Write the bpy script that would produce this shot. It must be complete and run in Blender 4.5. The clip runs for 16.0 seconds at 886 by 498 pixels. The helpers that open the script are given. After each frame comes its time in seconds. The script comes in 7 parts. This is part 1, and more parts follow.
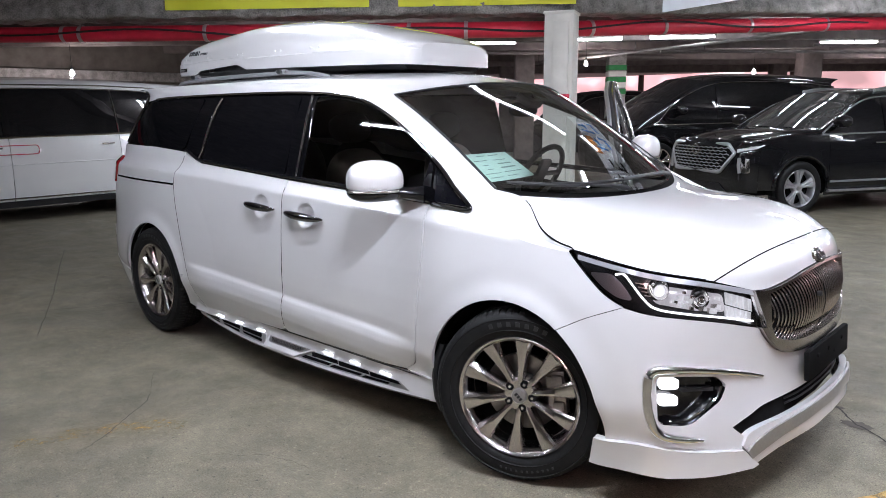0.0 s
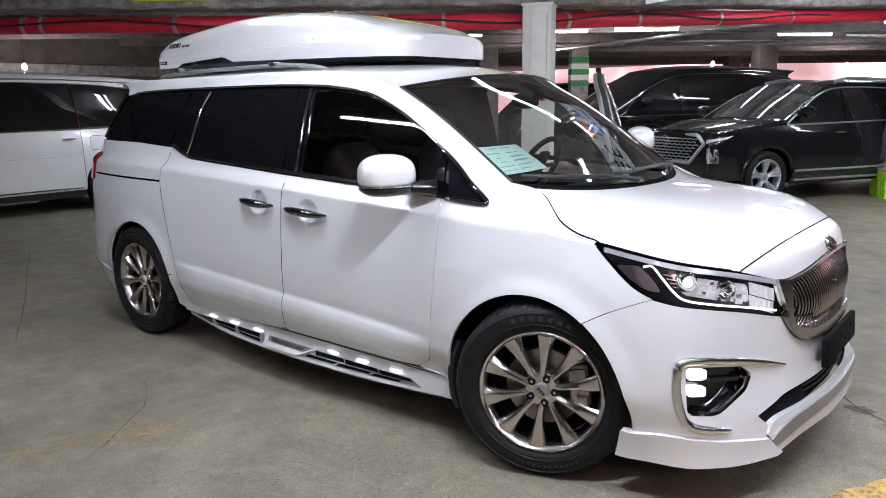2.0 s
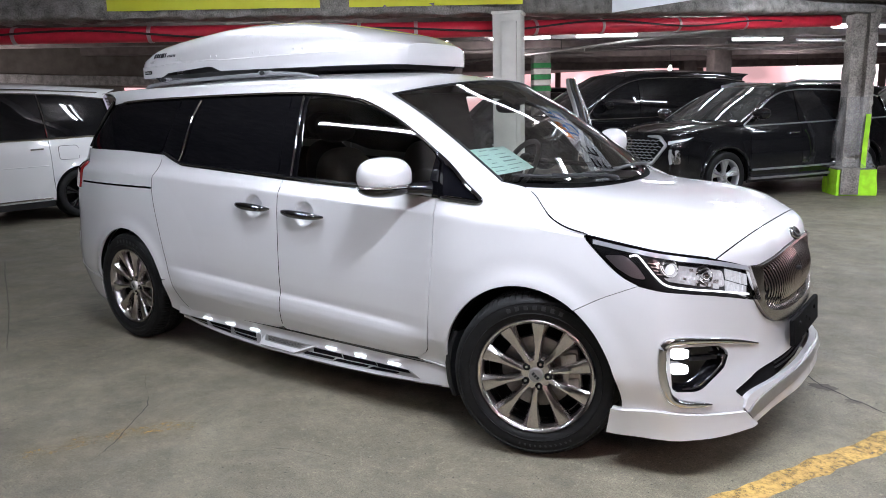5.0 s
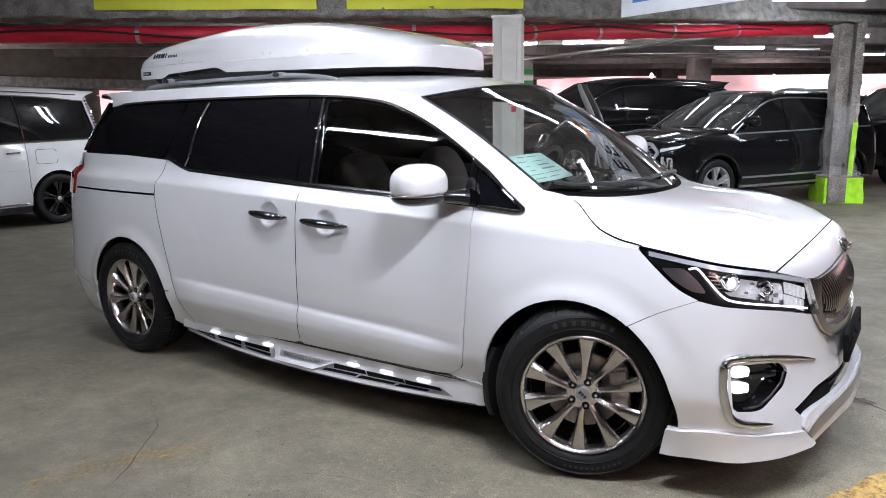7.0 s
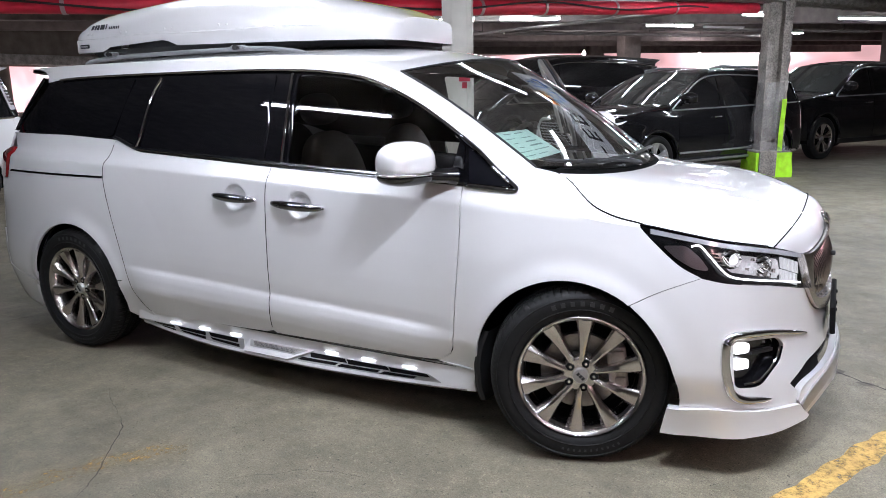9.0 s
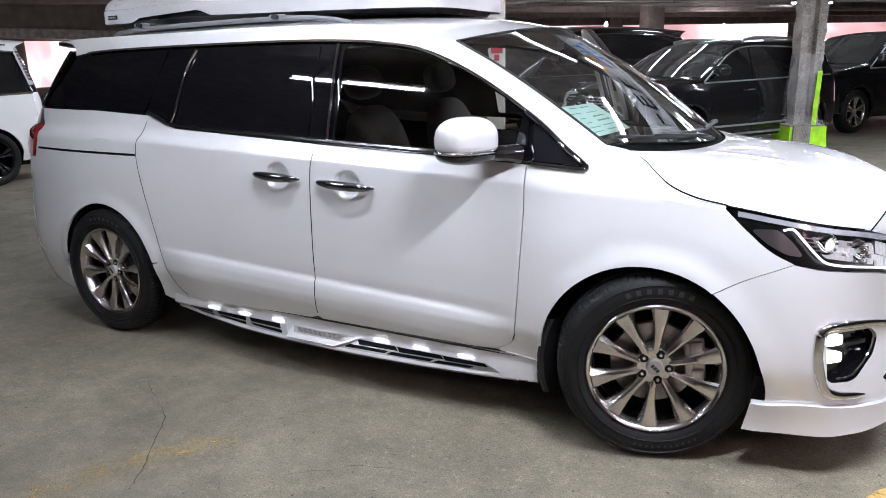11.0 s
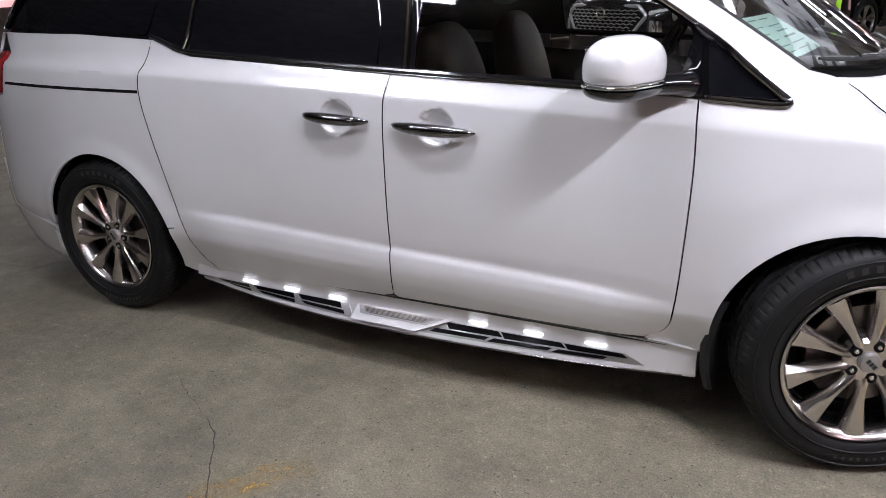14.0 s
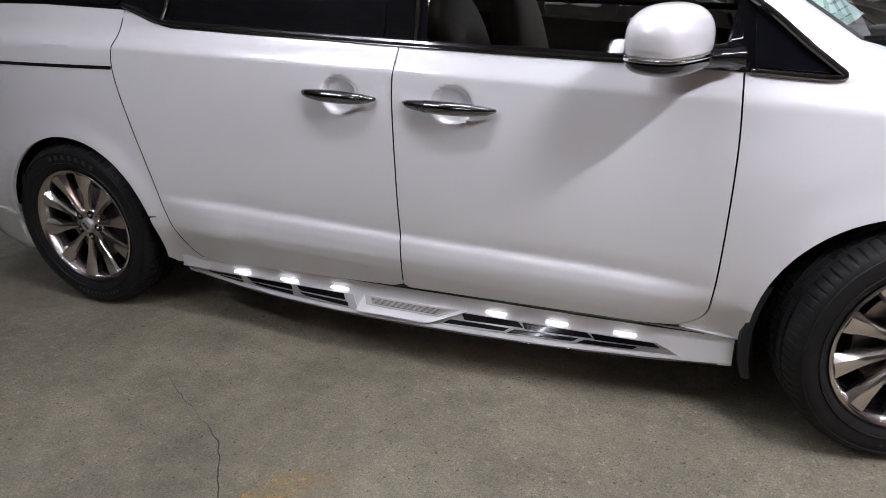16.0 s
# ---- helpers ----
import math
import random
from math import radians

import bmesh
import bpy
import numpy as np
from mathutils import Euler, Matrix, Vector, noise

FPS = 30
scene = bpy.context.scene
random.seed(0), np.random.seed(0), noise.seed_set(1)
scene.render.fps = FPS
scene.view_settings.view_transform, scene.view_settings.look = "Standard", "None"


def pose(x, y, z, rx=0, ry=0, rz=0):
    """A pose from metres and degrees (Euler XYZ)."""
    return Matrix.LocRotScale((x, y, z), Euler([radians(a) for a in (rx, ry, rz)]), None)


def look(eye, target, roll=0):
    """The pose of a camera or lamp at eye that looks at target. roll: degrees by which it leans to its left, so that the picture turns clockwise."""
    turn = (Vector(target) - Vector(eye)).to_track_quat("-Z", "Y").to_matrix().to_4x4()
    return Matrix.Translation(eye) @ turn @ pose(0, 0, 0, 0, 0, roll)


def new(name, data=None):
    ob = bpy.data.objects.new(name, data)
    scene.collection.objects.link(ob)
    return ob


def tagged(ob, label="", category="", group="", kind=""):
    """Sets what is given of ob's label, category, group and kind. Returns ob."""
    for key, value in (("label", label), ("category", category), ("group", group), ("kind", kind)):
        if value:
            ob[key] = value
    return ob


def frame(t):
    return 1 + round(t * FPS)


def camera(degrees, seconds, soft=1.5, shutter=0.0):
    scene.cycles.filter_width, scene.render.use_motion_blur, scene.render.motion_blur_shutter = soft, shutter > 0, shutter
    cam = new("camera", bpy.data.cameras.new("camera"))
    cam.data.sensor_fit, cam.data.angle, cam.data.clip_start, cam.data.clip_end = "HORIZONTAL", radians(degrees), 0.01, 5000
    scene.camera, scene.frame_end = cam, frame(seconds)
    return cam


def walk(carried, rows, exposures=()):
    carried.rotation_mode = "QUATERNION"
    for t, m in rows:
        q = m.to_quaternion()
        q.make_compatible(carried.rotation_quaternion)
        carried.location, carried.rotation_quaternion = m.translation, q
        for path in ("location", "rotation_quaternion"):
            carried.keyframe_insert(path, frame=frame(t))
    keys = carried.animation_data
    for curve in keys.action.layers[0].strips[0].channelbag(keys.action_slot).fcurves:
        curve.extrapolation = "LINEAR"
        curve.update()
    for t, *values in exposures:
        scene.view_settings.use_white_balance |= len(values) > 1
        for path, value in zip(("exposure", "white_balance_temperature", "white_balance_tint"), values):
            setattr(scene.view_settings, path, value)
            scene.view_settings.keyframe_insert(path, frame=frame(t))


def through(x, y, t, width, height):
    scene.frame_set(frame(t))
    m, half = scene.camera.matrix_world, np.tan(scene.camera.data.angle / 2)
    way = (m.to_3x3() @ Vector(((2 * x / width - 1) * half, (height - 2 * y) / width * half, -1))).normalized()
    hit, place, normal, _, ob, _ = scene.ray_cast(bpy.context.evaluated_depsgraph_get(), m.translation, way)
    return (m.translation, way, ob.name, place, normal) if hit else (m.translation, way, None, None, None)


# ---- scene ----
cam = camera(62.5, 16.0, soft=0.15)
PATH = [
    (0, (3.236, -3.196, 1.508), (1.9, -1.757, 1.129), -0.4),
    (0.5, (3.19, -3.187, 1.515), (1.866, -1.736, 1.138), -0.3),
    (1, (3.127, -3.214, 1.516), (1.829, -1.741, 1.133), -0.4),
    (1.5, (3.065, -3.26, 1.511), (1.795, -1.765, 1.118), -0.5),
    (2, (3.016, -3.321, 1.507), (1.77, -1.808, 1.109), -0.7),
    (2.5, (3.027, -3.374, 1.508), (1.799, -1.847, 1.111), -0.8),
    (3, (3.088, -3.42, 1.508), (1.868, -1.886, 1.109), -0.7),
    (3.5, (3.134, -3.475, 1.51), (1.919, -1.937, 1.115), -0.8),
    (4, (3.123, -3.51, 1.51), (1.919, -1.962, 1.12), -1.0),
    (6.5, (2.765, -3.614, 1.503), (1.651, -1.996, 1.128), -1.2),
    (7, (2.683, -3.594, 1.504), (1.579, -1.968, 1.134), -0.9),
    (7.5, (2.611, -3.585, 1.5), (1.547, -1.935, 1.117), -0.7),
    (8, (2.528, -3.6, 1.499), (1.545, -1.906, 1.094), -0.6),
    (10.5, (2.216, -3.624, 1.49), (1.298, -1.911, 1.021), -1.3),
    (11, (2.126, -3.543, 1.488), (1.175, -1.855, 0.992), -1.2),
    (11.5, (1.971, -3.476, 1.476), (1.02, -1.799, 0.944), -1.4),
    (12, (1.775, -3.429, 1.474), (0.843, -1.757, 0.895), -1.9),
    (12.5, (1.655, -3.36, 1.466), (0.731, -1.697, 0.849), -2.1),
    (13, (1.536, -3.253, 1.454), (0.62, -1.597, 0.807), -2.0),
    (13.5, (1.435, -3.18, 1.448), (0.542, -1.524, 0.769), -1.9),
    (14, (1.298, -3.153, 1.457), (0.459, -1.479, 0.754), -2.0),
    (14.5, (1.204, -3.161, 1.465), (0.424, -1.471, 0.735), -2.0),
    (15, (1.141, -3.163, 1.46), (0.401, -1.462, 0.713), -1.7),
    (15.5, (1.092, -3.132, 1.46), (0.375, -1.429, 0.694), -1.7),
    (16, (1.034, -3.067, 1.448), (0.314, -1.371, 0.669), -1.9),
]
walk(cam, [(t, look(eye, target, roll)) for t, eye, target, roll in PATH],
     [(0, 0.58, 5950, 13), (4, 0.57, 5930, 12.5), (8, 0.57, 5950, 12.5), (10.5, 0.70, 5950, 13), (12.5, 0.55, 6050, 14), (14, 0.47, 6180, 16.5), (16, 0.34, 6200, 16.5)])

# ---- light ----
world = bpy.data.worlds.new("world")
scene.world = world
world.use_nodes = True
world.node_tree.nodes["Background"].inputs["Color"].default_value = (0.9, 0.93, 1.0, 1)
world.node_tree.nodes["Background"].inputs["Strength"].default_value = 0.02


def tube_lamp(x, y, z, angle, power, length=1.2, width=0.045):
    """The light of one fluorescent batten: a slim area lamp just under its tube."""
    data = bpy.data.lights.new("tube_light", "AREA")
    data.shape, data.size, data.size_y, data.energy = "RECTANGLE", length, width, power
    data.color = (0.93, 0.955, 1.0)
    ob = new("tube_light", data)
    ob.matrix_world = pose(x, y, z, 0, 0, angle)
    return ob

# ---- materials ----
def material(name, color, rough=0.5, metal=0.0, coat=0.0, noise_scale=0.0, amount=0.1, bump=0.0, bump_scale=0.0, spec=0.5, emit=None, power=0.0, coarse=0.0):
    """A principled material; noise_scale and coarse vary the colour at two sizes, bump adds fine relief."""
    m = bpy.data.materials.new(name)
    m.use_nodes = True
    nt = m.node_tree
    b = nt.nodes["Principled BSDF"]
    b.inputs["Base Color"].default_value = (*color, 1)
    b.inputs["Roughness"].default_value = rough
    b.inputs["Metallic"].default_value = metal
    b.inputs["Coat Weight"].default_value = coat
    b.inputs["Coat Roughness"].default_value = 0.02
    b.inputs["Specular IOR Level"].default_value = spec
    if emit:
        b.inputs["Emission Color"].default_value = (*emit, 1)
        b.inputs["Emission Strength"].default_value = power
    if noise_scale or bump:
        tc = nt.nodes.new("ShaderNodeTexCoord")
    if noise_scale:
        n1 = nt.nodes.new("ShaderNodeTexNoise")
        n1.inputs["Scale"].default_value = noise_scale
        n1.inputs["Detail"].default_value = 6
        nt.links.new(tc.outputs["Object"], n1.inputs["Vector"])
        n2 = nt.nodes.new("ShaderNodeTexNoise")
        n2.inputs["Scale"].default_value = coarse or noise_scale * 0.13
        n2.inputs["Detail"].default_value = 4
        nt.links.new(tc.outputs["Object"], n2.inputs["Vector"])
        mul = nt.nodes.new("ShaderNodeMath")
        mul.operation = "ADD"
        nt.links.new(n1.outputs["Fac"], mul.inputs[0])
        nt.links.new(n2.outputs["Fac"], mul.inputs[1])
        ramp = nt.nodes.new("ShaderNodeMapRange")
        ramp.inputs["From Min"].default_value, ramp.inputs["From Max"].default_value = 0.7, 1.3
        ramp.inputs["To Min"].default_value, ramp.inputs["To Max"].default_value = 1 - amount, 1 + amount
        nt.links.new(mul.outputs[0], ramp.inputs["Value"])
        mix = nt.nodes.new("ShaderNodeVectorMath")
        mix.operation = "SCALE"
        mix.inputs[0].default_value = color
        nt.links.new(ramp.outputs[0], mix.inputs["Scale"])
        nt.links.new(mix.outputs["Vector"], b.inputs["Base Color"])
    if bump:
        n3 = nt.nodes.new("ShaderNodeTexNoise")
        n3.inputs["Scale"].default_value = bump_scale or 60
        n3.inputs["Detail"].default_value = 8
        nt.links.new(tc.outputs["Object"], n3.inputs["Vector"])
        bp = nt.nodes.new("ShaderNodeBump")
        bp.inputs["Strength"].default_value = min(1.0, bump)
        bp.inputs["Distance"].default_value = 0.01
        nt.links.new(n3.outputs["Fac"], bp.inputs["Height"])
        nt.links.new(bp.outputs["Normal"], b.inputs["Normal"])
    return m


def glass_material(name, tint, rough=0.0, through=0.5, ior=1.5):
    """Thin tinted car glass: part see-through, part glossy."""
    m = bpy.data.materials.new(name)
    m.use_nodes = True
    nt = m.node_tree
    nt.nodes.remove(nt.nodes["Principled BSDF"])
    tr = nt.nodes.new("ShaderNodeBsdfTransparent")
    tr.inputs["Color"].default_value = (*[c * through for c in tint], 1)
    gl = nt.nodes.new("ShaderNodeBsdfGlossy")
    gl.inputs["Roughness"].default_value = rough
    gl.inputs["Color"].default_value = (1, 1, 1, 1)
    fr = nt.nodes.new("ShaderNodeFresnel")
    fr.inputs["IOR"].default_value = ior
    mix = nt.nodes.new("ShaderNodeMixShader")
    nt.links.new(fr.outputs[0], mix.inputs[0])
    nt.links.new(tr.outputs[0], mix.inputs[1])
    nt.links.new(gl.outputs[0], mix.inputs[2])
    nt.links.new(mix.outputs[0], nt.nodes["Material Output"].inputs["Surface"])
    return m


def concrete_floor_material():
    m = bpy.data.materials.new("concrete_floor")
    m.use_nodes = True
    nt = m.node_tree
    b = nt.nodes["Principled BSDF"]
    tc = nt.nodes.new("ShaderNodeTexCoord")
    def noise_node(scale, detail=6, rough=0.6):
        n = nt.nodes.new("ShaderNodeTexNoise")
        n.inputs["Scale"].default_value, n.inputs["Detail"].default_value, n.inputs["Roughness"].default_value = scale, detail, rough
        nt.links.new(tc.outputs["Object"], n.inputs["Vector"])
        return n.outputs["Fac"]
    def ramp(src, a, b_, lo, hi):
        r = nt.nodes.new("ShaderNodeMapRange")
        for k, v in (("From Min", a), ("From Max", b_), ("To Min", lo), ("To Max", hi)):
            r.inputs[k].default_value = v
        nt.links.new(src, r.inputs["Value"])
        return r.outputs[0]
    def mul(a, b_):
        n = nt.nodes.new("ShaderNodeMath")
        n.operation = "MULTIPLY"
        nt.links.new(a, n.inputs[0])
        nt.links.new(b_, n.inputs[1])
        return n.outputs[0]
    big = mul(ramp(noise_node(0.6, 4, 0.6), 0.32, 0.68, 0.76, 1.18), ramp(noise_node(2.6, 9, 0.75), 0.32, 0.68, 0.80, 1.16))
    mid = ramp(noise_node(7, 14, 0.82), 0.3, 0.7, 0.64, 1.38)
    fine = ramp(noise_node(130, 5, 0.8), 0.3, 0.7, 0.50, 1.60)
    pits = ramp(noise_node(58, 3, 0.5), 0.66, 0.70, 1.0, 0.35)
    # scuffed spots: pale rough crumbs where a slow noise rises
    scuffed = ramp(noise_node(1.9, 5, 0.7), 0.46, 0.60, 0.12, 1.0)
    crumbs = ramp(noise_node(34, 9, 0.85), 0.53, 0.66, 0.0, 0.75)
    pale = ramp(mul(scuffed, crumbs), 0.0, 1.0, 1.0, 2.5)
    def specks(scale, lo, hi, to):
        w = nt.nodes.new("ShaderNodeTexVoronoi")
        w.inputs["Scale"].default_value, w.inputs["Randomness"].default_value = scale, 1.0
        nt.links.new(tc.outputs["Object"], w.inputs["Vector"])
        return ramp(w.outputs["Distance"], lo, hi, to, 1.0)
    def scratches(turn, cut):
        mp = nt.nodes.new("ShaderNodeMapping")
        mp.inputs["Rotation"].default_value, mp.inputs["Scale"].default_value = (0, 0, radians(turn)), (1.6, 46, 1)
        nt.links.new(tc.outputs["Object"], mp.inputs["Vector"])
        n = nt.nodes.new("ShaderNodeTexNoise")
        n.inputs["Scale"].default_value, n.inputs["Detail"].default_value = 1.0, 3
        nt.links.new(mp.outputs["Vector"], n.inputs["Vector"])
        return ramp(n.outputs["Fac"], cut, cut + 0.06, 1.0, 1.32)
    grit = mul(mul(specks(80, 0.09, 0.20, 0.50), specks(48, 0.06, 0.14, 1.60)), mul(specks(19, 0.035, 0.07, 0.20), specks(9, 0.02, 0.035, 1.9)))
    grit = mul(grit, mul(scratches(24, 0.70), scratches(-38, 0.72)))
    v = mul(mul(mul(mul(big, mid), mul(fine, pits)), pale), grit)
    sc = nt.nodes.new("ShaderNodeVectorMath")
    sc.operation = "SCALE"
    sc.inputs[0].default_value = (0.172, 0.153, 0.108)
    nt.links.new(v, sc.inputs["Scale"])
    nt.links.new(sc.outputs["Vector"], b.inputs["Base Color"])
    nt.links.new(ramp(noise_node(3, 6), 0.3, 0.7, 0.50, 0.78), b.inputs["Roughness"])
    bp = nt.nodes.new("ShaderNodeBump")
    bp.inputs["Strength"].default_value, bp.inputs["Distance"].default_value = 0.45, 0.004
    nt.links.new(mul(mul(fine, pits), pale), bp.inputs["Height"])
    nt.links.new(bp.outputs["Normal"], b.inputs["Normal"])
    return m


def worn_paint_material(name, cut):
    """Road paint worn through to the concrete where a noise rises over cut."""
    m = material(name, (0.47, 0.30, 0.085), 0.75, noise_scale=30, amount=0.35)
    nt = m.node_tree
    tc = nt.nodes.new("ShaderNodeTexCoord")
    n = nt.nodes.new("ShaderNodeTexNoise")
    n.inputs["Scale"].default_value, n.inputs["Detail"].default_value, n.inputs["Roughness"].default_value = 15, 12, 0.9
    nt.links.new(tc.outputs["Object"], n.inputs["Vector"])
    r = nt.nodes.new("ShaderNodeMapRange")
    r.inputs["From Min"].default_value, r.inputs["From Max"].default_value = cut - 0.06, cut + 0.09
    nt.links.new(n.outputs["Fac"], r.inputs["Value"])
    clear = nt.nodes.new("ShaderNodeBsdfTransparent")
    mix = nt.nodes.new("ShaderNodeMixShader")
    nt.links.new(r.outputs[0], mix.inputs[0])
    nt.links.new(clear.outputs[0], mix.inputs[1])
    nt.links.new(nt.nodes["Principled BSDF"].outputs[0], mix.inputs[2])
    nt.links.new(mix.outputs[0], nt.nodes["Material Output"].inputs["Surface"])
    return m


def wrap_material():
    """Cloudy plastic film: lets a part of what is behind it show."""
    m = material("plastic_film", (0.50, 0.49, 0.48), 0.28, noise_scale=14, amount=0.25, bump=0.6, bump_scale=18)
    nt = m.node_tree
    clear = nt.nodes.new("ShaderNodeBsdfTransparent")
    mix = nt.nodes.new("ShaderNodeMixShader")
    mix.inputs[0].default_value = 0.30
    nt.links.new(clear.outputs[0], mix.inputs[1])
    nt.links.new(nt.nodes["Principled BSDF"].outputs[0], mix.inputs[2])
    nt.links.new(mix.outputs[0], nt.nodes["Material Output"].inputs["Surface"])
    return m


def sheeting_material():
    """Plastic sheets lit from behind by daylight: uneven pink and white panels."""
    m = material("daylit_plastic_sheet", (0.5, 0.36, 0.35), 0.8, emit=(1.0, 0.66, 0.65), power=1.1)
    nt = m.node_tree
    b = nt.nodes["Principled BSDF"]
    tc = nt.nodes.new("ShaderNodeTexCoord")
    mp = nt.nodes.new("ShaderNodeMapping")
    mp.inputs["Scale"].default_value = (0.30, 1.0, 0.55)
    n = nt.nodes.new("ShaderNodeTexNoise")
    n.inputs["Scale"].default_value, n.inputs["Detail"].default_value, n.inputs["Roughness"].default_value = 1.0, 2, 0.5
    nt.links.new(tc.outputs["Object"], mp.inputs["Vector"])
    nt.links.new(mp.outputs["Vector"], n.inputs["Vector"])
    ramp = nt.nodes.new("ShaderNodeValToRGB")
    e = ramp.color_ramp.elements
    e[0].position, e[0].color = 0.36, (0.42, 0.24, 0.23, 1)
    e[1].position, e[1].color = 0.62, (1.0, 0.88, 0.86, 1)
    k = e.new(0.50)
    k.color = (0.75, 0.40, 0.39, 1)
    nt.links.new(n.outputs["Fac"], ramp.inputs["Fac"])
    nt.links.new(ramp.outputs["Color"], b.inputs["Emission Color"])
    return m


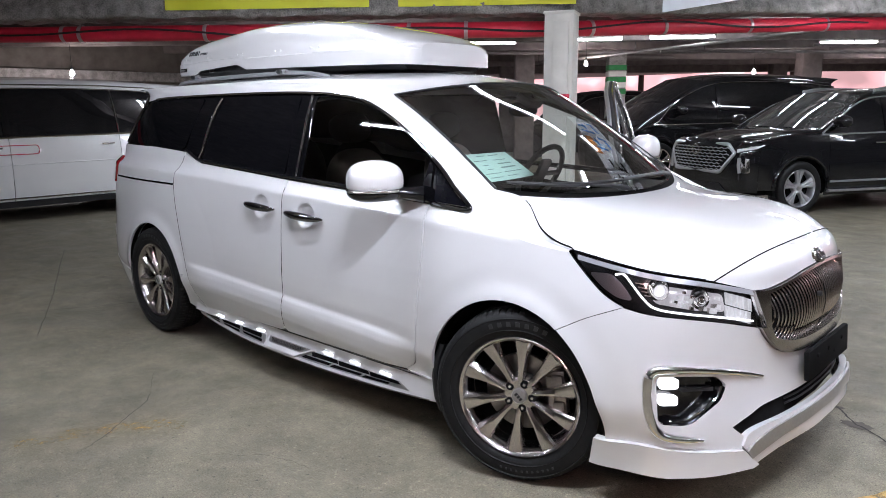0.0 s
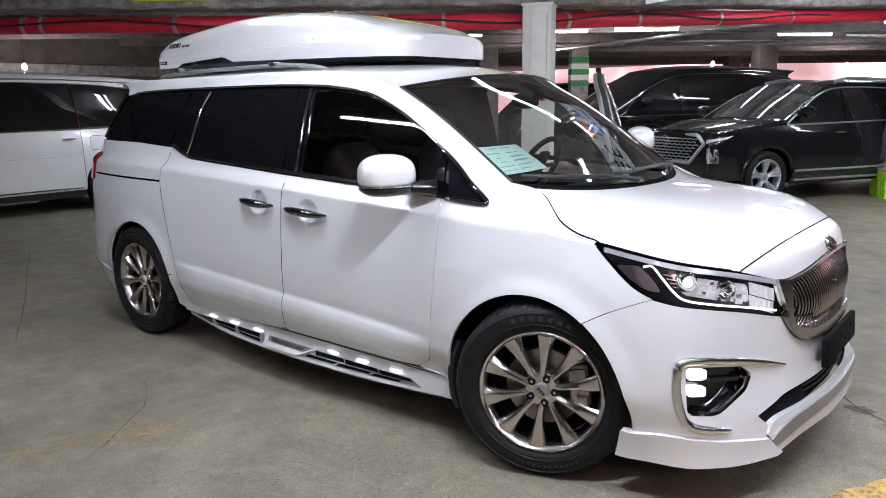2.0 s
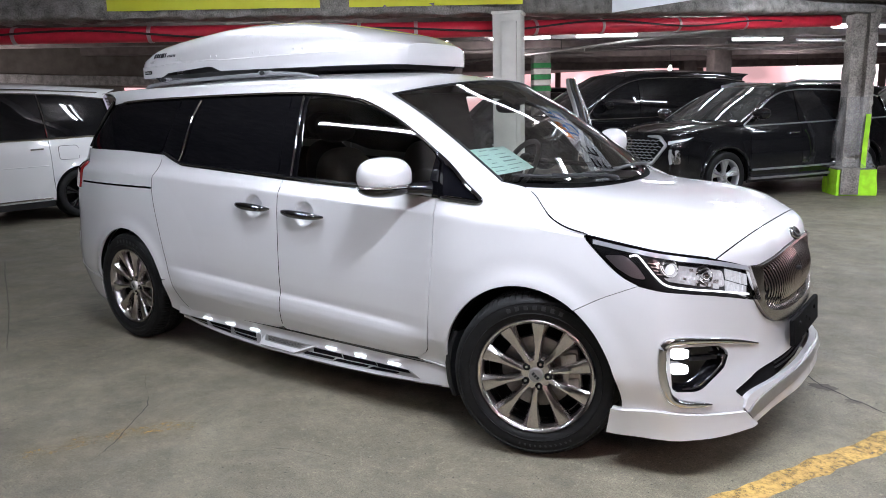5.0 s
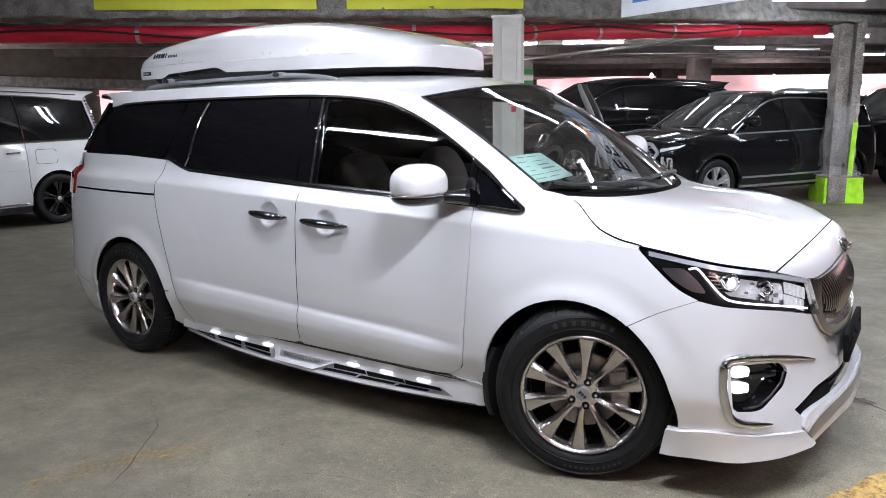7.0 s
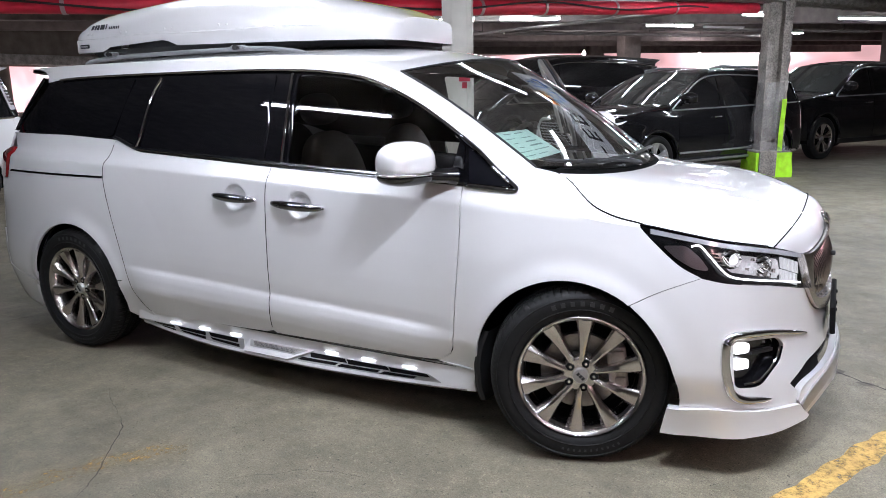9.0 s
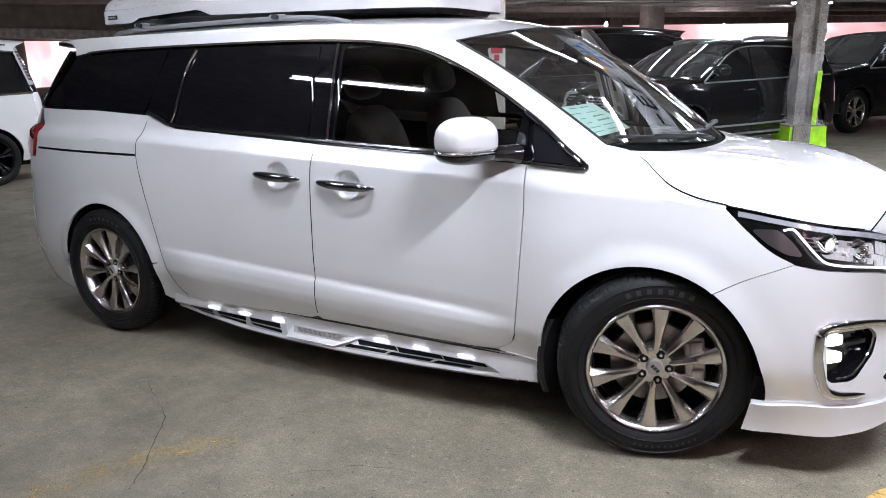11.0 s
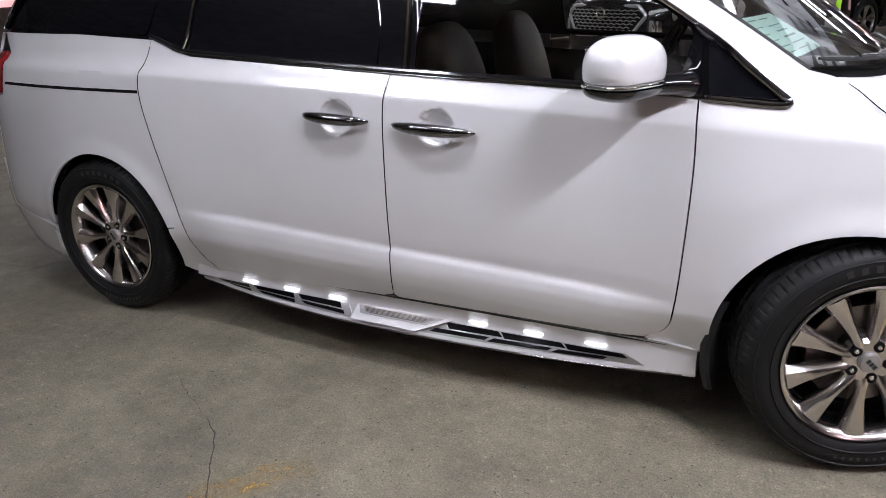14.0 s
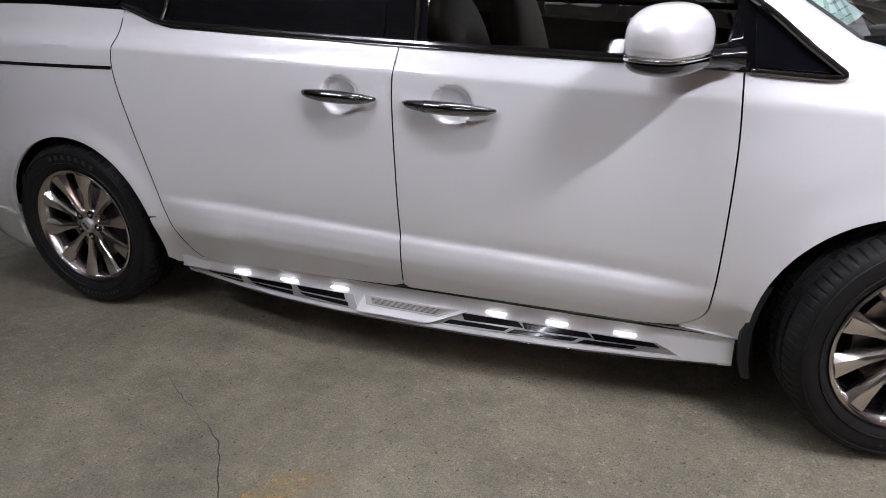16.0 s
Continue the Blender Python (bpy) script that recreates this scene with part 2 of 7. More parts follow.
M = dict(
    paint=material("white_pearl_paint", (0.72, 0.71, 0.71), 0.34, metal=0.18, coat=1.0, noise_scale=900, amount=0.02, coarse=3),
    black_paint=material("black_car_paint", (0.009, 0.009, 0.010), 0.10, coat=1.0, spec=0.1, noise_scale=900, amount=0.1, coarse=2),
    white_van=material("white_van_paint", (0.74, 0.74, 0.73), 0.3, coat=1.0, noise_scale=500, amount=0.03, coarse=2),
    gloss_black=material("gloss_black_trim", (0.004, 0.004, 0.005), 0.12, coat=0.5),
    black=material("black_plastic", (0.009, 0.009, 0.010), 0.5, noise_scale=200, amount=0.2, bump=0.1, bump_scale=300),
    # near-black: puts shade into gaps and recesses; black trim shares it
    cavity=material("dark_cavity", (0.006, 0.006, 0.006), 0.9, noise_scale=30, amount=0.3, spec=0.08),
    rubber=material("tyre_rubber", (0.009, 0.009, 0.009), 0.58, noise_scale=90, amount=0.3, bump=0.12, bump_scale=260, spec=0.25),
    rubber_mark=material("raised_rubber", (0.022, 0.022, 0.022), 0.45, spec=0.5),
    chrome=material("chrome", (0.68, 0.67, 0.67), 0.07, metal=1.0, noise_scale=8, amount=0.04),
    dark_chrome=material("dark_chrome", (0.27, 0.27, 0.29), 0.06, metal=1.0, noise_scale=8, amount=0.04),
    satin=material("satin_metal", (0.50, 0.47, 0.45), 0.24, metal=1.0, noise_scale=40, amount=0.08),
    rim=material("hyper_silver_rim", (0.62, 0.58, 0.565), 0.20, metal=1.0, noise_scale=20, amount=0.08),
    alloy=material("polished_alloy", (0.52, 0.52, 0.54), 0.34, metal=0.8, coat=0.3, noise_scale=40, amount=0.06),
    dark_metal=material("dark_metal", (0.07, 0.065, 0.06), 0.42, metal=0.8, noise_scale=40, amount=0.25),
    disc=material("brake_steel", (0.32, 0.29, 0.27), 0.36, metal=1.0, noise_scale=60, amount=0.2),
    led=material("led_light", (1, 1, 1), 0.3, emit=(1.0, 0.98, 0.95), power=2.2),
    step_led=material("step_light_glow", (1, 1, 1), 0.3, emit=(0.95, 0.98, 1.0), power=5.5),
    led_soft=material("drl_strip", (0.95, 0.95, 0.95), 0.3, emit=(1.0, 0.98, 0.96), power=1.1),
    # glow put into facets and reflector bowl, which would mirror a dark deck
    lamp_block=material("glowing_facet", (0.5, 0.5, 0.53), 0.15, metal=0.5, coat=0.6, noise_scale=90, amount=0.4, emit=(1.0, 0.98, 0.96), power=0.30),
    lit_reflector=material("lit_reflector", (0.72, 0.68, 0.70), 0.22, metal=0.7, noise_scale=45, amount=0.35, coarse=14, emit=(1.0, 0.96, 0.97), power=0.22),
    lamp_house=material("dark_chrome_bezel", (0.06, 0.06, 0.065), 0.2, metal=0.5, noise_scale=30, amount=0.3, coarse=8),
    lens=glass_material("clear_lens", (1, 1, 1), 0.0, 0.96),
    windshield=glass_material("windshield_glass", (0.94, 1.0, 0.97), 0.0, 0.94, 2.5),
    side_glass=glass_material("tinted_glass", (1.0, 0.99, 0.95), 0.0, 0.60),
    dark_glass=material("privacy_glass", (0.004, 0.004, 0.005), 0.02, spec=0.5),
    # kept dull so that no lamp shows mirrored in the quarter pane
    dull_glass=material("dull_dark_glass", (0.004, 0.004, 0.006), 0.22, noise_scale=20, amount=0.2, spec=0.12),
    car_glass=material("tinted_car_glass", (0.010, 0.010, 0.011), 0.02, spec=0.6, noise_scale=3, amount=0.3),
    # greyer base than car_glass puts the mirrored lit ceiling into the colour
    tint_screen=material("tinted_windscreen", (0.05, 0.052, 0.05), 0.03, spec=0.6, coat=0.5, noise_scale=40, amount=0.15, coarse=2.5),
    red_lens=material("red_lens", (0.20, 0.005, 0.007), 0.12, coat=1.0),
    amber=material("amber_reflector", (0.52, 0.48, 0.52), 0.25, coat=0.6),
    rail=material("grey_rail", (0.16, 0.16, 0.17), 0.42, noise_scale=60, amount=0.05),
    silver_plastic=material("silver_plastic", (0.44, 0.43, 0.42), 0.34, metal=0.8, noise_scale=100, amount=0.06),
    bright_strip=material("bright_lamp_strip", (0.62, 0.62, 0.66), 0.18, metal=0.55, coat=0.8, noise_scale=60, amount=0.05),
    projector_glow=material("lit_projector_lens", (0.8, 0.8, 0.82), 0.05, coat=1.0, noise_scale=120, amount=0.3, emit=(1.0, 0.99, 0.97), power=0.55),
    interior=material("dark_interior", (0.035, 0.033, 0.032), 0.75, noise_scale=60, amount=0.2, bump=0.1, bump_scale=200),
    leather=material("beige_leather", (0.20, 0.165, 0.135), 0.55, noise_scale=50, amount=0.12, bump=0.15, bump_scale=160),
    floor=concrete_floor_material(),
    spray=material("sprayed_fireproofing", (0.25, 0.235, 0.22), 0.95, noise_scale=70, amount=0.55, bump=1.0, bump_scale=45, coarse=9),
    rough_pillar=material("rough_pillar_coat", (0.25, 0.225, 0.20), 0.95, noise_scale=40, amount=0.6, bump=1.0, bump_scale=38, coarse=4),
    slab=material("soffit_concrete", (0.23, 0.205, 0.19), 0.95, noise_scale=6, amount=0.4, bump=0.3, bump_scale=20),
    steel_beam=material("brown_steel", (0.14, 0.115, 0.105), 0.8, noise_scale=5, amount=0.4, bump=0.25, bump_scale=30),
    wall=material("block_wall", (0.115, 0.10, 0.085), 0.95, noise_scale=4, amount=0.4, bump=0.4, bump_scale=18),
    pipe=material("red_pipe_paint", (0.56, 0.02, 0.045), 0.42, noise_scale=9, amount=0.15, bump=0.08, bump_scale=12),
    clamp=material("galvanised_clamp", (0.5, 0.42, 0.42), 0.4, metal=0.7),
    cable=material("black_cable", (0.02, 0.018, 0.018), 0.6),
    column=material("cream_column_paint", (0.72, 0.70, 0.65), 0.6, noise_scale=7, amount=0.1, bump=0.1, bump_scale=40),
    yellow=material("yellow_banner", (0.72, 0.74, 0.03), 0.55, noise_scale=6, amount=0.05),
    banner=material("white_banner", (0.80, 0.83, 0.86), 0.55, noise_scale=6, amount=0.05),
    faint_ink=material("faint_print", (0.20, 0.27, 0.26), 0.7),
    blue_ink=material("blue_ink", (0.10, 0.30, 0.72), 0.6),
    black_ink=material("black_ink", (0.02, 0.02, 0.025), 0.6),
    orange_ink=material("orange_ink", (0.75, 0.28, 0.06), 0.6),
    green_paint=material("fluorescent_green", (0.42, 0.82, 0.02), 0.6, noise_scale=9, amount=0.25, bump=0.1, bump_scale=30),
    green_dark=material("green_tape", (0.03, 0.22, 0.06), 0.6, noise_scale=12, amount=0.25),
    plastic=wrap_material(),
    line=worn_paint_material("yellow_line_paint", 0.42),
    worn=worn_paint_material("worn_yellow_paint", 0.54),
    crack=material("crack_dark", (0.05, 0.045, 0.04), 0.95),
    paper=material("green_paper", (0.58, 0.72, 0.67), 0.7, noise_scale=12, amount=0.03),
    tube_near=material("tube_glow_near", (1, 1, 1), 0.4, emit=(0.93, 0.955, 1.0), power=110.0),
    tube=material("tube_glow", (1, 1, 1), 0.4, emit=(0.97, 0.99, 1.0), power=20.0),
    tube_far=material("tube_glow_far", (1, 1, 1), 0.4, emit=(0.97, 0.99, 1.0), power=46.0),
    bulb=material("bulb_glow", (1, 1, 1), 0.4, emit=(1.0, 0.86, 0.82), power=120.0),
    glow=sheeting_material(),
    pale_pipe=material("pale_conduit", (0.15, 0.13, 0.12), 0.6, noise_scale=5, amount=0.3),
    batten=material("white_batten", (0.7, 0.7, 0.68), 0.5),
    red_sign=material("red_sign", (0.60, 0.02, 0.06), 0.5),
)

# ---- building helpers ----
from mathutils.geometry import delaunay_2d_cdt


def make_mesh(name, verts, faces, sharp=35):
    me = bpy.data.meshes.new(name)
    me.from_pydata([tuple(v) for v in verts], [], [tuple(f) for f in faces])
    me.update()
    if sharp:
        me.polygons.foreach_set("use_smooth", [True] * len(me.polygons))
        me.set_sharp_from_angle(angle=radians(sharp))
    return me


def part(name, data, mat, parent=None, label=""):
    """Links a mesh or a bmesh as one object under a thing or a part."""
    if isinstance(data, bmesh.types.BMesh):
        bm, data = data, bpy.data.meshes.new(name)
        bm.normal_update()
        bm.to_mesh(data)
        bm.free()
        data.polygons.foreach_set("use_smooth", [True] * len(data.polygons))
        data.set_sharp_from_angle(angle=radians(35))
    ob = new(name, data)
    if mat is not None and not data.materials:
        data.materials.append(mat)
    ob.parent = parent
    if label:
        tagged(ob, label)
    return ob


def thing(name, label, category, m=None, group="", kind=""):
    ob = tagged(new(name), label, category, group, kind)
    ob.empty_display_size = 0.1
    if m is not None:
        ob.matrix_world = m
    return ob


def merged(*meshes):
    """Several (verts, faces) lists as one."""
    vs, fs = [], []
    for v, f in meshes:
        n = len(vs)
        vs += [tuple(p) for p in v]
        fs += [tuple(i + n for i in q) for q in f]
    return vs, fs


def moved(vf, m):
    return [tuple(m @ Vector(v)) for v in vf[0]], vf[1]


def box(sx, sy, sz, bevel=0.0, m=None, seg=2):
    """A box about its centre with rounded edges, as (verts, faces)."""
    bm = bmesh.new()
    bmesh.ops.create_cube(bm, size=1)
    bmesh.ops.scale(bm, vec=(sx, sy, sz), verts=bm.verts)
    if bevel:
        bmesh.ops.bevel(bm, geom=bm.edges[:], offset=bevel, segments=seg, affect="EDGES", profile=0.5)
    bm.verts.index_update()
    vf = [v.co.copy() for v in bm.verts], [[v.index for v in f.verts] for f in bm.faces]
    bm.free()
    return moved(vf, m) if m is not None else vf


def rod(path, r, n=10, cap=True, squash=1.0):
    """A tube along a line of points, as (verts, faces)."""
    p = [Vector(q) for q in path]
    vs, fs = [], []
    for i, c in enumerate(p):
        d = (p[min(i + 1, len(p) - 1)] - p[max(i - 1, 0)]).normalized()
        up = Vector((0, 0, 1)) if abs(d.z) < 0.95 else Vector((1, 0, 0))
        a = d.cross(up).normalized()
        b = a.cross(d)
        rr = r[i] if isinstance(r, (list, tuple)) else r
        vs += [c + a * rr * math.cos(k * 2 * math.pi / n) + b * rr * squash * math.sin(k * 2 * math.pi / n) for k in range(n)]
        if i:
            o = (i - 1) * n
            fs += [(o + k, o + (k + 1) % n, o + n + (k + 1) % n, o + n + k) for k in range(n)]
    if cap:
        fs.append(tuple(range(n))[::-1])
        fs.append(tuple(range((len(p) - 1) * n, len(p) * n)))
    return vs, [f[::-1] for f in fs]


def revolve(profile, n=48, axis="y", a0=0.0, a1=2 * math.pi):
    """Turns (radius, along) pairs round an axis."""
    full = abs(a1 - a0 - 2 * math.pi) < 1e-6
    vs, fs, k = [], [], len(profile)
    m = n if full else n + 1
    for i in range(m):
        a = a0 + (a1 - a0) * i / n
        for r, h in profile:
            p = {"y": (r * math.cos(a), h, r * math.sin(a)), "z": (r * math.cos(a), r * math.sin(a), h), "x": (h, r * math.cos(a), r * math.sin(a))}[axis]
            vs.append(p)
    for i in range(n):
        j = (i + 1) % m
        fs += [(i * k + q, i * k + q + 1, j * k + q + 1, j * k + q) for q in range(k - 1)]
    return vs, fs


def sheet(grid):
    """Faces of a grid of points, rows by columns."""
    g = np.asarray(grid)
    r, c = g.shape[:2]
    vs = g.reshape(-1, 3)
    fs = [(i * c + j, i * c + j + 1, (i + 1) * c + j + 1, (i + 1) * c + j) for i in range(r - 1) for j in range(c - 1)]
    return [tuple(v) for v in vs], fs


def flipped(vf):
    return [(x, -y, z) for x, y, z in vf[0]], [tuple(f)[::-1] for f in vf[1]]


def inside(poly, pts):
    """Which of pts lie inside the closed polygon."""
    x, y = pts[:, 0], pts[:, 1]
    ok = np.zeros(len(pts), bool)
    n = len(poly)
    for i in range(n):
        (x1, y1), (x2, y2) = poly[i], poly[(i + 1) % n]
        if y1 == y2:
            continue
        c = ((y1 > y) != (y2 > y)) & (x < (x2 - x1) * (y - y1) / (y2 - y1) + x1)
        ok ^= c
    return ok


def fill(outline, step, holes=()):
    """Triangles over a 2D outline, with a grid of points within and open holes."""
    loops = [np.array(outline, float)] + [np.array(h, float) for h in holes]
    pts, edges = [], []
    for lp in loops:
        keep = [lp[0]]
        for p in lp[1:]:
            if np.hypot(*(p - keep[-1])) > 1e-4:
                keep.append(p)
        if np.hypot(*(keep[-1] - keep[0])) < 1e-4:
            keep.pop()
        n0, n = len(pts), len(keep)
        pts += [tuple(p) for p in keep]
        edges += [(n0 + i, n0 + (i + 1) % n) for i in range(n)]
    nb = len(pts)
    lo, hi = loops[0].min(0), loops[0].max(0)
    gx, gy = np.meshgrid(np.arange(lo[0] + step / 2, hi[0], step), np.arange(lo[1] + step / 2, hi[1], step))
    g = np.stack([gx.ravel(), gy.ravel()], -1)
    if len(g):
        ok = inside(loops[0], g)
        for h in loops[1:]:
            ok &= ~inside(h, g)
        g = g[ok]
        if len(g):
            b = np.array(pts)
            d = np.sqrt(((g[:, None] - b[None]) ** 2).sum(-1)).min(1)
            pts += [tuple(p) for p in g[d > step * 0.45]]
    v2, _, f2, *_ = delaunay_2d_cdt([Vector(p) for p in pts], edges, [], 0, 1e-6)
    v2 = np.array([(v.x, v.y) for v in v2])
    f2 = [f for f in f2]
    cen = np.array([v2[list(f)].mean(0) for f in f2])
    ok = inside(loops[0], cen)
    for h in loops[1:]:
        ok &= ~inside(h, cen)
    faces = []
    for f, good in zip(f2, ok):
        if good:
            a, b_, c = (v2[i] for i in f[:3])
            cr = (b_[0] - a[0]) * (c[1] - a[1]) - (b_[1] - a[1]) * (c[0] - a[0])
            faces.append(tuple(f) if cr > 0 else tuple(f)[::-1])
    return v2, faces


def panel(outline, surf, step=0.06, holes=(), lift=0.0, depth=0.014):
    """A sheet-metal panel over a surface surf(u, v): a filled outline with its edge turned in by depth."""
    v2, faces = fill(outline, step, holes)
    P = surf(v2[:, 0], v2[:, 1])
    e = 1e-3
    du = surf(v2[:, 0] + e, v2[:, 1]) - surf(v2[:, 0] - e, v2[:, 1])
    dv = surf(v2[:, 0], v2[:, 1] + e) - surf(v2[:, 0], v2[:, 1] - e)
    nrm = np.cross(du, dv)
    nrm /= np.maximum(np.linalg.norm(nrm, axis=1, keepdims=True), 1e-9)
    P = P + nrm * lift
    vs = [tuple(p) for p in P]
    if depth:
        count = {}
        for f in faces:
            for i in range(len(f)):
                count[(f[i], f[(i + 1) % len(f)])] = 1
        rim = [k for k in count if (k[1], k[0]) not in count]
        inner = {}
        for a, b in rim:
            for i in (a, b):
                if i not in inner:
                    inner[i] = len(vs)
                    vs.append(tuple(P[i] - nrm[i] * depth))
        faces = faces + [(b, a, inner[a], inner[b]) for a, b in rim]
    return vs, faces


def catmull(pts, per=10, closed=False):
    """A dense smooth line through a few control points."""
    p = np.array(pts, float)
    p = np.vstack([p[-1], p, p[:2]]) if closed else np.vstack([2 * p[0] - p[1], p, 2 * p[-1] - p[-2]])
    out = []
    for i in range(1, len(p) - 2):
        t = np.linspace(0, 1, per, endpoint=False)[:, None]
        a, b, c, d = p[i - 1], p[i], p[i + 1], p[i + 2]
        out.append(0.5 * (2 * b + (c - a) * t + (2 * a - 5 * b + 4 * c - d) * t ** 2 + (3 * b - a - 3 * c + d) * t ** 3))
    if not closed:
        out.append(p[-2][None])
    return np.vstack(out)


def dense(pts, step=0.03, closed=True):
    """Straight runs between points, cut into short pieces."""
    p = [np.array(q, float) for q in pts]
    if closed:
        p.append(p[0])
    out = []
    for a, b in zip(p, p[1:]):
        n = max(1, int(np.linalg.norm(b - a) / step))
        out += [a + (b - a) * k / n for k in range(n)]
    if not closed:
        out.append(p[-1])
    return np.array(out)


def rounded(pts, r, n=5):
    """A closed polygon with its corners rounded."""
    p = [np.array(q, float) for q in pts]
    out = []
    for i, c in enumerate(p):
        a, b = p[i - 1] - c, p[(i + 1) % len(p)] - c
        la, lb = np.linalg.norm(a), np.linalg.norm(b)
        k = min(r, la * 0.48, lb * 0.48)
        s, e = c + a / la * k, c + b / lb * k
        for t in np.linspace(0, 1, n):
            out.append((1 - t) ** 2 * s + 2 * t * (1 - t) * c + t * t * e)
    return np.array(out)


def smooth(a, b, x):
    t = np.clip((x - a) / (b - a), 0, 1)
    return t * t * (3 - 2 * t)


def hermite(A, TA, B, TB, m):
    """A strip from line A to line B that leaves and arrives along the given tangents."""
    t = np.linspace(0, 1, m)[:, None, None]
    return (2 * t ** 3 - 3 * t ** 2 + 1) * A + (t ** 3 - 2 * t ** 2 + t) * TA + (-2 * t ** 3 + 3 * t ** 2) * B + (t ** 3 - t ** 2) * TB


def resample(pts, n):
    p = np.array(pts, float)
    s = np.concatenate([[0], np.cumsum(np.linalg.norm(np.diff(p, axis=0), axis=1))])
    return np.stack([np.interp(np.linspace(0, s[-1], n), s, p[:, k]) for k in range(p.shape[1])], -1)

# ---- the parking deck ----
def flat(name, x0, y0, x1, y1, z, mat, label, cat):
    ob = part(name, make_mesh(name, [(x0, y0, z), (x1, y0, z), (x1, y1, z), (x0, y1, z)], [(0, 1, 2, 3)], 0), mat)
    return tagged(ob, label, cat, kind="structure")


flat("floor", -40, -30, 40, 50, 0.0, M["floor"], "worn grey concrete parking deck floor", "floor")
ceiling = part("ceiling", make_mesh("ceiling", *box(80, 80, 0.25, m=pose(0, 10, 3.3)), 0), M["slab"])
tagged(ceiling, "dark stained concrete deck soffit", "ceiling", kind="structure")


def wall(name, a, b, h, mat, label):
    a, b = Vector((*a, 0)), Vector((*b, 0))
    d = b - a
    ob = part(name, make_mesh(name, *box(d.length, 0.3, h, 0.01, m=pose(*((a + b) / 2).xy, h / 2, 0, 0, math.degrees(math.atan2(d.y, d.x)))), 0), mat)
    return tagged(ob, label, "wall", kind="structure")


wall("wall_west", (-14.1, -30), (-14.1, 16), 3.2, M["wall"], "dark unpainted concrete block wall")
wall("wall_south", (-40, -16), (40, -16), 3.2, M["wall"], "dark concrete wall behind the lane")
wall("wall_east", (22, -30), (22, 50), 3.2, M["wall"], "dark concrete wall at the deck's end")
ledge = part("wall_ledge", make_mesh("wall_ledge", *box(0.5, 46, 0.22, 0.02, m=pose(-13.95, 0, 2.27, 0, 0, 0)), 35), M["spray"])
tagged(ledge, "pale concrete ledge along the block wall", "ledge", kind="structure")

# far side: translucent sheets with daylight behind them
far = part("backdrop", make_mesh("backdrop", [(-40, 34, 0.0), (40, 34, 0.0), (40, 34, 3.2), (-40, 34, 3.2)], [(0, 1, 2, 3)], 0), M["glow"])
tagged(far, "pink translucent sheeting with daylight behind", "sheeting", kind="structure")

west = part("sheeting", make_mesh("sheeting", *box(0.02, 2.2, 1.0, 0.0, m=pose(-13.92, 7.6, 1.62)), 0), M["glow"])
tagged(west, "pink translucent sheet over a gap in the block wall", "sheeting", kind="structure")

for k in range(0, 26, 3):
    ob = part("sheet_post", make_mesh("sheet_post", *box(0.3, 0.1, 3.2, 0.01, m=pose(-32 + 2.6 * k, 33.8, 1.6)), 35), M["steel_beam"])
    tagged(ob, "dark post in front of the daylit sheeting", "post", kind="structure")

# the sprayed main beam bends at the white column and runs on to the wrapped pillar
BEAM = [(-12.0, -5.3, 2.47), (-1.55, 3.2, 2.47), (1.25, 9.35, 2.74), (4.6, 16.6, 2.85)]


def beam_along(name, pts, width, height, mat, label, wobble=0.03):
    """A rough beam whose soffit follows pts."""
    rows = []
    line = dense([Vector(p) for p in pts], 0.10, closed=False)
    line = np.array([tuple(p) for p in line])
    for i, c in enumerate(line):
        d = line[min(i + 1, len(line) - 1)] - line[max(i - 1, 0)]
        d /= np.linalg.norm(d)
        a = np.array([d[1], -d[0], 0]) / np.hypot(d[0], d[1])
        sec = []
        for s, h in ((-0.5, 1.0), (-0.5, 0.72), (-0.34, 0.55), (-0.34, 0.3), (-0.5, 0.16), (-0.5, 0.05), (-0.45, 0.0), (-0.2, 0.0), (0.0, 0.0), (0.2, 0.0), (0.45, 0.0), (0.5, 0.05), (0.5, 0.16), (0.34, 0.3), (0.34, 0.55), (0.5, 0.72), (0.5, 1.0)):
            p = c + a * s * width + np.array([0, 0, h * height])
            w = noise.noise(Vector(p) * 5.0) * wobble + noise.noise(Vector(p) * 17.0) * wobble * 0.5
            sec.append(p + a * np.sign(s) * w + np.array([0, 0, -abs(w) * (h < 0.3)]))
        rows.append(sec)
    ob = part(name, make_mesh(name, *sheet(np.array(rows)), 60), mat)
    return tagged(ob, label, "beam", kind="structure")


beam_along("main_beam", BEAM, 0.46, 0.62, M["spray"], "rough grey fireproofed ceiling beam", 0.05)

# secondary beams of the deck beyond, all one way
G = Vector((0.75, 0.66, 0)).normalized()
N = Vector((-G.y, G.x, 0))
for k, (off, z, w, h) in enumerate(((4.6, 2.83, 0.25, 0.4), (7.2, 2.88, 0.3, 0.4), (9.8, 2.80, 0.3, 0.45), (12.6, 2.84, 0.28, 0.4), (15.6, 2.78, 0.35, 0.5), (18.5, 2.8, 0.3, 0.4), (22, 2.72, 0.4, 0.5), (-4.2, 2.85, 0.3, 0.4), (-8.2, 2.85, 0.3, 0.4))):
    c = N * off + Vector((0, 1.2, 0))
    ob = part("deck_beam", make_mesh("deck_beam", *box(46, w, h, 0.015, m=pose(c.x, c.y, z + h / 2, 0, 0, math.degrees(math.atan2(G.y, G.x)))), 35), M["steel_beam"])
    tagged(ob, "brown rust-stained secondary deck beam", "beam", kind="structure")

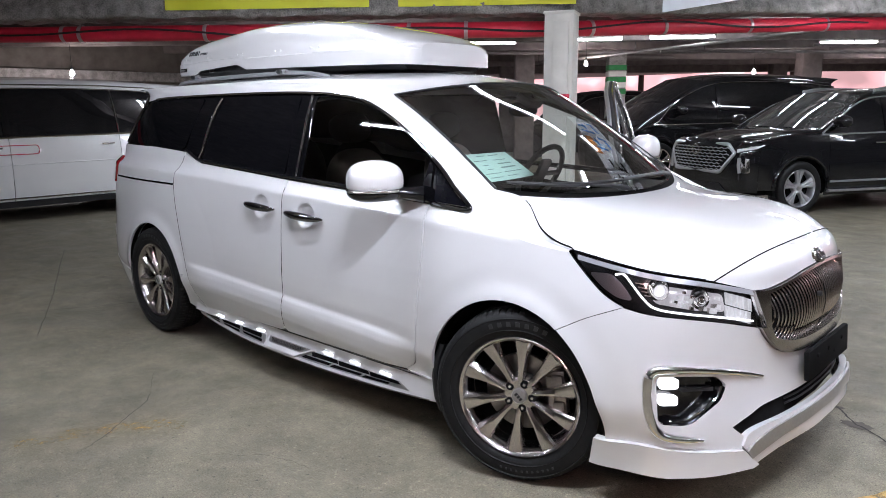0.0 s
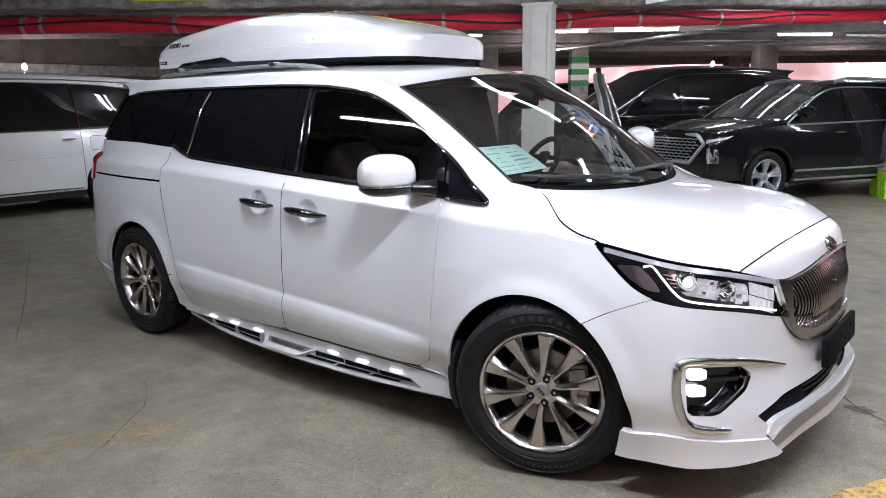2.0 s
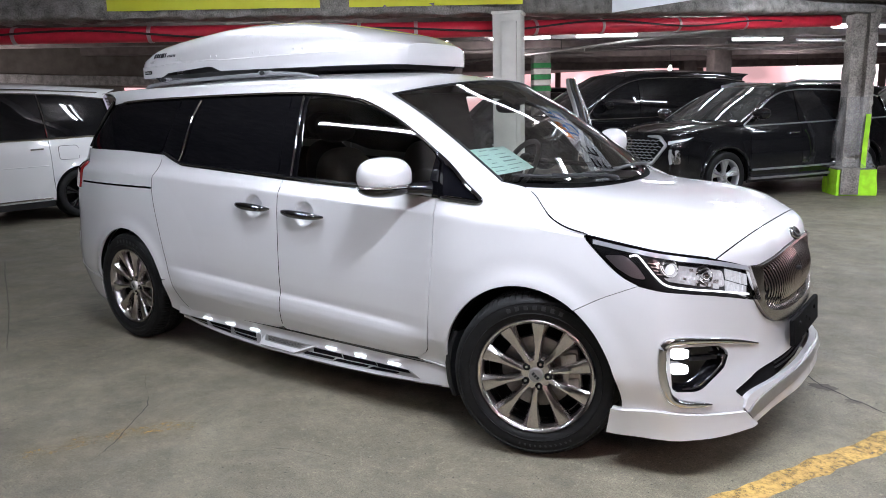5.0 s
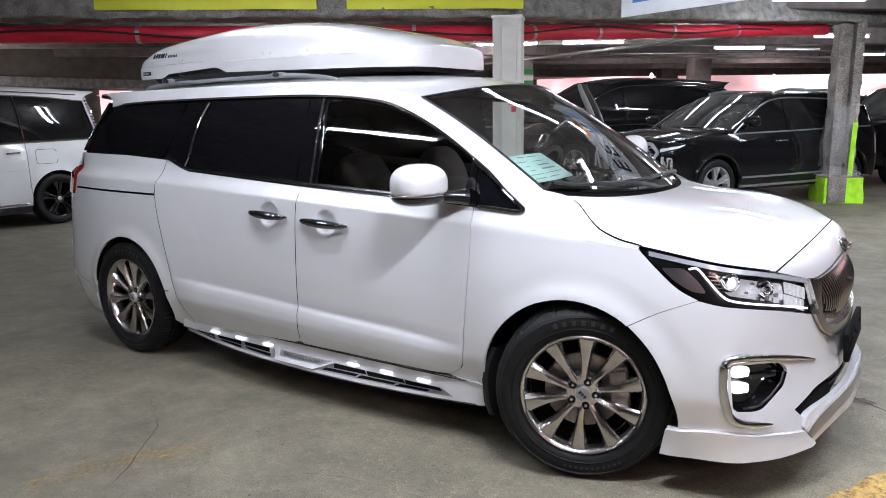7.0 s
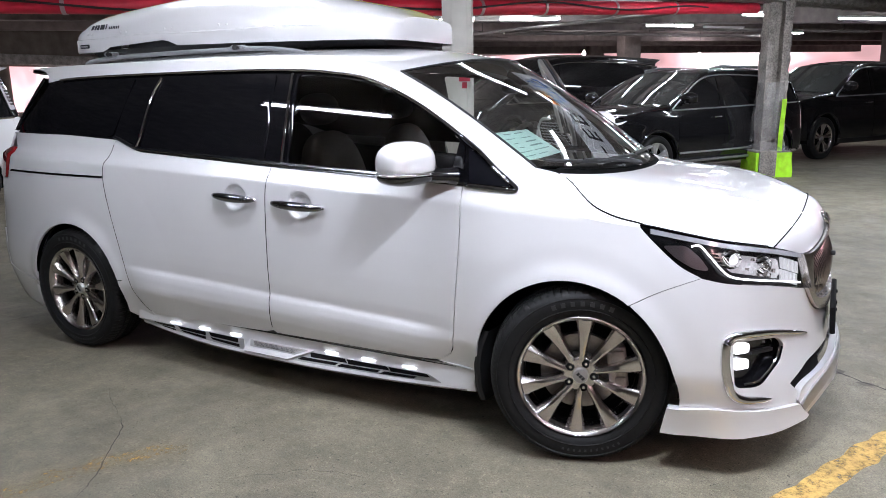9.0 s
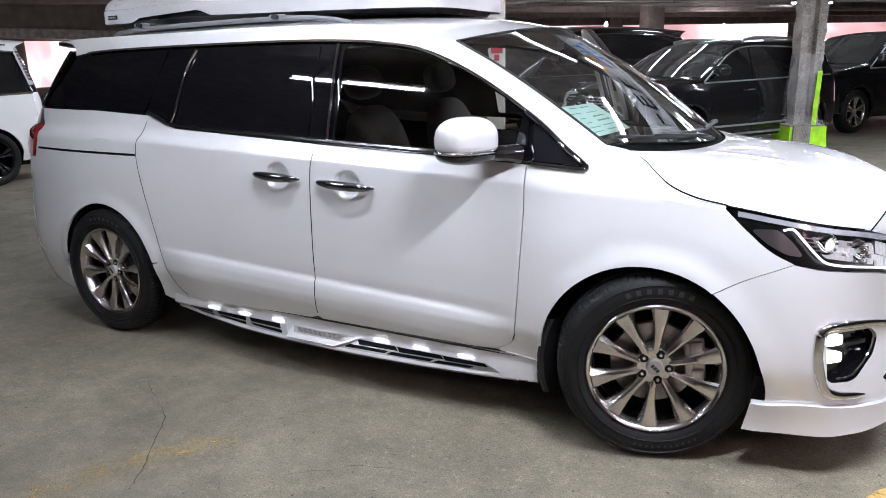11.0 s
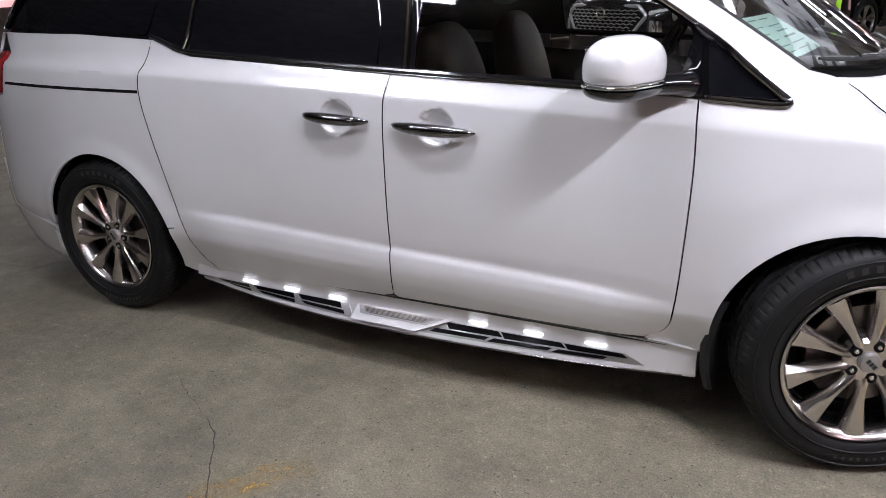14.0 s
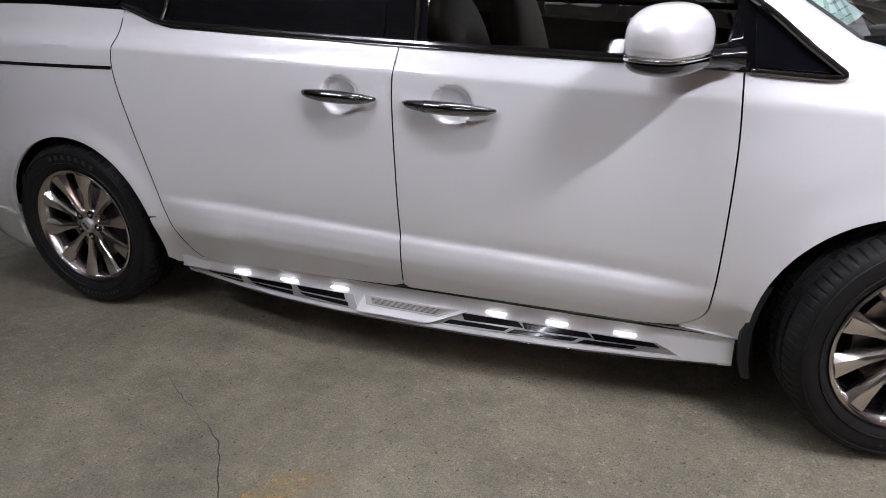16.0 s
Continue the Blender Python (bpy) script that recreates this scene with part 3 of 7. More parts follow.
for x, y in ((-8.5, 12.6), (-3.0, 17.4), (3.6, 22.8), (-12.5, 17.0), (-6.0, 24.0)):
    ob = part("far_column", make_mesh("far_column", *box(0.5, 0.5, 3.2, 0.03, m=pose(x, y, 1.6, 0, 0, 41)), 35), M["steel_beam"])
    tagged(ob, "rough dark column far back in the deck", "column", kind="structure")

# red sprinkler pipe under the beam, with clamps and a loose cable
PIPE = [(-11.5, -4.75, 2.36), (-1.62, 3.14, 2.31), (1.05, 9.3, 2.64)]
pipe_thing = thing("sprinkler_pipe", "red painted steel sprinkler pipe under the beam", "pipe")
R_PIPE = 0.083
part("pipe_run", make_mesh("pipe_run", *rod(dense([Vector(p) for p in PIPE], 0.25, closed=False), R_PIPE, 24)), M["pipe"], pipe_thing)


def on_pipe(s):
    a, b, c = (Vector(p) for p in PIPE)
    l1 = (b - a).length
    return (a.lerp(b, s / l1), (b - a).normalized()) if s < l1 else (b.lerp(c, (s - l1) / (c - b).length), (c - b).normalized())


for s in (6.2, 7.75, 7.95, 9.35, 11.55, 12.15, 13.6, 14.6, 15.9, 17.2):
    c, d = on_pipe(s)
    part("pipe_clamp", make_mesh("pipe_clamp", *rod([c - d * 0.02, c + d * 0.02], R_PIPE + 0.008, 20)), M["clamp"], pipe_thing, "pale metal pipe clamp")
cab = []
for i in range(90):
    c, d = on_pipe(5.0 + i * 0.145)
    side_dir = Vector((d.y, -d.x, 0))
    cab.append(c + side_dir * (R_PIPE + 0.012) + Vector((0, 0, 0.035 * math.sin(i * 0.31) + 0.02 * math.sin(i * 0.12))))
part("cable", make_mesh("cable", *rod(cab, 0.012, 6)), M["cable"], pipe_thing, "loose black cable clipped along the pipe")

# white steel column with a red sign
col = thing("steel_column", "cream painted square steel column with cover plates", "column", pose(-1.19, 3.40, 0, 0, 0, 22), kind="structure")
part("shaft", make_mesh("shaft", *box(0.30, 0.30, 2.47, 0.012, m=pose(0, 0.0, 1.235))), M["column"], col)
part("cover_plate", make_mesh("cover_plate", *box(0.16, 0.05, 2.36, 0.006, m=pose(0.03, -0.172, 1.18))), M["column"], col)
part("head_plate", make_mesh("head_plate", *box(0.32, 0.32, 0.03, 0.006, m=pose(0, 0, 2.455))), M["column"], col)
part("sign", make_mesh("sign", *box(0.115, 0.008, 0.08, 0.002, m=pose(0.08, -0.203, 1.60))), M["red_sign"], col, "small red sign with a down arrow")
part("sign_arrow", make_mesh("sign_arrow", *box(0.05, 0.006, 0.06, 0.002, m=pose(0.08, -0.203, 1.52))), M["red_sign"], col, "red arrow sticker")

# a column with green and white bands far back, a grey sheet and pale conduits under the deck
band_col = thing("banded_column", "far square column with green and white painted bands", "column", pose(-6.7, 14.15, 0, 0, 0, 41), kind="structure")
part("shaft", make_mesh("shaft", *box(0.44, 0.44, 3.1, 0.02, m=pose(0, 0, 1.55))), M["spray"], band_col)
for z, mt in ((1.90, "green_dark"), (2.06, "column"), (2.20, "green_dark"), (2.34, "column"), (2.50, "green_dark")):
    part("band", make_mesh("band", *box(0.455, 0.455, 0.13, 0.01, m=pose(0, 0, z))), M[mt], band_col)
for a, b, r in (((-9.65, 13.69, 2.65), (0.35, 8.99, 2.65), 0.032), ((-7.6, 14.6, 2.84), (-3.6, 19.6, 2.86), 0.05), ((-4.6, 12.4, 2.72), (0.5, 19.0, 2.74), 0.04), ((-9.5, 9.8, 2.80), (-4.4, 14.6, 2.80), 0.045), ((-1.6, 13.0, 2.70), (2.8, 18.6, 2.72), 0.035)):
    cd_ = thing("conduit", "pale painted conduit under the deck", "pipe", kind="structure")
    part("conduit_run", make_mesh("conduit_run", *rod([Vector(a).lerp(Vector(b), k / 8) for k in range(9)], r, 10)), M["pale_pipe"], cd_)
    for k in (1, 4, 7):
        c_ = Vector(a).lerp(Vector(b), k / 8)
        part("hanger", make_mesh("hanger", *rod([c_, Vector((c_.x, c_.y, 3.18))], 0.012, 6)), M["dark_metal"], cd_)

# wrapped H-section pillar
pil = thing("wrapped_pillar", "fireproofed steel pillar wrapped in plastic with fluorescent green base", "pillar", pose(1.36, 9.5, 0, 0, 0, 28), kind="structure")


def rough_box(sx, sy, z0, z1, wob, seed, n=14):
    rows = []
    for z in np.linspace(z0, z1, max(6, int((z1 - z0) / 0.07))):
        ring = []
        for sxn, syn in [(-1, -1)] * 1:
            for k in range(4 * n):
                e, f = divmod(k, n)
                t = f / n * 2 - 1
                x, y = ((t, -1), (1, t), (-t, 1), (-1, -t))[e]
                p = Vector((x * sx / 2, y * sy / 2, z))
                w = 1 + wob * (noise.noise(p * 6 + Vector((seed, 0, 0))) + 0.5 * noise.noise(p * 19 + Vector((0, seed, 0)))) / max(sx, sy)
                ring.append((p.x * w, p.y * w, z))
        ring.append(ring[0])
        rows.append(ring)
    return sheet(np.array(rows))


part("flange", make_mesh("flange", *moved(rough_box(0.11, 0.29, 0.1, 2.78, 0.06, 3), pose(-0.12, 0, 0)), 50), M["rough_pillar"], pil)
part("flange", make_mesh("flange", *moved(rough_box(0.13, 0.32, 0.1, 2.78, 0.06, 7), pose(0.12, 0, 0)), 50), M["rough_pillar"], pil)
part("web", make_mesh("web", *moved(rough_box(0.26, 0.14, 0.1, 2.78, 0.05, 5), pose(0, 0.04, 0)), 50), M["rough_pillar"], pil)
part("base", make_mesh("base", *rough_box(0.58, 0.58, 0.0, 0.40, 0.04, 9), 50), M["green_paint"], pil, "fluorescent green painted concrete plinth")
part("base_cap", make_mesh("base_cap", *box(0.56, 0.56, 0.05, 0.02, m=pose(0, 0, 0.40))), M["rough_pillar"], pil)
part("base_patch", make_mesh("base_patch", *moved(rough_box(0.26, 0.1, 0.02, 0.42, 0.02, 4), pose(-0.11, -0.28, 0)), 50), M["rough_pillar"], pil, "bare grey patch on the plinth")
# plastic sheet tied round the pillar, flaring to one side, and a smaller one lying on the plinth
wrap_rows = []
for z in np.linspace(0.62, 1.50, 26):
    ring = []
    flare = 0.05 * smooth(1.45, 0.9, z)
    for k in range(73):
        a = k / 72 * 2 * math.pi
        r = 0.212 + 0.03 * noise.noise(Vector((math.cos(a) * 2, math.sin(a) * 2, z * 2.5))) + 0.022 * noise.noise(Vector((math.cos(a) * 6, math.sin(a) * 6, z * 5))) + 0.010 * abs(noise.noise(Vector((math.cos(a) * 15, math.sin(a) * 15, z * 9))))
        r += flare * max(0, -math.cos(a + 0.5)) ** 2
        ring.append((r * math.cos(a), r * math.sin(a) * 0.95, z + 0.06 * math.cos(a) * smooth(0.9, 0.62, z)))
    wrap_rows.append(ring)
part("plastic_wrap", make_mesh("plastic_wrap", *sheet(np.array(wrap_rows)), 60), M["plastic"], pil, "crumpled translucent plastic sheet")
skirt = []
for q in np.linspace(0, 1, 9):
    ring = []
    for k in range(61):
        a = k / 60 * 2 * math.pi
        r = (0.20 + 0.16 * q) * (1 + 0.12 * noise.noise(Vector((math.cos(a) * 3, math.sin(a) * 3, q * 2))))
        ring.append((r * math.cos(a), r * math.sin(a), 0.56 - 0.13 * q ** 0.6 + 0.03 * noise.noise(Vector((math.cos(a) * 5, math.sin(a) * 5, q * 4)))))
    skirt.append(ring)
part("plastic_skirt", make_mesh("plastic_skirt", *sheet(np.array(skirt)[::-1]), 60), M["plastic"], pil, "crumpled plastic on the plinth")
stripe = [[(0.10 + s * 0.035 + 0.02 * (1.3 - z) * -1, -0.275 - 0.01 * math.sin(z * 7), z) for s in (-1, 0, 1)] for z in np.linspace(0.42, 1.24, 14)]
part("green_stripe", make_mesh("green_stripe", *merged(sheet(np.array(stripe)), sheet(np.array(stripe)[::-1] + np.array([0, 0.012, 0]))), 40), M["green_paint"], pil, "fluorescent green tape stripe")

# fluorescent battens
def batten(x, y, z, angle, lamp=0.0, length=1.2):
    ob = thing("tube_light_fixture", "white fluorescent batten with a lit tube", "ceiling light", pose(x, y, z, 0, 0, angle), "ceiling battens")
    part("housing", make_mesh("housing", *box(length, 0.07, 0.045, 0.008, m=pose(0, 0, 0.045))), M["batten"], ob)
    part("tube", make_mesh("tube", *rod([(-length / 2 + 0.02, 0, 0), (length / 2 - 0.02, 0, 0)], 0.02, 10)), M["tube_near"] if lamp > 5 and lamp != 17 else M["tube_far"] if y > 5 else M["tube"], ob, "glowing white tube")
    for s in (-0.4, 0.4):
        part("hanger", make_mesh("hanger", *rod([(s, 0, 0.06), (s, 0, 3.17 - z)], 0.006, 6)), M["dark_metal"], ob)
    if lamp:
        tube_lamp(x, y, z - 0.03, angle, lamp, length)


for x, y, a in ((-4.55, 9.4, 35), (-3.12, 10.29, 33), (-1.2, 13.9, 44), (-0.3, 15.8, 50), (0.95, 12.5, 46), (0.82, 18.6, 40), (-6.4, 8.5, 45), (1.3, 6.7, 38), (-8.8, 6.6, 40), (2.6, 14.8, 42), (3.9, 16.5, 42), (5.2, 18.3, 42)):
    batten(x, y, 2.78, a)
for x, y, a in ((-0.8, 9.43, 47), (-1.95, 9.0, 47), (0.9, 12.1, 5), (-3.4, 9.75, 60), (6.1, 9.9, 30), (7.4, 10.5, 30), (-1.95, 10.9, 75), (-1.85, 0.26, 20), (-5.44, 3.75, 40), (2.4, 5.2, 42)):
    batten(x, y, 2.98, a)
batten(0.66, 1.02, 2.75, 50)
# unseen fill: powers 4, 2.5, 5; 4.8 is added to brighten the white banner
for x, y, a, p in ((2.12, -1.98, 60, 42), (3.25, -1.15, 36, 22), (-1.55, -2.80, -21, 6.5), (3.4, -4.9, 5, 4), (0.10, -1.45, 4, 17), (-1.15, -0.12, 13, 3), (3.6, 2.4, 40, 29), (-0.2, -5.2, 8, 2.5), (-5.36, 3.63, 40, 52), (5.6, -0.6, 60, 5), (2.2, 1.25, -20, 4.8), (-1.9, 4.6, 40, 28), (3.2, 7.0, 40, 58)):
    # powers 28 and 52 hang high, out of sight behind the beam
    batten(x, y, 3.08 if p in (28, 52, 4.8) else 2.75, a, p, 0.6 if p == 42 else 1.2)
for x, y, a in ((1.4, 2.4, 40), (2.5, 4.1, 40)):
    batten(x, y, 2.78, a)


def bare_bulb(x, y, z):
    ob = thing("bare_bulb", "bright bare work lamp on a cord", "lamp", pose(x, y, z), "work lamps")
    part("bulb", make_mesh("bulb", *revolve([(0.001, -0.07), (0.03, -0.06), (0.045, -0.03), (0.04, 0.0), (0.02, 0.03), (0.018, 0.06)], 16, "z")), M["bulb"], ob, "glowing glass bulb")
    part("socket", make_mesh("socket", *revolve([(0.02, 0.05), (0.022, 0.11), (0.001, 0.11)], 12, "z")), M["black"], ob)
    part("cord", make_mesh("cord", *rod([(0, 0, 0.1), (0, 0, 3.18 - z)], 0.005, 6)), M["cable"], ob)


# the last bulb is unseen, added as pink fill for the front bumper
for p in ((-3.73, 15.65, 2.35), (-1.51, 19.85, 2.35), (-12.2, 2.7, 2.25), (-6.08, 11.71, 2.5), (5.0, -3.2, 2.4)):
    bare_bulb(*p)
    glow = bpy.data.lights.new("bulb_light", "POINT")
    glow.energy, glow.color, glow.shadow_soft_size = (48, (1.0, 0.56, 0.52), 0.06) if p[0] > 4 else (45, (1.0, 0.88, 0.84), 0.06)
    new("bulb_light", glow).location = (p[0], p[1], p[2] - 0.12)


# banners hung on the beam
def banner(name, a, b, z0, z1, mat, label):
    a, b = Vector((*a, 0)), Vector((*b, 0))
    d = (b - a).normalized()
    n = Vector((d.y, -d.x, 0))
    rows = []
    L = (b - a).length
    for z in np.linspace(z0, z1, 5):
        rows.append([tuple(a.lerp(b, t) + n * (0.012 * math.sin(t * 9 + z * 6)) + Vector((0, 0, z))) for t in np.linspace(0, 1, 24)])
    back = [[tuple(Vector(p) - n * 0.006) for p in r] for r in rows]
    ob = part(name, make_mesh(name, *merged(sheet(np.array(rows)), (lambda s: (s[0], [f[::-1] for f in s[1]]))(sheet(np.array(back)))), 40), mat)
    return tagged(ob, label, "banner")


for (xa, ya), (xb, yb), lift in (((-4.26, 0.66), (-3.50, 1.28), 0.0), ((-3.56, 1.23), (-2.60, 2.01), 0.02), ((-2.37, 2.20), (-1.60, 2.83), 0.0), ((-1.69, 2.75), (-0.98, 3.33), 0.02)):
    banner("yellow_banner", (xa + 0.631 * lift, ya - 0.776 * lift), (xb + 0.631 * lift, yb - 0.776 * lift), 2.525, 2.95, M["yellow"], "plain yellow banner hung on the ceiling beam")
WB0, WB1 = Vector((0.40, 2.46, 0)), Vector((4.35, 1.03, 0))
white_banner = banner("white_banner", WB0.xy, WB1.xy, 2.245, 2.86, M["banner"], "white banner with blue and black printed bars")
wd = (WB1 - WB0).normalized()
wn = Vector((wd.y, -wd.x, 0))


for a in (0.03, 2.0, 4.1):
    part("hanging_cord", make_mesh("hanging_cord", *rod([tuple(WB0 + wd * a + Vector((0, 0, 2.84))), tuple(WB0 + wd * a + Vector((0, 0, 3.18)))], 0.004, 5)), M["cable"], white_banner)


def banner_mark(a0, z0, a1, z1, mat):
    q = [[tuple(WB0 + wd * a + wn * 0.018 + Vector((0, 0, z))) for a in np.linspace(a0, a1, 4)] for z in (z0, z1)]
    part("printed_bar", make_mesh("printed_bar", *sheet(np.array(q)), 0), mat, white_banner)


for a in (0.12, 0.46):
    for k, (b0, c0, b1, c1) in enumerate(((0.0, 0.10, 0.22, 0.15), (0.0, 0.10, 0.045, 0.26), (0.05, 0.32, 0.20, 0.37), (0.10, 0.37, 0.145, 0.50), (0.23, 0.22, 0.275, 0.52))):
        banner_mark(a + b0, 2.245 + c0, a + b1, 2.245 + c1, M["blue_ink"])
for k in range(9):
    a = 0.95 + 0.29 * k
    if k in (2, 6):
        banner_mark(a, 2.47, a + 0.16, 2.52, M["black_ink"])
    else:
        banner_mark(a, 2.36, a + 0.19, 2.41, M["black_ink"])
        banner_mark(a, 2.60, a + 0.19, 2.65, M["black_ink"])
        banner_mark(a + 0.14, 2.36, a + 0.19, 2.65, M["black_ink"])
        banner_mark(a, 2.48, a + 0.19, 2.53, M["black_ink"])
banner_mark(0.5, 2.66, 0.85, 2.82, M["orange_ink"])
banner_mark(0.62, 2.78, 0.74, 2.84, M["orange_ink"])
banner_mark(3.6, 2.34, 3.82, 2.56, M["orange_ink"])

# yellow lines, joints and cracks on the floor
def strip(name, pts, width, mat, label, z=0.002, ragged=0.0, cat="floor marking"):
    line = resample(dense([np.array(p) for p in pts], 0.05, closed=False), max(8, int(30 * np.hypot(*(np.array(pts[-1]) - np.array(pts[0]))))))
    left, right = [], []
    for i, c in enumerate(line):
        d = line[min(i + 1, len(line) - 1)] - line[max(i - 1, 0)]
        d = d / np.hypot(*d)
        a = np.array([d[1], -d[0]])
        j = ragged * noise.noise(Vector((c[0] * 9, c[1] * 9, 1)))
        k = ragged * noise.noise(Vector((c[0] * 9, c[1] * 9, 8)))
        left.append((*(c - a * (width / 2 + j)), z))
        right.append((*(c + a * (width / 2 + k)), z))
    ob = part(name, make_mesh(name, *sheet(np.array([right, left])), 0), mat)
    return tagged(ob, label, cat, kind="structure")


strip("yellow_line", [(-0.34, -2.25), (-0.26, -2.02), (-0.17, -1.86), (-0.05, -1.70), (0.03, -1.60)], 0.10, M["worn"], "faint worn orange-yellow parking line on the floor", ragged=0.05)
strip("yellow_line", [(2.16, -1.35), (2.43, -0.76), (2.86, 0.16), (3.3, 1.1)], 0.115, M["line"], "yellow parking line on the floor", ragged=0.02)


def crack(pts, width, seed):
    """A jagged crack: a thin dark strip that wanders about a few points."""
    line = dense([np.array(p) for p in pts], 0.025, closed=False)
    line = np.array([(p[0] + 0.016 * noise.noise(Vector((p[0] * 14, p[1] * 14, seed))) + 0.007 * noise.noise(Vector((p[0] * 60, p[1] * 60, seed))),
                      p[1] + 0.016 * noise.noise(Vector((p[0] * 14, p[1] * 14, seed + 9))) + 0.007 * noise.noise(Vector((p[0] * 60, p[1] * 60, seed + 9)))) for p in line])
    left, right = [], []
    for i, c in enumerate(line):
        d = line[min(i + 1, len(line) - 1)] - line[max(i - 1, 0)]
        d = d / max(np.hypot(*d), 1e-9)
        w = width * (0.55 + 0.9 * abs(noise.noise(Vector((c[0] * 25, c[1] * 25, seed))))) * min(1, i / 6 + 0.15, (len(line) - 1 - i) / 6 + 0.15)
        a = np.array([d[1], -d[0]]) * w
        left.append((*(c - a), 0.003))
        right.append((*(c + a), 0.003))
    ob = part("floor_crack", make_mesh("floor_crack", *sheet(np.array([right, left])), 0), M["crack"])
    return tagged(ob, "thin dark crack in the concrete floor", "crack", kind="structure")


crack([(-0.03, -2.09), (-0.144, -1.904), (-0.208, -1.818), (-0.274, -1.75), (-0.372, -1.613), (-0.497, -1.526)], 0.0030, 1)
crack([(-0.497, -1.526), (-0.70, -1.42), (-0.839, -1.325)], 0.0012, 2)
crack([(-5.3, -0.2), (-4.1, -0.7), (-3.0, -1.15), (-2.0, -1.6)], 0.0035, 3)
crack([(-2.72, -1.36), (-2.588, -1.1), (-2.492, -0.952), (-2.438, -0.78), (-2.36, -0.60)], 0.0028, 4)
crack([(2.2, 0.9), (2.46, 0.55), (2.75, 0.35), (3.2, 0.28)], 0.0060, 5)
crack([(0.35, -1.75), (0.62, -1.52), (0.95, -1.45)], 0.0012, 6)
for k, (x, y, r) in enumerate(((2.46, 0.55, 0.07), (2.62, 0.42, 0.04), (2.33, 0.72, 0.03))):
    ring = [(x + r * (1 + 0.5 * noise.noise(Vector((math.cos(a) * 2, math.sin(a) * 2, k)))) * math.cos(a), y + 0.6 * r * (1 + 0.5 * noise.noise(Vector((math.cos(a) * 3, math.sin(a) * 3, k + 5)))) * math.sin(a), 0.0025) for a in np.linspace(0, 2 * math.pi, 40)[:-1]]
    ob = part("floor_patch", make_mesh("floor_patch", ring, [tuple(range(39))], 0), M["wall"])
    tagged(ob, "broken-out rough patch in the concrete floor", "floor damage", kind="structure")

# ---- the white minivan ----
# plan outline at its widest, from the nose's middle round one side to the tail's middle: (x, half width)
PLAN = [(2.405, 0.0), (2.402, 0.14), (2.387, 0.29), (2.343, 0.47), (2.258, 0.66), (2.187, 0.79), (2.12, 0.872), (2.04, 0.918),
        (1.9, 0.948), (1.6, 0.972), (1.2, 0.98), (0.6, 0.982), (0.0, 0.982), (-0.6, 0.982), (-1.2, 0.98), (-1.7, 0.970), (-2.08, 0.936),
        (-2.29, 0.882), (-2.43, 0.79), (-2.505, 0.65), (-2.55, 0.4), (-2.56, 0.0)]
plan = catmull(PLAN, 24)
plan[0, 1] = 0
run = np.concatenate([[0], np.cumsum(np.hypot(*np.diff(plan, axis=0).T))])
PU = (np.interp(0.0, -plan[:, 0], run) - run)[::-1].copy()
PX, PY = plan[::-1, 0].copy(), plan[::-1, 1].copy()
U_NOSE, U_TAIL = PU[-1], PU[0]
ZZ = np.linspace(0.1, 1.8, 341)


def soft(zs, vs, n):
    v = np.interp(ZZ, zs, vs)
    return np.convolve(np.pad(v, n // 2, mode="edge"), np.ones(n) / n, "valid")


# half width, nose and tail offsets by height
HALF_Z, HALF_W = ([0.18, 0.26, 0.34, 0.44, 0.54, 0.66, 0.80, 0.93, 1.05, 1.105, 1.20, 1.35, 1.50, 1.60, 1.66],
            [0.890, 0.922, 0.944, 0.966, 0.972, 0.969, 0.960, 0.947, 0.935, 0.905, 0.876, 0.836, 0.786, 0.745, 0.70])
HALF = soft(HALF_Z, HALF_W, 3)
_k = np.clip((ZZ - 1.15) / 0.06, 0, 1)
HALF = HALF * (1 - _k) + soft(HALF_Z, HALF_W, 41) * _k
NOSE = soft([0.15, 0.30, 0.36, 0.45, 0.55, 0.75, 0.85, 0.92, 1.00, 1.20], [0.065, 0.060, 0.045, 0.012, 0.0, -0.008, -0.020, -0.05, -0.11, -0.25], 11)
TAIL = soft([0.2, 0.45, 0.75, 1.0, 1.28, 1.60, 1.70], [0.02, -0.02, 0.0, 0.02, 0.08, 0.30, 0.36], 21)
CUPS = ((-0.225, 0.984), (0.178, 0.968))   # hollows behind the door handles
ARCHES = ((1.525, 0.355, 0.405), (-1.50, 0.360, 0.405))


def S(u, z):
    """Point of the right body side: u along the plan (x where the side is straight), z the height."""
    x, y = np.interp(u, PU, PX), np.interp(u, PU, PY)
    # the shoulder crease falls towards the nose
    w = np.interp(z + (0.042 * np.clip(x, -2, 1.5) - 0.016) * smooth(0.75, 0.98, z) * smooth(1.19, 1.11, z), ZZ, HALF) / 0.98
    k = smooth(1.7, 2.2, x)
    y = y * (w * (1 - k) + k * (0.5 + 0.5 * w))
    # light-catcher along the doors and flares round the wheels
    zc = 0.450 - 0.041 * x
    y = y + 0.033 * np.interp(z - zc, [-0.30, -0.14, -0.06, -0.02, 0.02, 0.05, 0.070, 0.074, 0.13, 0.30], [0.15, 0.75, 1.0, 0.93, 0.74, 0.45, 0.06, 0.0, 0.05, 0.0]) * smooth(-1.12, -0.75, x) * smooth(1.06, 0.78, x)
    for cx, cz, r in ARCHES:
        d = np.hypot(x - cx, z - cz)
        y = y + 0.016 * np.exp(-((d - r) / 0.05) ** 2) * (z < 0.9) + (0.020 if cx > 0 else 0.014) * np.interp(d, [0.54, 0.84], [1, 0]) * smooth(0.30, 0.45, z)
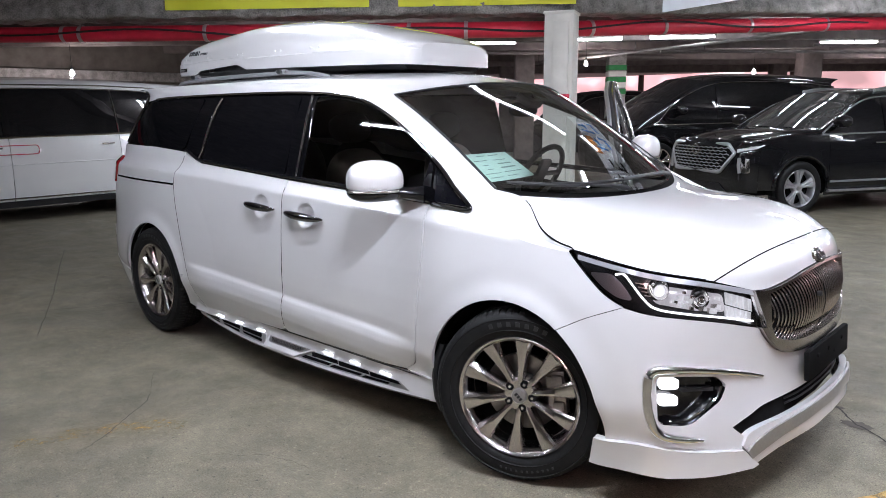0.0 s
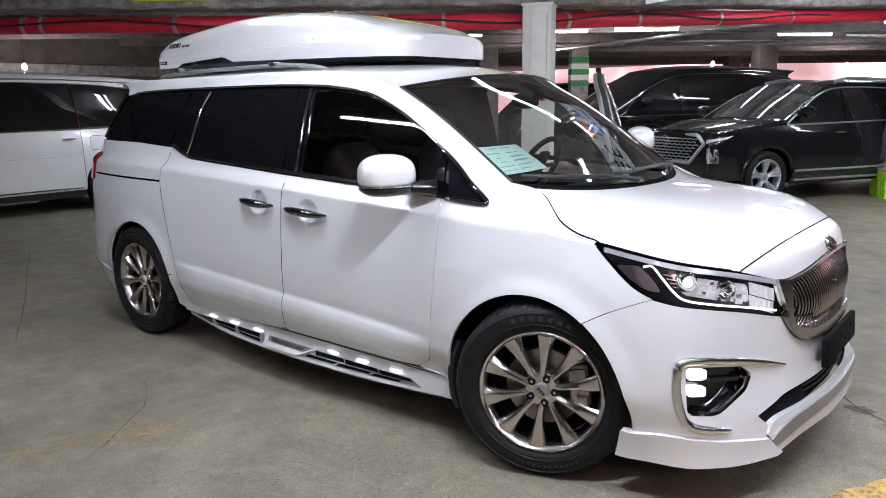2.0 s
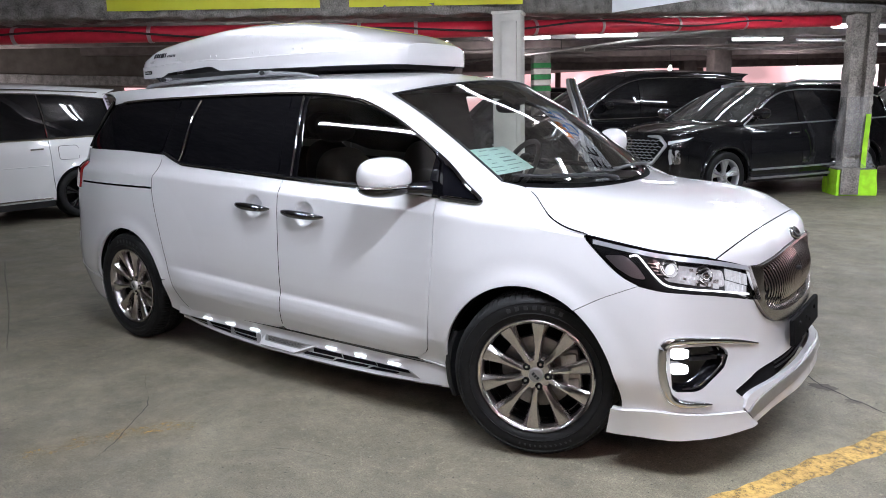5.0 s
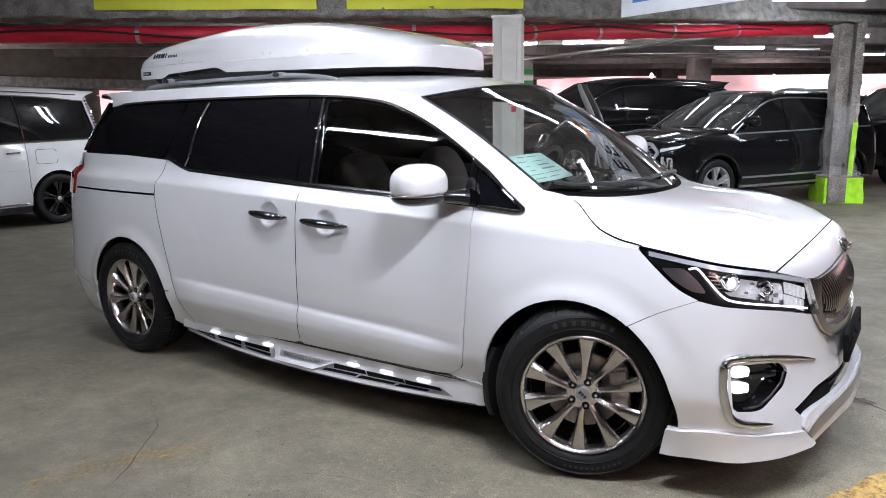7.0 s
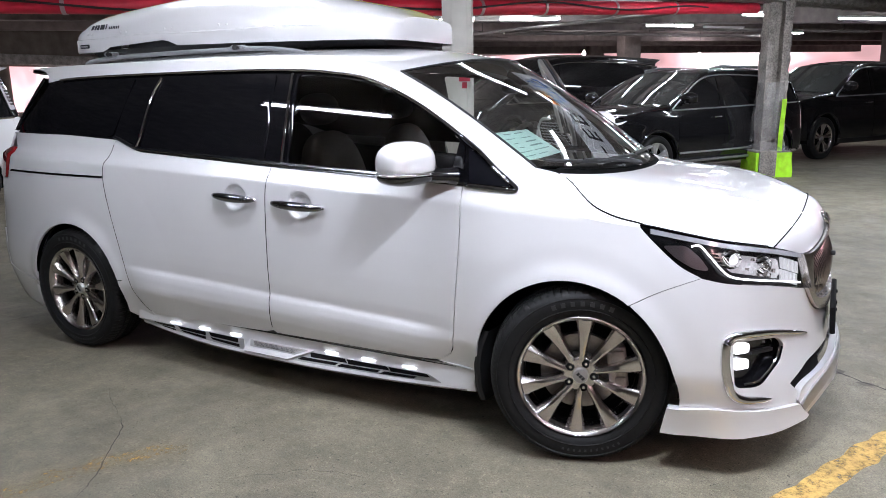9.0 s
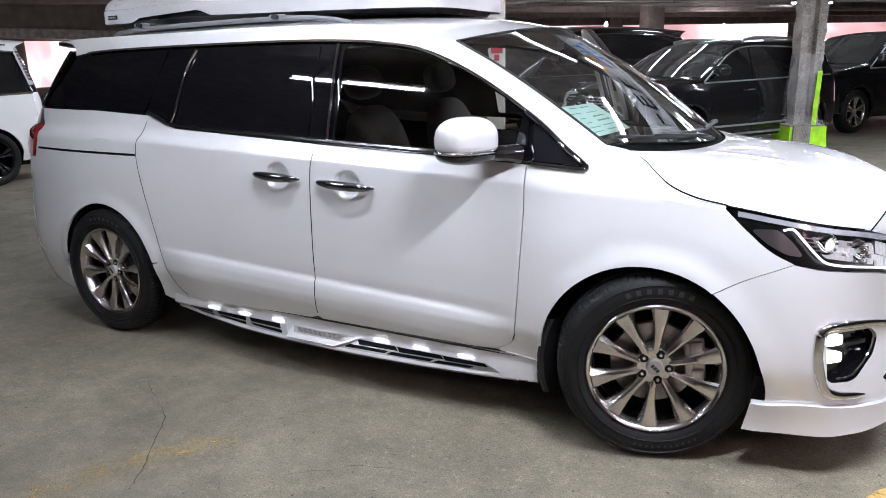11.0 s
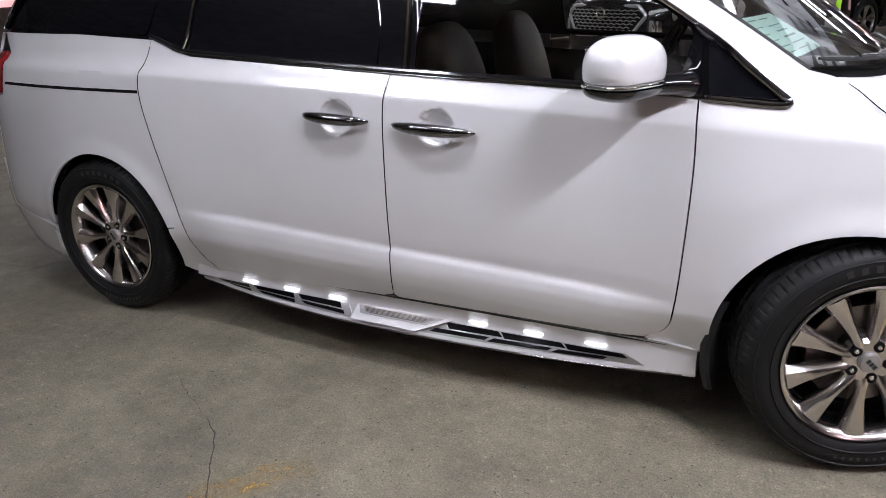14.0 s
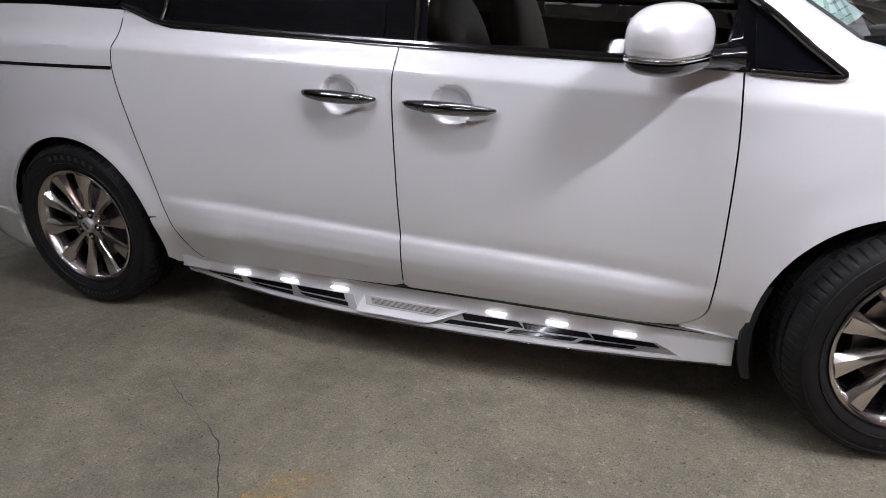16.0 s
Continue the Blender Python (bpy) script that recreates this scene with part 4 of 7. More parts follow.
    for cu, cz in CUPS:
        d = np.hypot((u - cu) / 0.074, (z - cz) / 0.066)
        y = y - 0.027 * (0.72 * smooth(1.0, 0.70, d) + 0.28 * smooth(0.8, 0.0, d))
    x = x + np.interp(z, ZZ, NOSE) * smooth(1.7, 2.25, x) + np.interp(z, ZZ, TAIL) * smooth(-1.7, -2.45, x)
    return np.stack([x, -y, z + 0 * x], -1)


van = thing("minivan", "white pearl minivan with chrome trim and lit running boards", "minivan")


def both(name, vf, mat, label="", sharp=35):
    """A right-hand part and its left-hand mirror."""
    return [part(name, make_mesh(name, *q, sharp), mat, van, label) for q in (vf, flipped(vf))]


def arch(cx, cz, r, a0, a1, n=26):
    return [(cx + r * math.cos(radians(a)), cz + r * math.sin(radians(a))) for a in np.linspace(a0, a1, n)]


G_ = 0.0025   # half a panel gap
# seams, as (u, z) lines from top to bottom
SEAM_R = catmull([(-1.165, 1.245), (-1.195, 1.13), (-1.20, 1.03), (-1.15, 0.86), (-1.08, 0.66), (-1.02, 0.47), (-0.965, 0.345), (-0.90, 0.29)], 8)
SEAM_M = catmull([(-0.015, 1.14), (-0.03, 1.0), (-0.022, 0.75), (-0.012, 0.54), (-0.004, 0.44), (-0.012, 0.33)], 6)
SEAM_F = catmull([(1.02, 1.095), (1.03, 0.9), (1.025, 0.66), (1.012, 0.46), (0.99, 0.375), (0.92, 0.328)], 8)
BELT = np.array([(-2.30, 1.272), (-1.60, 1.268), (-1.165, 1.248), (-1.09, 1.225), (-1.02, 1.198), (-0.95, 1.188), (-0.5, 1.166), (0.0, 1.142), (0.5, 1.122), (1.0, 1.100), (1.27, 1.084)])
TOPLINE = catmull([(-1.97, 1.565), (-1.6, 1.588), (-0.97, 1.598), (-0.3, 1.60), (0.05, 1.592), (0.25, 1.578), (0.47, 1.545), (0.70, 1.462), (0.91, 1.352), (1.10, 1.225), (1.275, 1.088)], 10)


def belt_z(u):
    return np.interp(u, BELT[:, 0], BELT[:, 1])


def belt_run(a, b, n=20):
    us = np.linspace(a, b, n)
    return np.stack([us, belt_z(us) - 0.004], -1)


def bottom_run(a, b, n=16):
    us = np.linspace(a, b, n)
    return np.stack([us, np.interp(us, [-0.9, 0.0, 0.92], [0.29, 0.318, 0.328])], -1)


def shifted(line, du):
    return line + np.array([du, 0])


# doors and panels
slide = np.vstack([shifted(SEAM_R, G_), bottom_run(-0.89, 0.0)[:-1], shifted(SEAM_M, -G_)[::-1], belt_run(-0.02, -1.16)])
both("sliding_door", panel(slide, S, 0.009), M["paint"])
fdoor = np.vstack([shifted(SEAM_M, G_), bottom_run(0.01, 0.92)[:-1], shifted(SEAM_F, -G_)[::-1], belt_run(1.015, -0.01)])
doors_front = both("front_door", panel(fdoor, S, 0.009), M["paint"])
rail_z = 1.042
quarter = np.vstack([belt_run(-2.29, -1.17), shifted(SEAM_R, -G_)[1:-4], [(-1.075, 0.475)], arch(*ARCHES[1], 16, 176), [(-1.93, 0.375), (-2.15, 0.40), (-2.30, 0.43)], [(-2.33, 0.7), (-2.36, 0.98), (-2.20, 0.985), (-2.175, 1.18)]])[::-1]
both("rear_quarter_panel", panel(quarter, S, 0.016), M["paint"])
rear_sill = np.vstack([[(-1.078, 0.468)], shifted(SEAM_R, -G_)[-22:], [(-0.9, 0.27), (-1.06, 0.255)], arch(*ARCHES[1], -12, 15, 8)])
both("rear_sill", panel(rear_sill, S, 0.04), M["paint"])
SHOULDER = catmull([(1.275, 1.088), (1.40, 1.045), (1.55, 1.005), (1.70, 0.985), (1.775, 0.980)], 6)
HEAD_LOW = catmull([(1.775, 0.980), (1.86, 0.905), (1.935, 0.845), (2.01, 0.808)], 6)
HEAD_TOP = catmull([(1.775, 0.984), (1.86, 0.974), (2.0, 0.954), (2.15, 0.926), (2.34, 0.890), (2.535, 0.846)], 6)
BUMPER_SEAM = catmull([(2.01, 0.808), (1.87, 0.75), (1.755, 0.688)], 5)
fend = np.vstack([[(1.03, 1.096), (1.15, 1.091)], SHOULDER, HEAD_LOW[1:], BUMPER_SEAM[1:] + np.array([-0.003, 0.0]), arch(*ARCHES[0], 54, 176)[1:], [(1.115, 0.30), (0.925, 0.322)], shifted(SEAM_F, G_)[::-1][1:]])[::-1]
both("front_fender", panel(fend, S, 0.016), M["paint"])

# bumper, from the wheel to the nose's middle, with openings for the fog lamp, intake and grille
HEAD_BOT = catmull([(2.01, 0.806), (2.10, 0.788), (2.21, 0.772), (2.36, 0.745), (2.56, 0.702)], 6)
GRILLE_OUT = catmull([(2.565, 0.70), (2.60, 0.655), (2.66, 0.605), (2.75, 0.575), (2.90, 0.565), (U_NOSE, 0.562)], 6)
FOG_IN = rounded([(2.135, 0.567), (2.372, 0.545), (2.418, 0.508), (2.385, 0.452), (2.24, 0.388), (2.205, 0.383), (2.122, 0.390)], 0.02)
INTAKE_Z = catmull([(2.40, 0.352), (2.50, 0.385), (2.60, 0.412), (2.85, 0.425), (U_NOSE, 0.428)], 6)
bump = np.vstack([shifted(BUMPER_SEAM, 0.003)[::-1][:-1], HEAD_BOT, GRILLE_OUT[1:], INTAKE_Z[::-1], [(2.44, 0.31), (2.43, 0.262), (2.23, 0.285), (2.05, 0.302), (1.885, 0.288)], arch(*ARCHES[0], -9.5, 54)[:-1]])[::-1]
both("front_bumper", panel(bump, S, 0.025, [FOG_IN]), M["paint"])


# lip spoiler under the bumper
def outward(u, z):
    """Horizontal outward direction of the body side."""
    d = S(u + 1e-3, z) - S(u - 1e-3, z)
    n = np.stack([-d[..., 1], d[..., 0], 0 * d[..., 0]], -1)
    return -n / np.maximum(np.linalg.norm(n, axis=-1, keepdims=True), 1e-9)


def lip_surf(u, z):
    return S(u, z) + outward(u, z) * (0.016 + 0.012 * smooth(0.24, 0.17, z))[..., None]


lip_out = np.vstack([catmull([(1.888, 0.284), (2.054, 0.302), (2.226, 0.287), (2.43, 0.262)], 6), [(2.455, 0.235), (2.49, 0.20)], catmull([(2.46, 0.190), (2.30, 0.188), (2.165, 0.190)], 4), catmull([(2.12, 0.186), (1.99, 0.180), (1.868, 0.172)], 4)])[::-1]
both("lip_spoiler", panel(lip_out, lip_surf, 0.04, lift=0.0, depth=0.03), M["paint"])
lip_mid = np.vstack([catmull([(2.425, 0.278), (2.455, 0.318), (2.52, 0.338), (2.62, 0.350), (2.80, 0.36), (U_NOSE, 0.362)], 6), [(U_NOSE, 0.262), (2.80, 0.259), (2.60, 0.240), (2.49, 0.200)]])[::-1]
both("lip_spoiler_middle", panel(lip_mid, S, 0.04, lift=0.011, depth=0.03), M["paint"])
accent = np.vstack([catmull([(2.440, 0.258), (2.49, 0.294), (2.60, 0.328), (2.80, 0.347), (U_NOSE, 0.349)], 6), [(U_NOSE, 0.310), (2.80, 0.308), (2.62, 0.288), (2.53, 0.258), (2.462, 0.226)]])[::-1]
both("lip_accent", panel(accent, S, 0.04, lift=0.020, depth=0.02), M["silver_plastic"], "brushed silver accent of the lip spoiler")

# rear bumper, tail and tailgate
rbump = np.vstack([[(-2.30, 0.425), (-2.15, 0.395), (-1.925, 0.37)], arch(*ARCHES[1], 186, 204, 6), [(-2.06, 0.165), (-2.6, 0.19), (U_TAIL, 0.19), (U_TAIL, 0.60), (-2.6, 0.62), (-2.345, 0.66)]])
both("rear_bumper", panel(rbump, S, 0.06, lift=0.006), M["paint"])
tgate = np.array([(-2.35, 0.665), (-2.6, 0.625), (U_TAIL, 0.605), (U_TAIL, 1.24), (-2.42, 1.26), (-2.375, 0.98)])
both("tailgate", panel(dense(tgate), S, 0.06), M["paint"])
both("rear_window", panel(dense(np.array([(-2.33, 1.28), (U_TAIL, 1.26), (U_TAIL, 1.60), (-2.30, 1.60)])), S, 0.06), M["dark_glass"])
tl = rounded([(-2.185, 1.185), (-2.215, 0.99), (-2.30, 1.0), (-2.55, 1.05), (-2.55, 1.15), (-2.30, 1.165)], 0.02)
both("tail_light", panel(tl, S, 0.04, lift=0.012, depth=0.03), M["red_lens"], "red tail light lens")

# near-black inner skin, added to put shade behind all gaps
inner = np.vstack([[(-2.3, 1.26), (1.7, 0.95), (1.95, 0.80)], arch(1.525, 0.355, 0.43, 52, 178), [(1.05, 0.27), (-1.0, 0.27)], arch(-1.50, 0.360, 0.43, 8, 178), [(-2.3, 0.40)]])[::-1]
both("gap_shade_skin", panel(dense(inner, 0.08), S, 0.10, lift=-0.05, depth=0), M["cavity"])

# glass and pillars of the side
dlo = np.vstack([belt_run(-2.28, 1.27, 50), TOPLINE[::-1], [(-2.13, 1.42)]])
win_f = rounded([(0.075, 1.150), (1.0, 1.110), (0.985, 1.285), (0.90, 1.345), (0.70, 1.450), (0.47, 1.532), (0.25, 1.565), (0.06, 1.578)], 0.03)
win_q = rounded([(1.045, 1.108), (1.235, 1.100), (1.09, 1.215), (1.03, 1.255)], 0.012)


def pane(name, outline, lift, depth, mat, label, holes=(), surf=S, step=0.04):
    """A pane on each side of the car whose normals follow the true surface."""
    vs, fs = panel(outline, surf, step, holes, lift, depth)
    P = np.array(vs)
    u, z = np.interp(P[:, 0], PX, PU), P[:, 2]
    e = 0.02
    n = np.cross(surf(u + e, z) - surf(u - e, z), surf(u, z + e) - surf(u, z - e))
    n /= np.linalg.norm(n, axis=1, keepdims=True)
    made = []
    for k, vf in enumerate(((vs, fs), flipped((vs, fs)))):
        me = make_mesh(name, *vf, 60)
        me.normals_split_custom_set_from_vertices([tuple(q) for q in n * np.array([1, -1 if k else 1, 1])])
        made.append(part(name, me, mat, van, label))
    return made


pane("pillar_trim", dlo, -0.010, 0, M["dark_glass"], "gloss black window pillars", [win_f, win_q])
both("pillar_back", panel(dlo, S, 0.06, [win_f, win_q], lift=-0.016, depth=0), M["cavity"])
windows_front = pane("door_window", win_f, -0.011, 0, M["side_glass"], "tinted glass")
qa, qb, qc = (S(np.array(u), np.array(z)) for u, z in ((1.045, 1.108), (1.235, 1.100), (1.03, 1.255)))
qm = np.linalg.inv(np.array([[1.045, 1.108, 1], [1.235, 1.100, 1], [1.03, 1.255, 1]])) @ np.stack([qa, qb, qc])


def flat_quarter(u, z):
    """The flat pane of the front quarter window."""
    return np.stack([u, z, np.ones_like(u)], -1) @ qm


both("front_quarter_window", panel(win_q, flat_quarter, 0.05, lift=-0.006, depth=0), M["dull_glass"], "dark glass")
win_s = rounded([(-0.955, 1.205), (-0.075, 1.158), (-0.075, 1.582), (-0.945, 1.586)], 0.03)
pane("sliding_door_window", win_s, -0.004, 0, M["dark_glass"], "dark privacy glass")
win_r = rounded([(-2.26, 1.285), (-1.20, 1.262), (-1.09, 1.582), (-1.93, 1.558), (-2.10, 1.43)], 0.03)
pane("rear_quarter_window", win_r, -0.004, 0, M["dark_glass"], "dark privacy glass")


def on_side(uz, lift=0.0):
    q = np.array(uz, float)
    P = S(q[:, 0], q[:, 1])
    return [Vector((p[0], p[1] - lift, p[2])) for p in P]


both("door_seam", rod(on_side(SEAM_M[2:-1], -0.0012), 0.0028, 6), M["cavity"], "dark joint between the doors")
both("door_seam", rod(on_side(SEAM_R[2:-2], -0.0014), 0.0026, 6), M["cavity"], "dark joint behind the sliding door")
trim_low = rod(on_side(belt_run(-0.95, 1.21, 40) + np.array([0, 0.002]), 0.001), 0.0042, 8)
both("belt_moulding", trim_low, M["gloss_black"], "gloss black belt moulding")
both("belt_seal", rod(on_side(belt_run(-1.17, 1.03, 40) + np.array([0, 0.014]), 0.000), 0.011, 8), M["gloss_black"])
both("window_moulding", rod(on_side(TOPLINE[6:-6], 0.002), 0.0065, 8), M["chrome"], "chrome strip over the side windows")
QFRAME = catmull([(0.985, 1.302), (1.08, 1.238), (1.17, 1.165), (1.236, 1.116), (1.262, 1.095), (1.240, 1.084), (1.12, 1.090), (1.03, 1.097)], 8)
both("quarter_frame", rod(on_side(QFRAME, 0.001), [0.006] + [0.011] * (len(QFRAME) - 2) + [0.006], 10), M["dark_chrome"], "dark chrome frame of the front quarter window")
both("pillar_strip", rod(on_side([(0.043, 1.152), (0.040, 1.30), (0.036, 1.45), (0.030, 1.578)], 0.002), 0.007, 8), M["chrome"], "bright strip beside the door window")
both("pillar_strip", rod(on_side(catmull([(-0.985, 1.21), (-0.965, 1.26), (-0.945, 1.35), (-0.915, 1.48), (-0.875, 1.575)], 5), 0.003), 0.007, 8), M["chrome"], "curved bright strip behind the sliding window")
# flat near-black strip draws the groove's shade on the panel
both("sliding_rail", panel(dense(np.array([(-2.17, rail_z - 0.005), (-1.205, rail_z - 0.007), (-1.205, rail_z + 0.006), (-2.15, rail_z + 0.008)])), S, 0.05, lift=0.0015, depth=0), M["cavity"], "dark groove of the sliding door rail")

# upper body side: from the window line up over the roof edge, down the windscreen pillar and along the bonnet
A = np.vstack([TOPLINE, SHOULDER[1:]])
A3 = S(A[:, 0], A[:, 1])
ROOF_EDGE = [(-2.28, -0.56, 1.655), (-1.9, -0.625, 1.665), (-1.2, -0.645, 1.675), (-0.4, -0.652, 1.678), (0.1, -0.660, 1.665), (0.40, -0.690, 1.630), (0.62, -0.715, 1.572)]
PILLAR_EDGE = [(0.62, -0.715, 1.572), (0.80, -0.728, 1.480), (0.98, -0.745, 1.376), (1.15, -0.765, 1.268), (1.30, -0.782, 1.168)]
BONNET_EDGE = [(1.30, -0.782, 1.168), (1.375, -0.712, 1.140), (1.435, -0.722, 1.105), (1.49, -0.757, 1.064), (1.56, -0.810, 1.024), (1.66, -0.861, 0.997), (1.765, -0.893, 0.985)]
B3 = np.vstack([resample(catmull(ROOF_EDGE), 62), resample(catmull(PILLAR_EDGE), 40)[1:], resample(catmull(BONNET_EDGE), 26)[1:]])
# matching stations along A
kA = [0, int(np.argmin(abs(TOPLINE[:, 0] - 0.66))), len(TOPLINE) - 1, len(A) - 1]
A3 = np.vstack([resample(A3[kA[0]:kA[1] + 1], 62), resample(A3[kA[1]:kA[2] + 1], 40)[1:], resample(A3[kA[2]:kA[3] + 1], 26)[1:]])
gap = np.linalg.norm(B3 - A3, axis=1, keepdims=True)
TA = np.array([0, 0.42, 0.9]) * gap
TB = np.array([0, 1.0, 0.16]) * gap
grid = hermite(A3, TA, B3, TB, 9)
both("upper_body_side", (lambda s: (s[0], s[1]))(sheet(grid)), M["paint"], sharp=60)

# roof, windscreen, bonnet and nose: lofts across the car
def across(edge_a, edge_b, crown_a, crown_b, n_along, bulge, n=25, power=2.0):
    """A surface between a rear line and a front line given at the right edge and at the middle."""
    rows = []
    for t in np.linspace(0, 1, n_along):
        e = edge_a(t)
        c = edge_b(t)
        row = []
        for v in np.linspace(1, -1, n):
            k = abs(v) ** power
            row.append((c[0] + (e[0] - c[0]) * k, -v * e[1], c[2] + (e[2] - c[2]) * k))
        rows.append(row)
    return np.array(rows)


re_ = resample(catmull(ROOF_EDGE), 40)
mid_roof = catmull([(-2.42, 0, 1.655), (-2.0, 0, 1.70), (-1.2, 0, 1.725), (-0.4, 0, 1.73), (0.2, 0, 1.715), (0.55, 0, 1.685), (0.80, 0, 1.638)], 8)
mid_roof = resample(mid_roof, 40)
roof = across(lambda t: re_[int(round(t * 39))], lambda t: mid_roof[int(round(t * 39))], 0, 0, 40, 0)
part("roof", make_mesh("roof", *sheet(roof), 60), M["paint"], van)
pe = resample(catmull(PILLAR_EDGE), 20)
mid_ws = resample(catmull([(0.80, 0, 1.638), (1.10, 0, 1.475), (1.38, 0, 1.285), (1.585, 0, 1.125)], 8), 20)
ws = across(lambda t: pe[int(round(t * 19))], lambda t: mid_ws[int(round(t * 19))], 0, 0, 20, 0)
part("windscreen", make_mesh("windscreen", *sheet(ws), 60), M["windshield"], van, "clear tinted windscreen")
ht = S(HEAD_TOP[:26, 0], HEAD_TOP[:26, 1]) + np.array([-0.004, 0.008, 0.006])
be = np.vstack([catmull([(1.375, -0.705, 1.140), (1.435, -0.720, 1.105), (1.49, -0.757, 1.064), (1.56, -0.805, 1.025), (1.66, -0.855, 0.999), (1.755, -0.885, 0.988)], 8), ht[1:]])
be = resample(be, 30)
mid_b = resample(catmull([(1.605, 0, 1.112), (1.90, 0, 1.080), (2.12, 0, 1.032), (2.285, 0, 0.970)], 8), 30)
bonnet = across(lambda t: be[int(round(t * 29))], lambda t: mid_b[int(round(t * 29))], 0, 0, 30, 0, 41, 3.6)
for i in range(12):
    # the rear edge follows the windscreen's foot
    for j, v in enumerate(np.linspace(1, -1, 41)):
        k = abs(v) ** (2.1 + 1.5 * smooth(0, 11, i))
        bonnet[i][j][0] = mid_b[i][0] + (be[i][0] - mid_b[i][0]) * k
part("bonnet", make_mesh("bonnet", *sheet(bonnet), 60), M["paint"], van)
# nose panel from the bonnet's front edge down to the grille's top edge
GRILLE_TOP = catmull([(2.535, 0.846), (2.60, 0.842), (2.72, 0.856), (2.88, 0.876), (U_NOSE, 0.884)], 8)
gt = S(GRILLE_TOP[:, 0], GRILLE_TOP[:, 1])
gt = np.vstack([gt, (gt * np.array([1, -1, 1]))[::-1][1:]])
first = resample(bonnet[-1], 41) + np.array([0.004, 0, -0.001])
nb = resample(gt, 41)
if first[0, 1] * nb[0, 1] < 0:
    nb = nb[::-1]
mid_n = (first + nb) / 2 + np.array([0.030, 0, 0.022]) * (1 - abs(np.linspace(-1, 1, 41)) ** 6)[:, None]
nose = np.stack([(1 - t) ** 2 * first + 2 * t * (1 - t) * mid_n + t * t * nb for t in np.linspace(0, 1, 11)])
part("nose_panel", make_mesh("nose_panel", *sheet(nose), 60), M["paint"], van)

# ---- wheels ----
def wheel_meshes():
    d = {}
    prof = [(0.240, -0.070), (0.250, -0.092), (0.262, -0.106), (0.280, -0.114), (0.305, -0.118), (0.330, -0.115), (0.346, -0.106), (0.3555, -0.094), (0.3600, -0.080),
            (0.3620, -0.066), (0.3625, -0.052), (0.3550, -0.050), (0.3550, -0.042), (0.3635, -0.040), (0.3640, -0.014), (0.3560, -0.012), (0.3560, -0.004), (0.3640, -0.002)]
    prof = prof + [(r, -y) for r, y in prof[::-1] if y < -0.003]
    vs, fs = revolve(prof, 480)
    k = len(prof)
    out = []
    for i, (x, y, z) in enumerate(vs):
        ring, q = divmod(i, k)
        r = math.hypot(x, z)
        s = 1.0
        if r > 0.349 and abs(y) > 0.051 and ring % 6 == 0:
            s = (r - 0.0045) / r
        elif r > 0.362 and abs(y) < 0.041 and (ring + 3 * (q % 2)) % 8 == 0:
            s = (r - 0.004) / r
        out.append((x * s, y, z * s))
    d["tyre"] = make_mesh("tyre", out, [f[::-1] for f in fs], 28)
    rimp = [(0.247, -0.094), (0.254, -0.100), (0.2545, -0.106), (0.250, -0.109), (0.243, -0.106), (0.238, -0.098), (0.231, -0.086), (0.226, -0.060), (0.222, 0.02), (0.232, 0.09), (0.246, 0.10)]
    d["wheel"] = make_mesh("wheel", *[x if i == 0 else [f[::-1] for f in x] for i, x in enumerate(revolve(rimp, 96))], 40)
    # one spoke, pointing up
    sp = []
    for r, w, top, side, tw in ((0.040, 0.022, -0.074, -0.030, 0.0), (0.070, 0.0175, -0.083, -0.035, 0.001), (0.100, 0.0160, -0.086, -0.040, 0.003), (0.140, 0.0210, -0.088, -0.048, 0.005), (0.180, 0.0285, -0.094, -0.054, 0.007), (0.215, 0.0370, -0.099, -0.058, 0.008), (0.236, 0.0430, -0.101, -0.062, 0.007)):
        sp.append([(-w, side, r), (-w * 0.95, top + 0.014, r), (-w * 0.72, top + 0.005, r), (-w * 0.15 + tw, top - 0.001, r), (w * 0.30 + tw, top + 0.002, r), (w * 0.78, top + 0.011, r), (w, top + 0.022, r), (w, side, r)])
    d["spoke"] = make_mesh("spoke", *sheet(np.array(sp)), 26)
    hub = revolve([(0.001, -0.074), (0.032, -0.076), (0.048, -0.078), (0.064, -0.076), (0.073, -0.066), (0.080, -0.02)], 40)
    d["hub"] = make_mesh("hub", hub[0], [f[::-1] for f in hub[1]], 30)
    cap = revolve([(0.001, -0.092), (0.020, -0.0915), (0.028, -0.089), (0.031, -0.084), (0.031, -0.070)], 32)
    d["hub_cap"] = make_mesh("hub_cap", cap[0], [f[::-1] for f in cap[1]], 40)
    nut = revolve([(0.001, -0.084), (0.006, -0.083), (0.0085, -0.079), (0.0095, -0.060)], 6)
    d["lug_nut"] = make_mesh("lug_nut", nut[0], [f[::-1] for f in nut[1]], 25)
    # near-black disc round a nut, the shade of its recess
    rec = revolve([(0.001, -0.0786), (0.0165, -0.0786), (0.0168, -0.060)], 20)
    d["nut_recess_shade"] = make_mesh("nut_recess_shade", rec[0], [f[::-1] for f in rec[1]], 25)
    disc = revolve([(0.085, -0.020), (0.090, -0.024), (0.158, -0.024), (0.160, -0.02), (0.160, -0.002)], 64)
    d["brake_disc"] = make_mesh("brake_disc", disc[0], [f[::-1] for f in disc[1]], 40)
    bell = revolve([(0.001, -0.045), (0.075, -0.045), (0.083, -0.035), (0.085, -0.018)], 40)
    d["disc_bell"] = make_mesh("disc_bell", bell[0], [f[::-1] for f in bell[1]], 40)
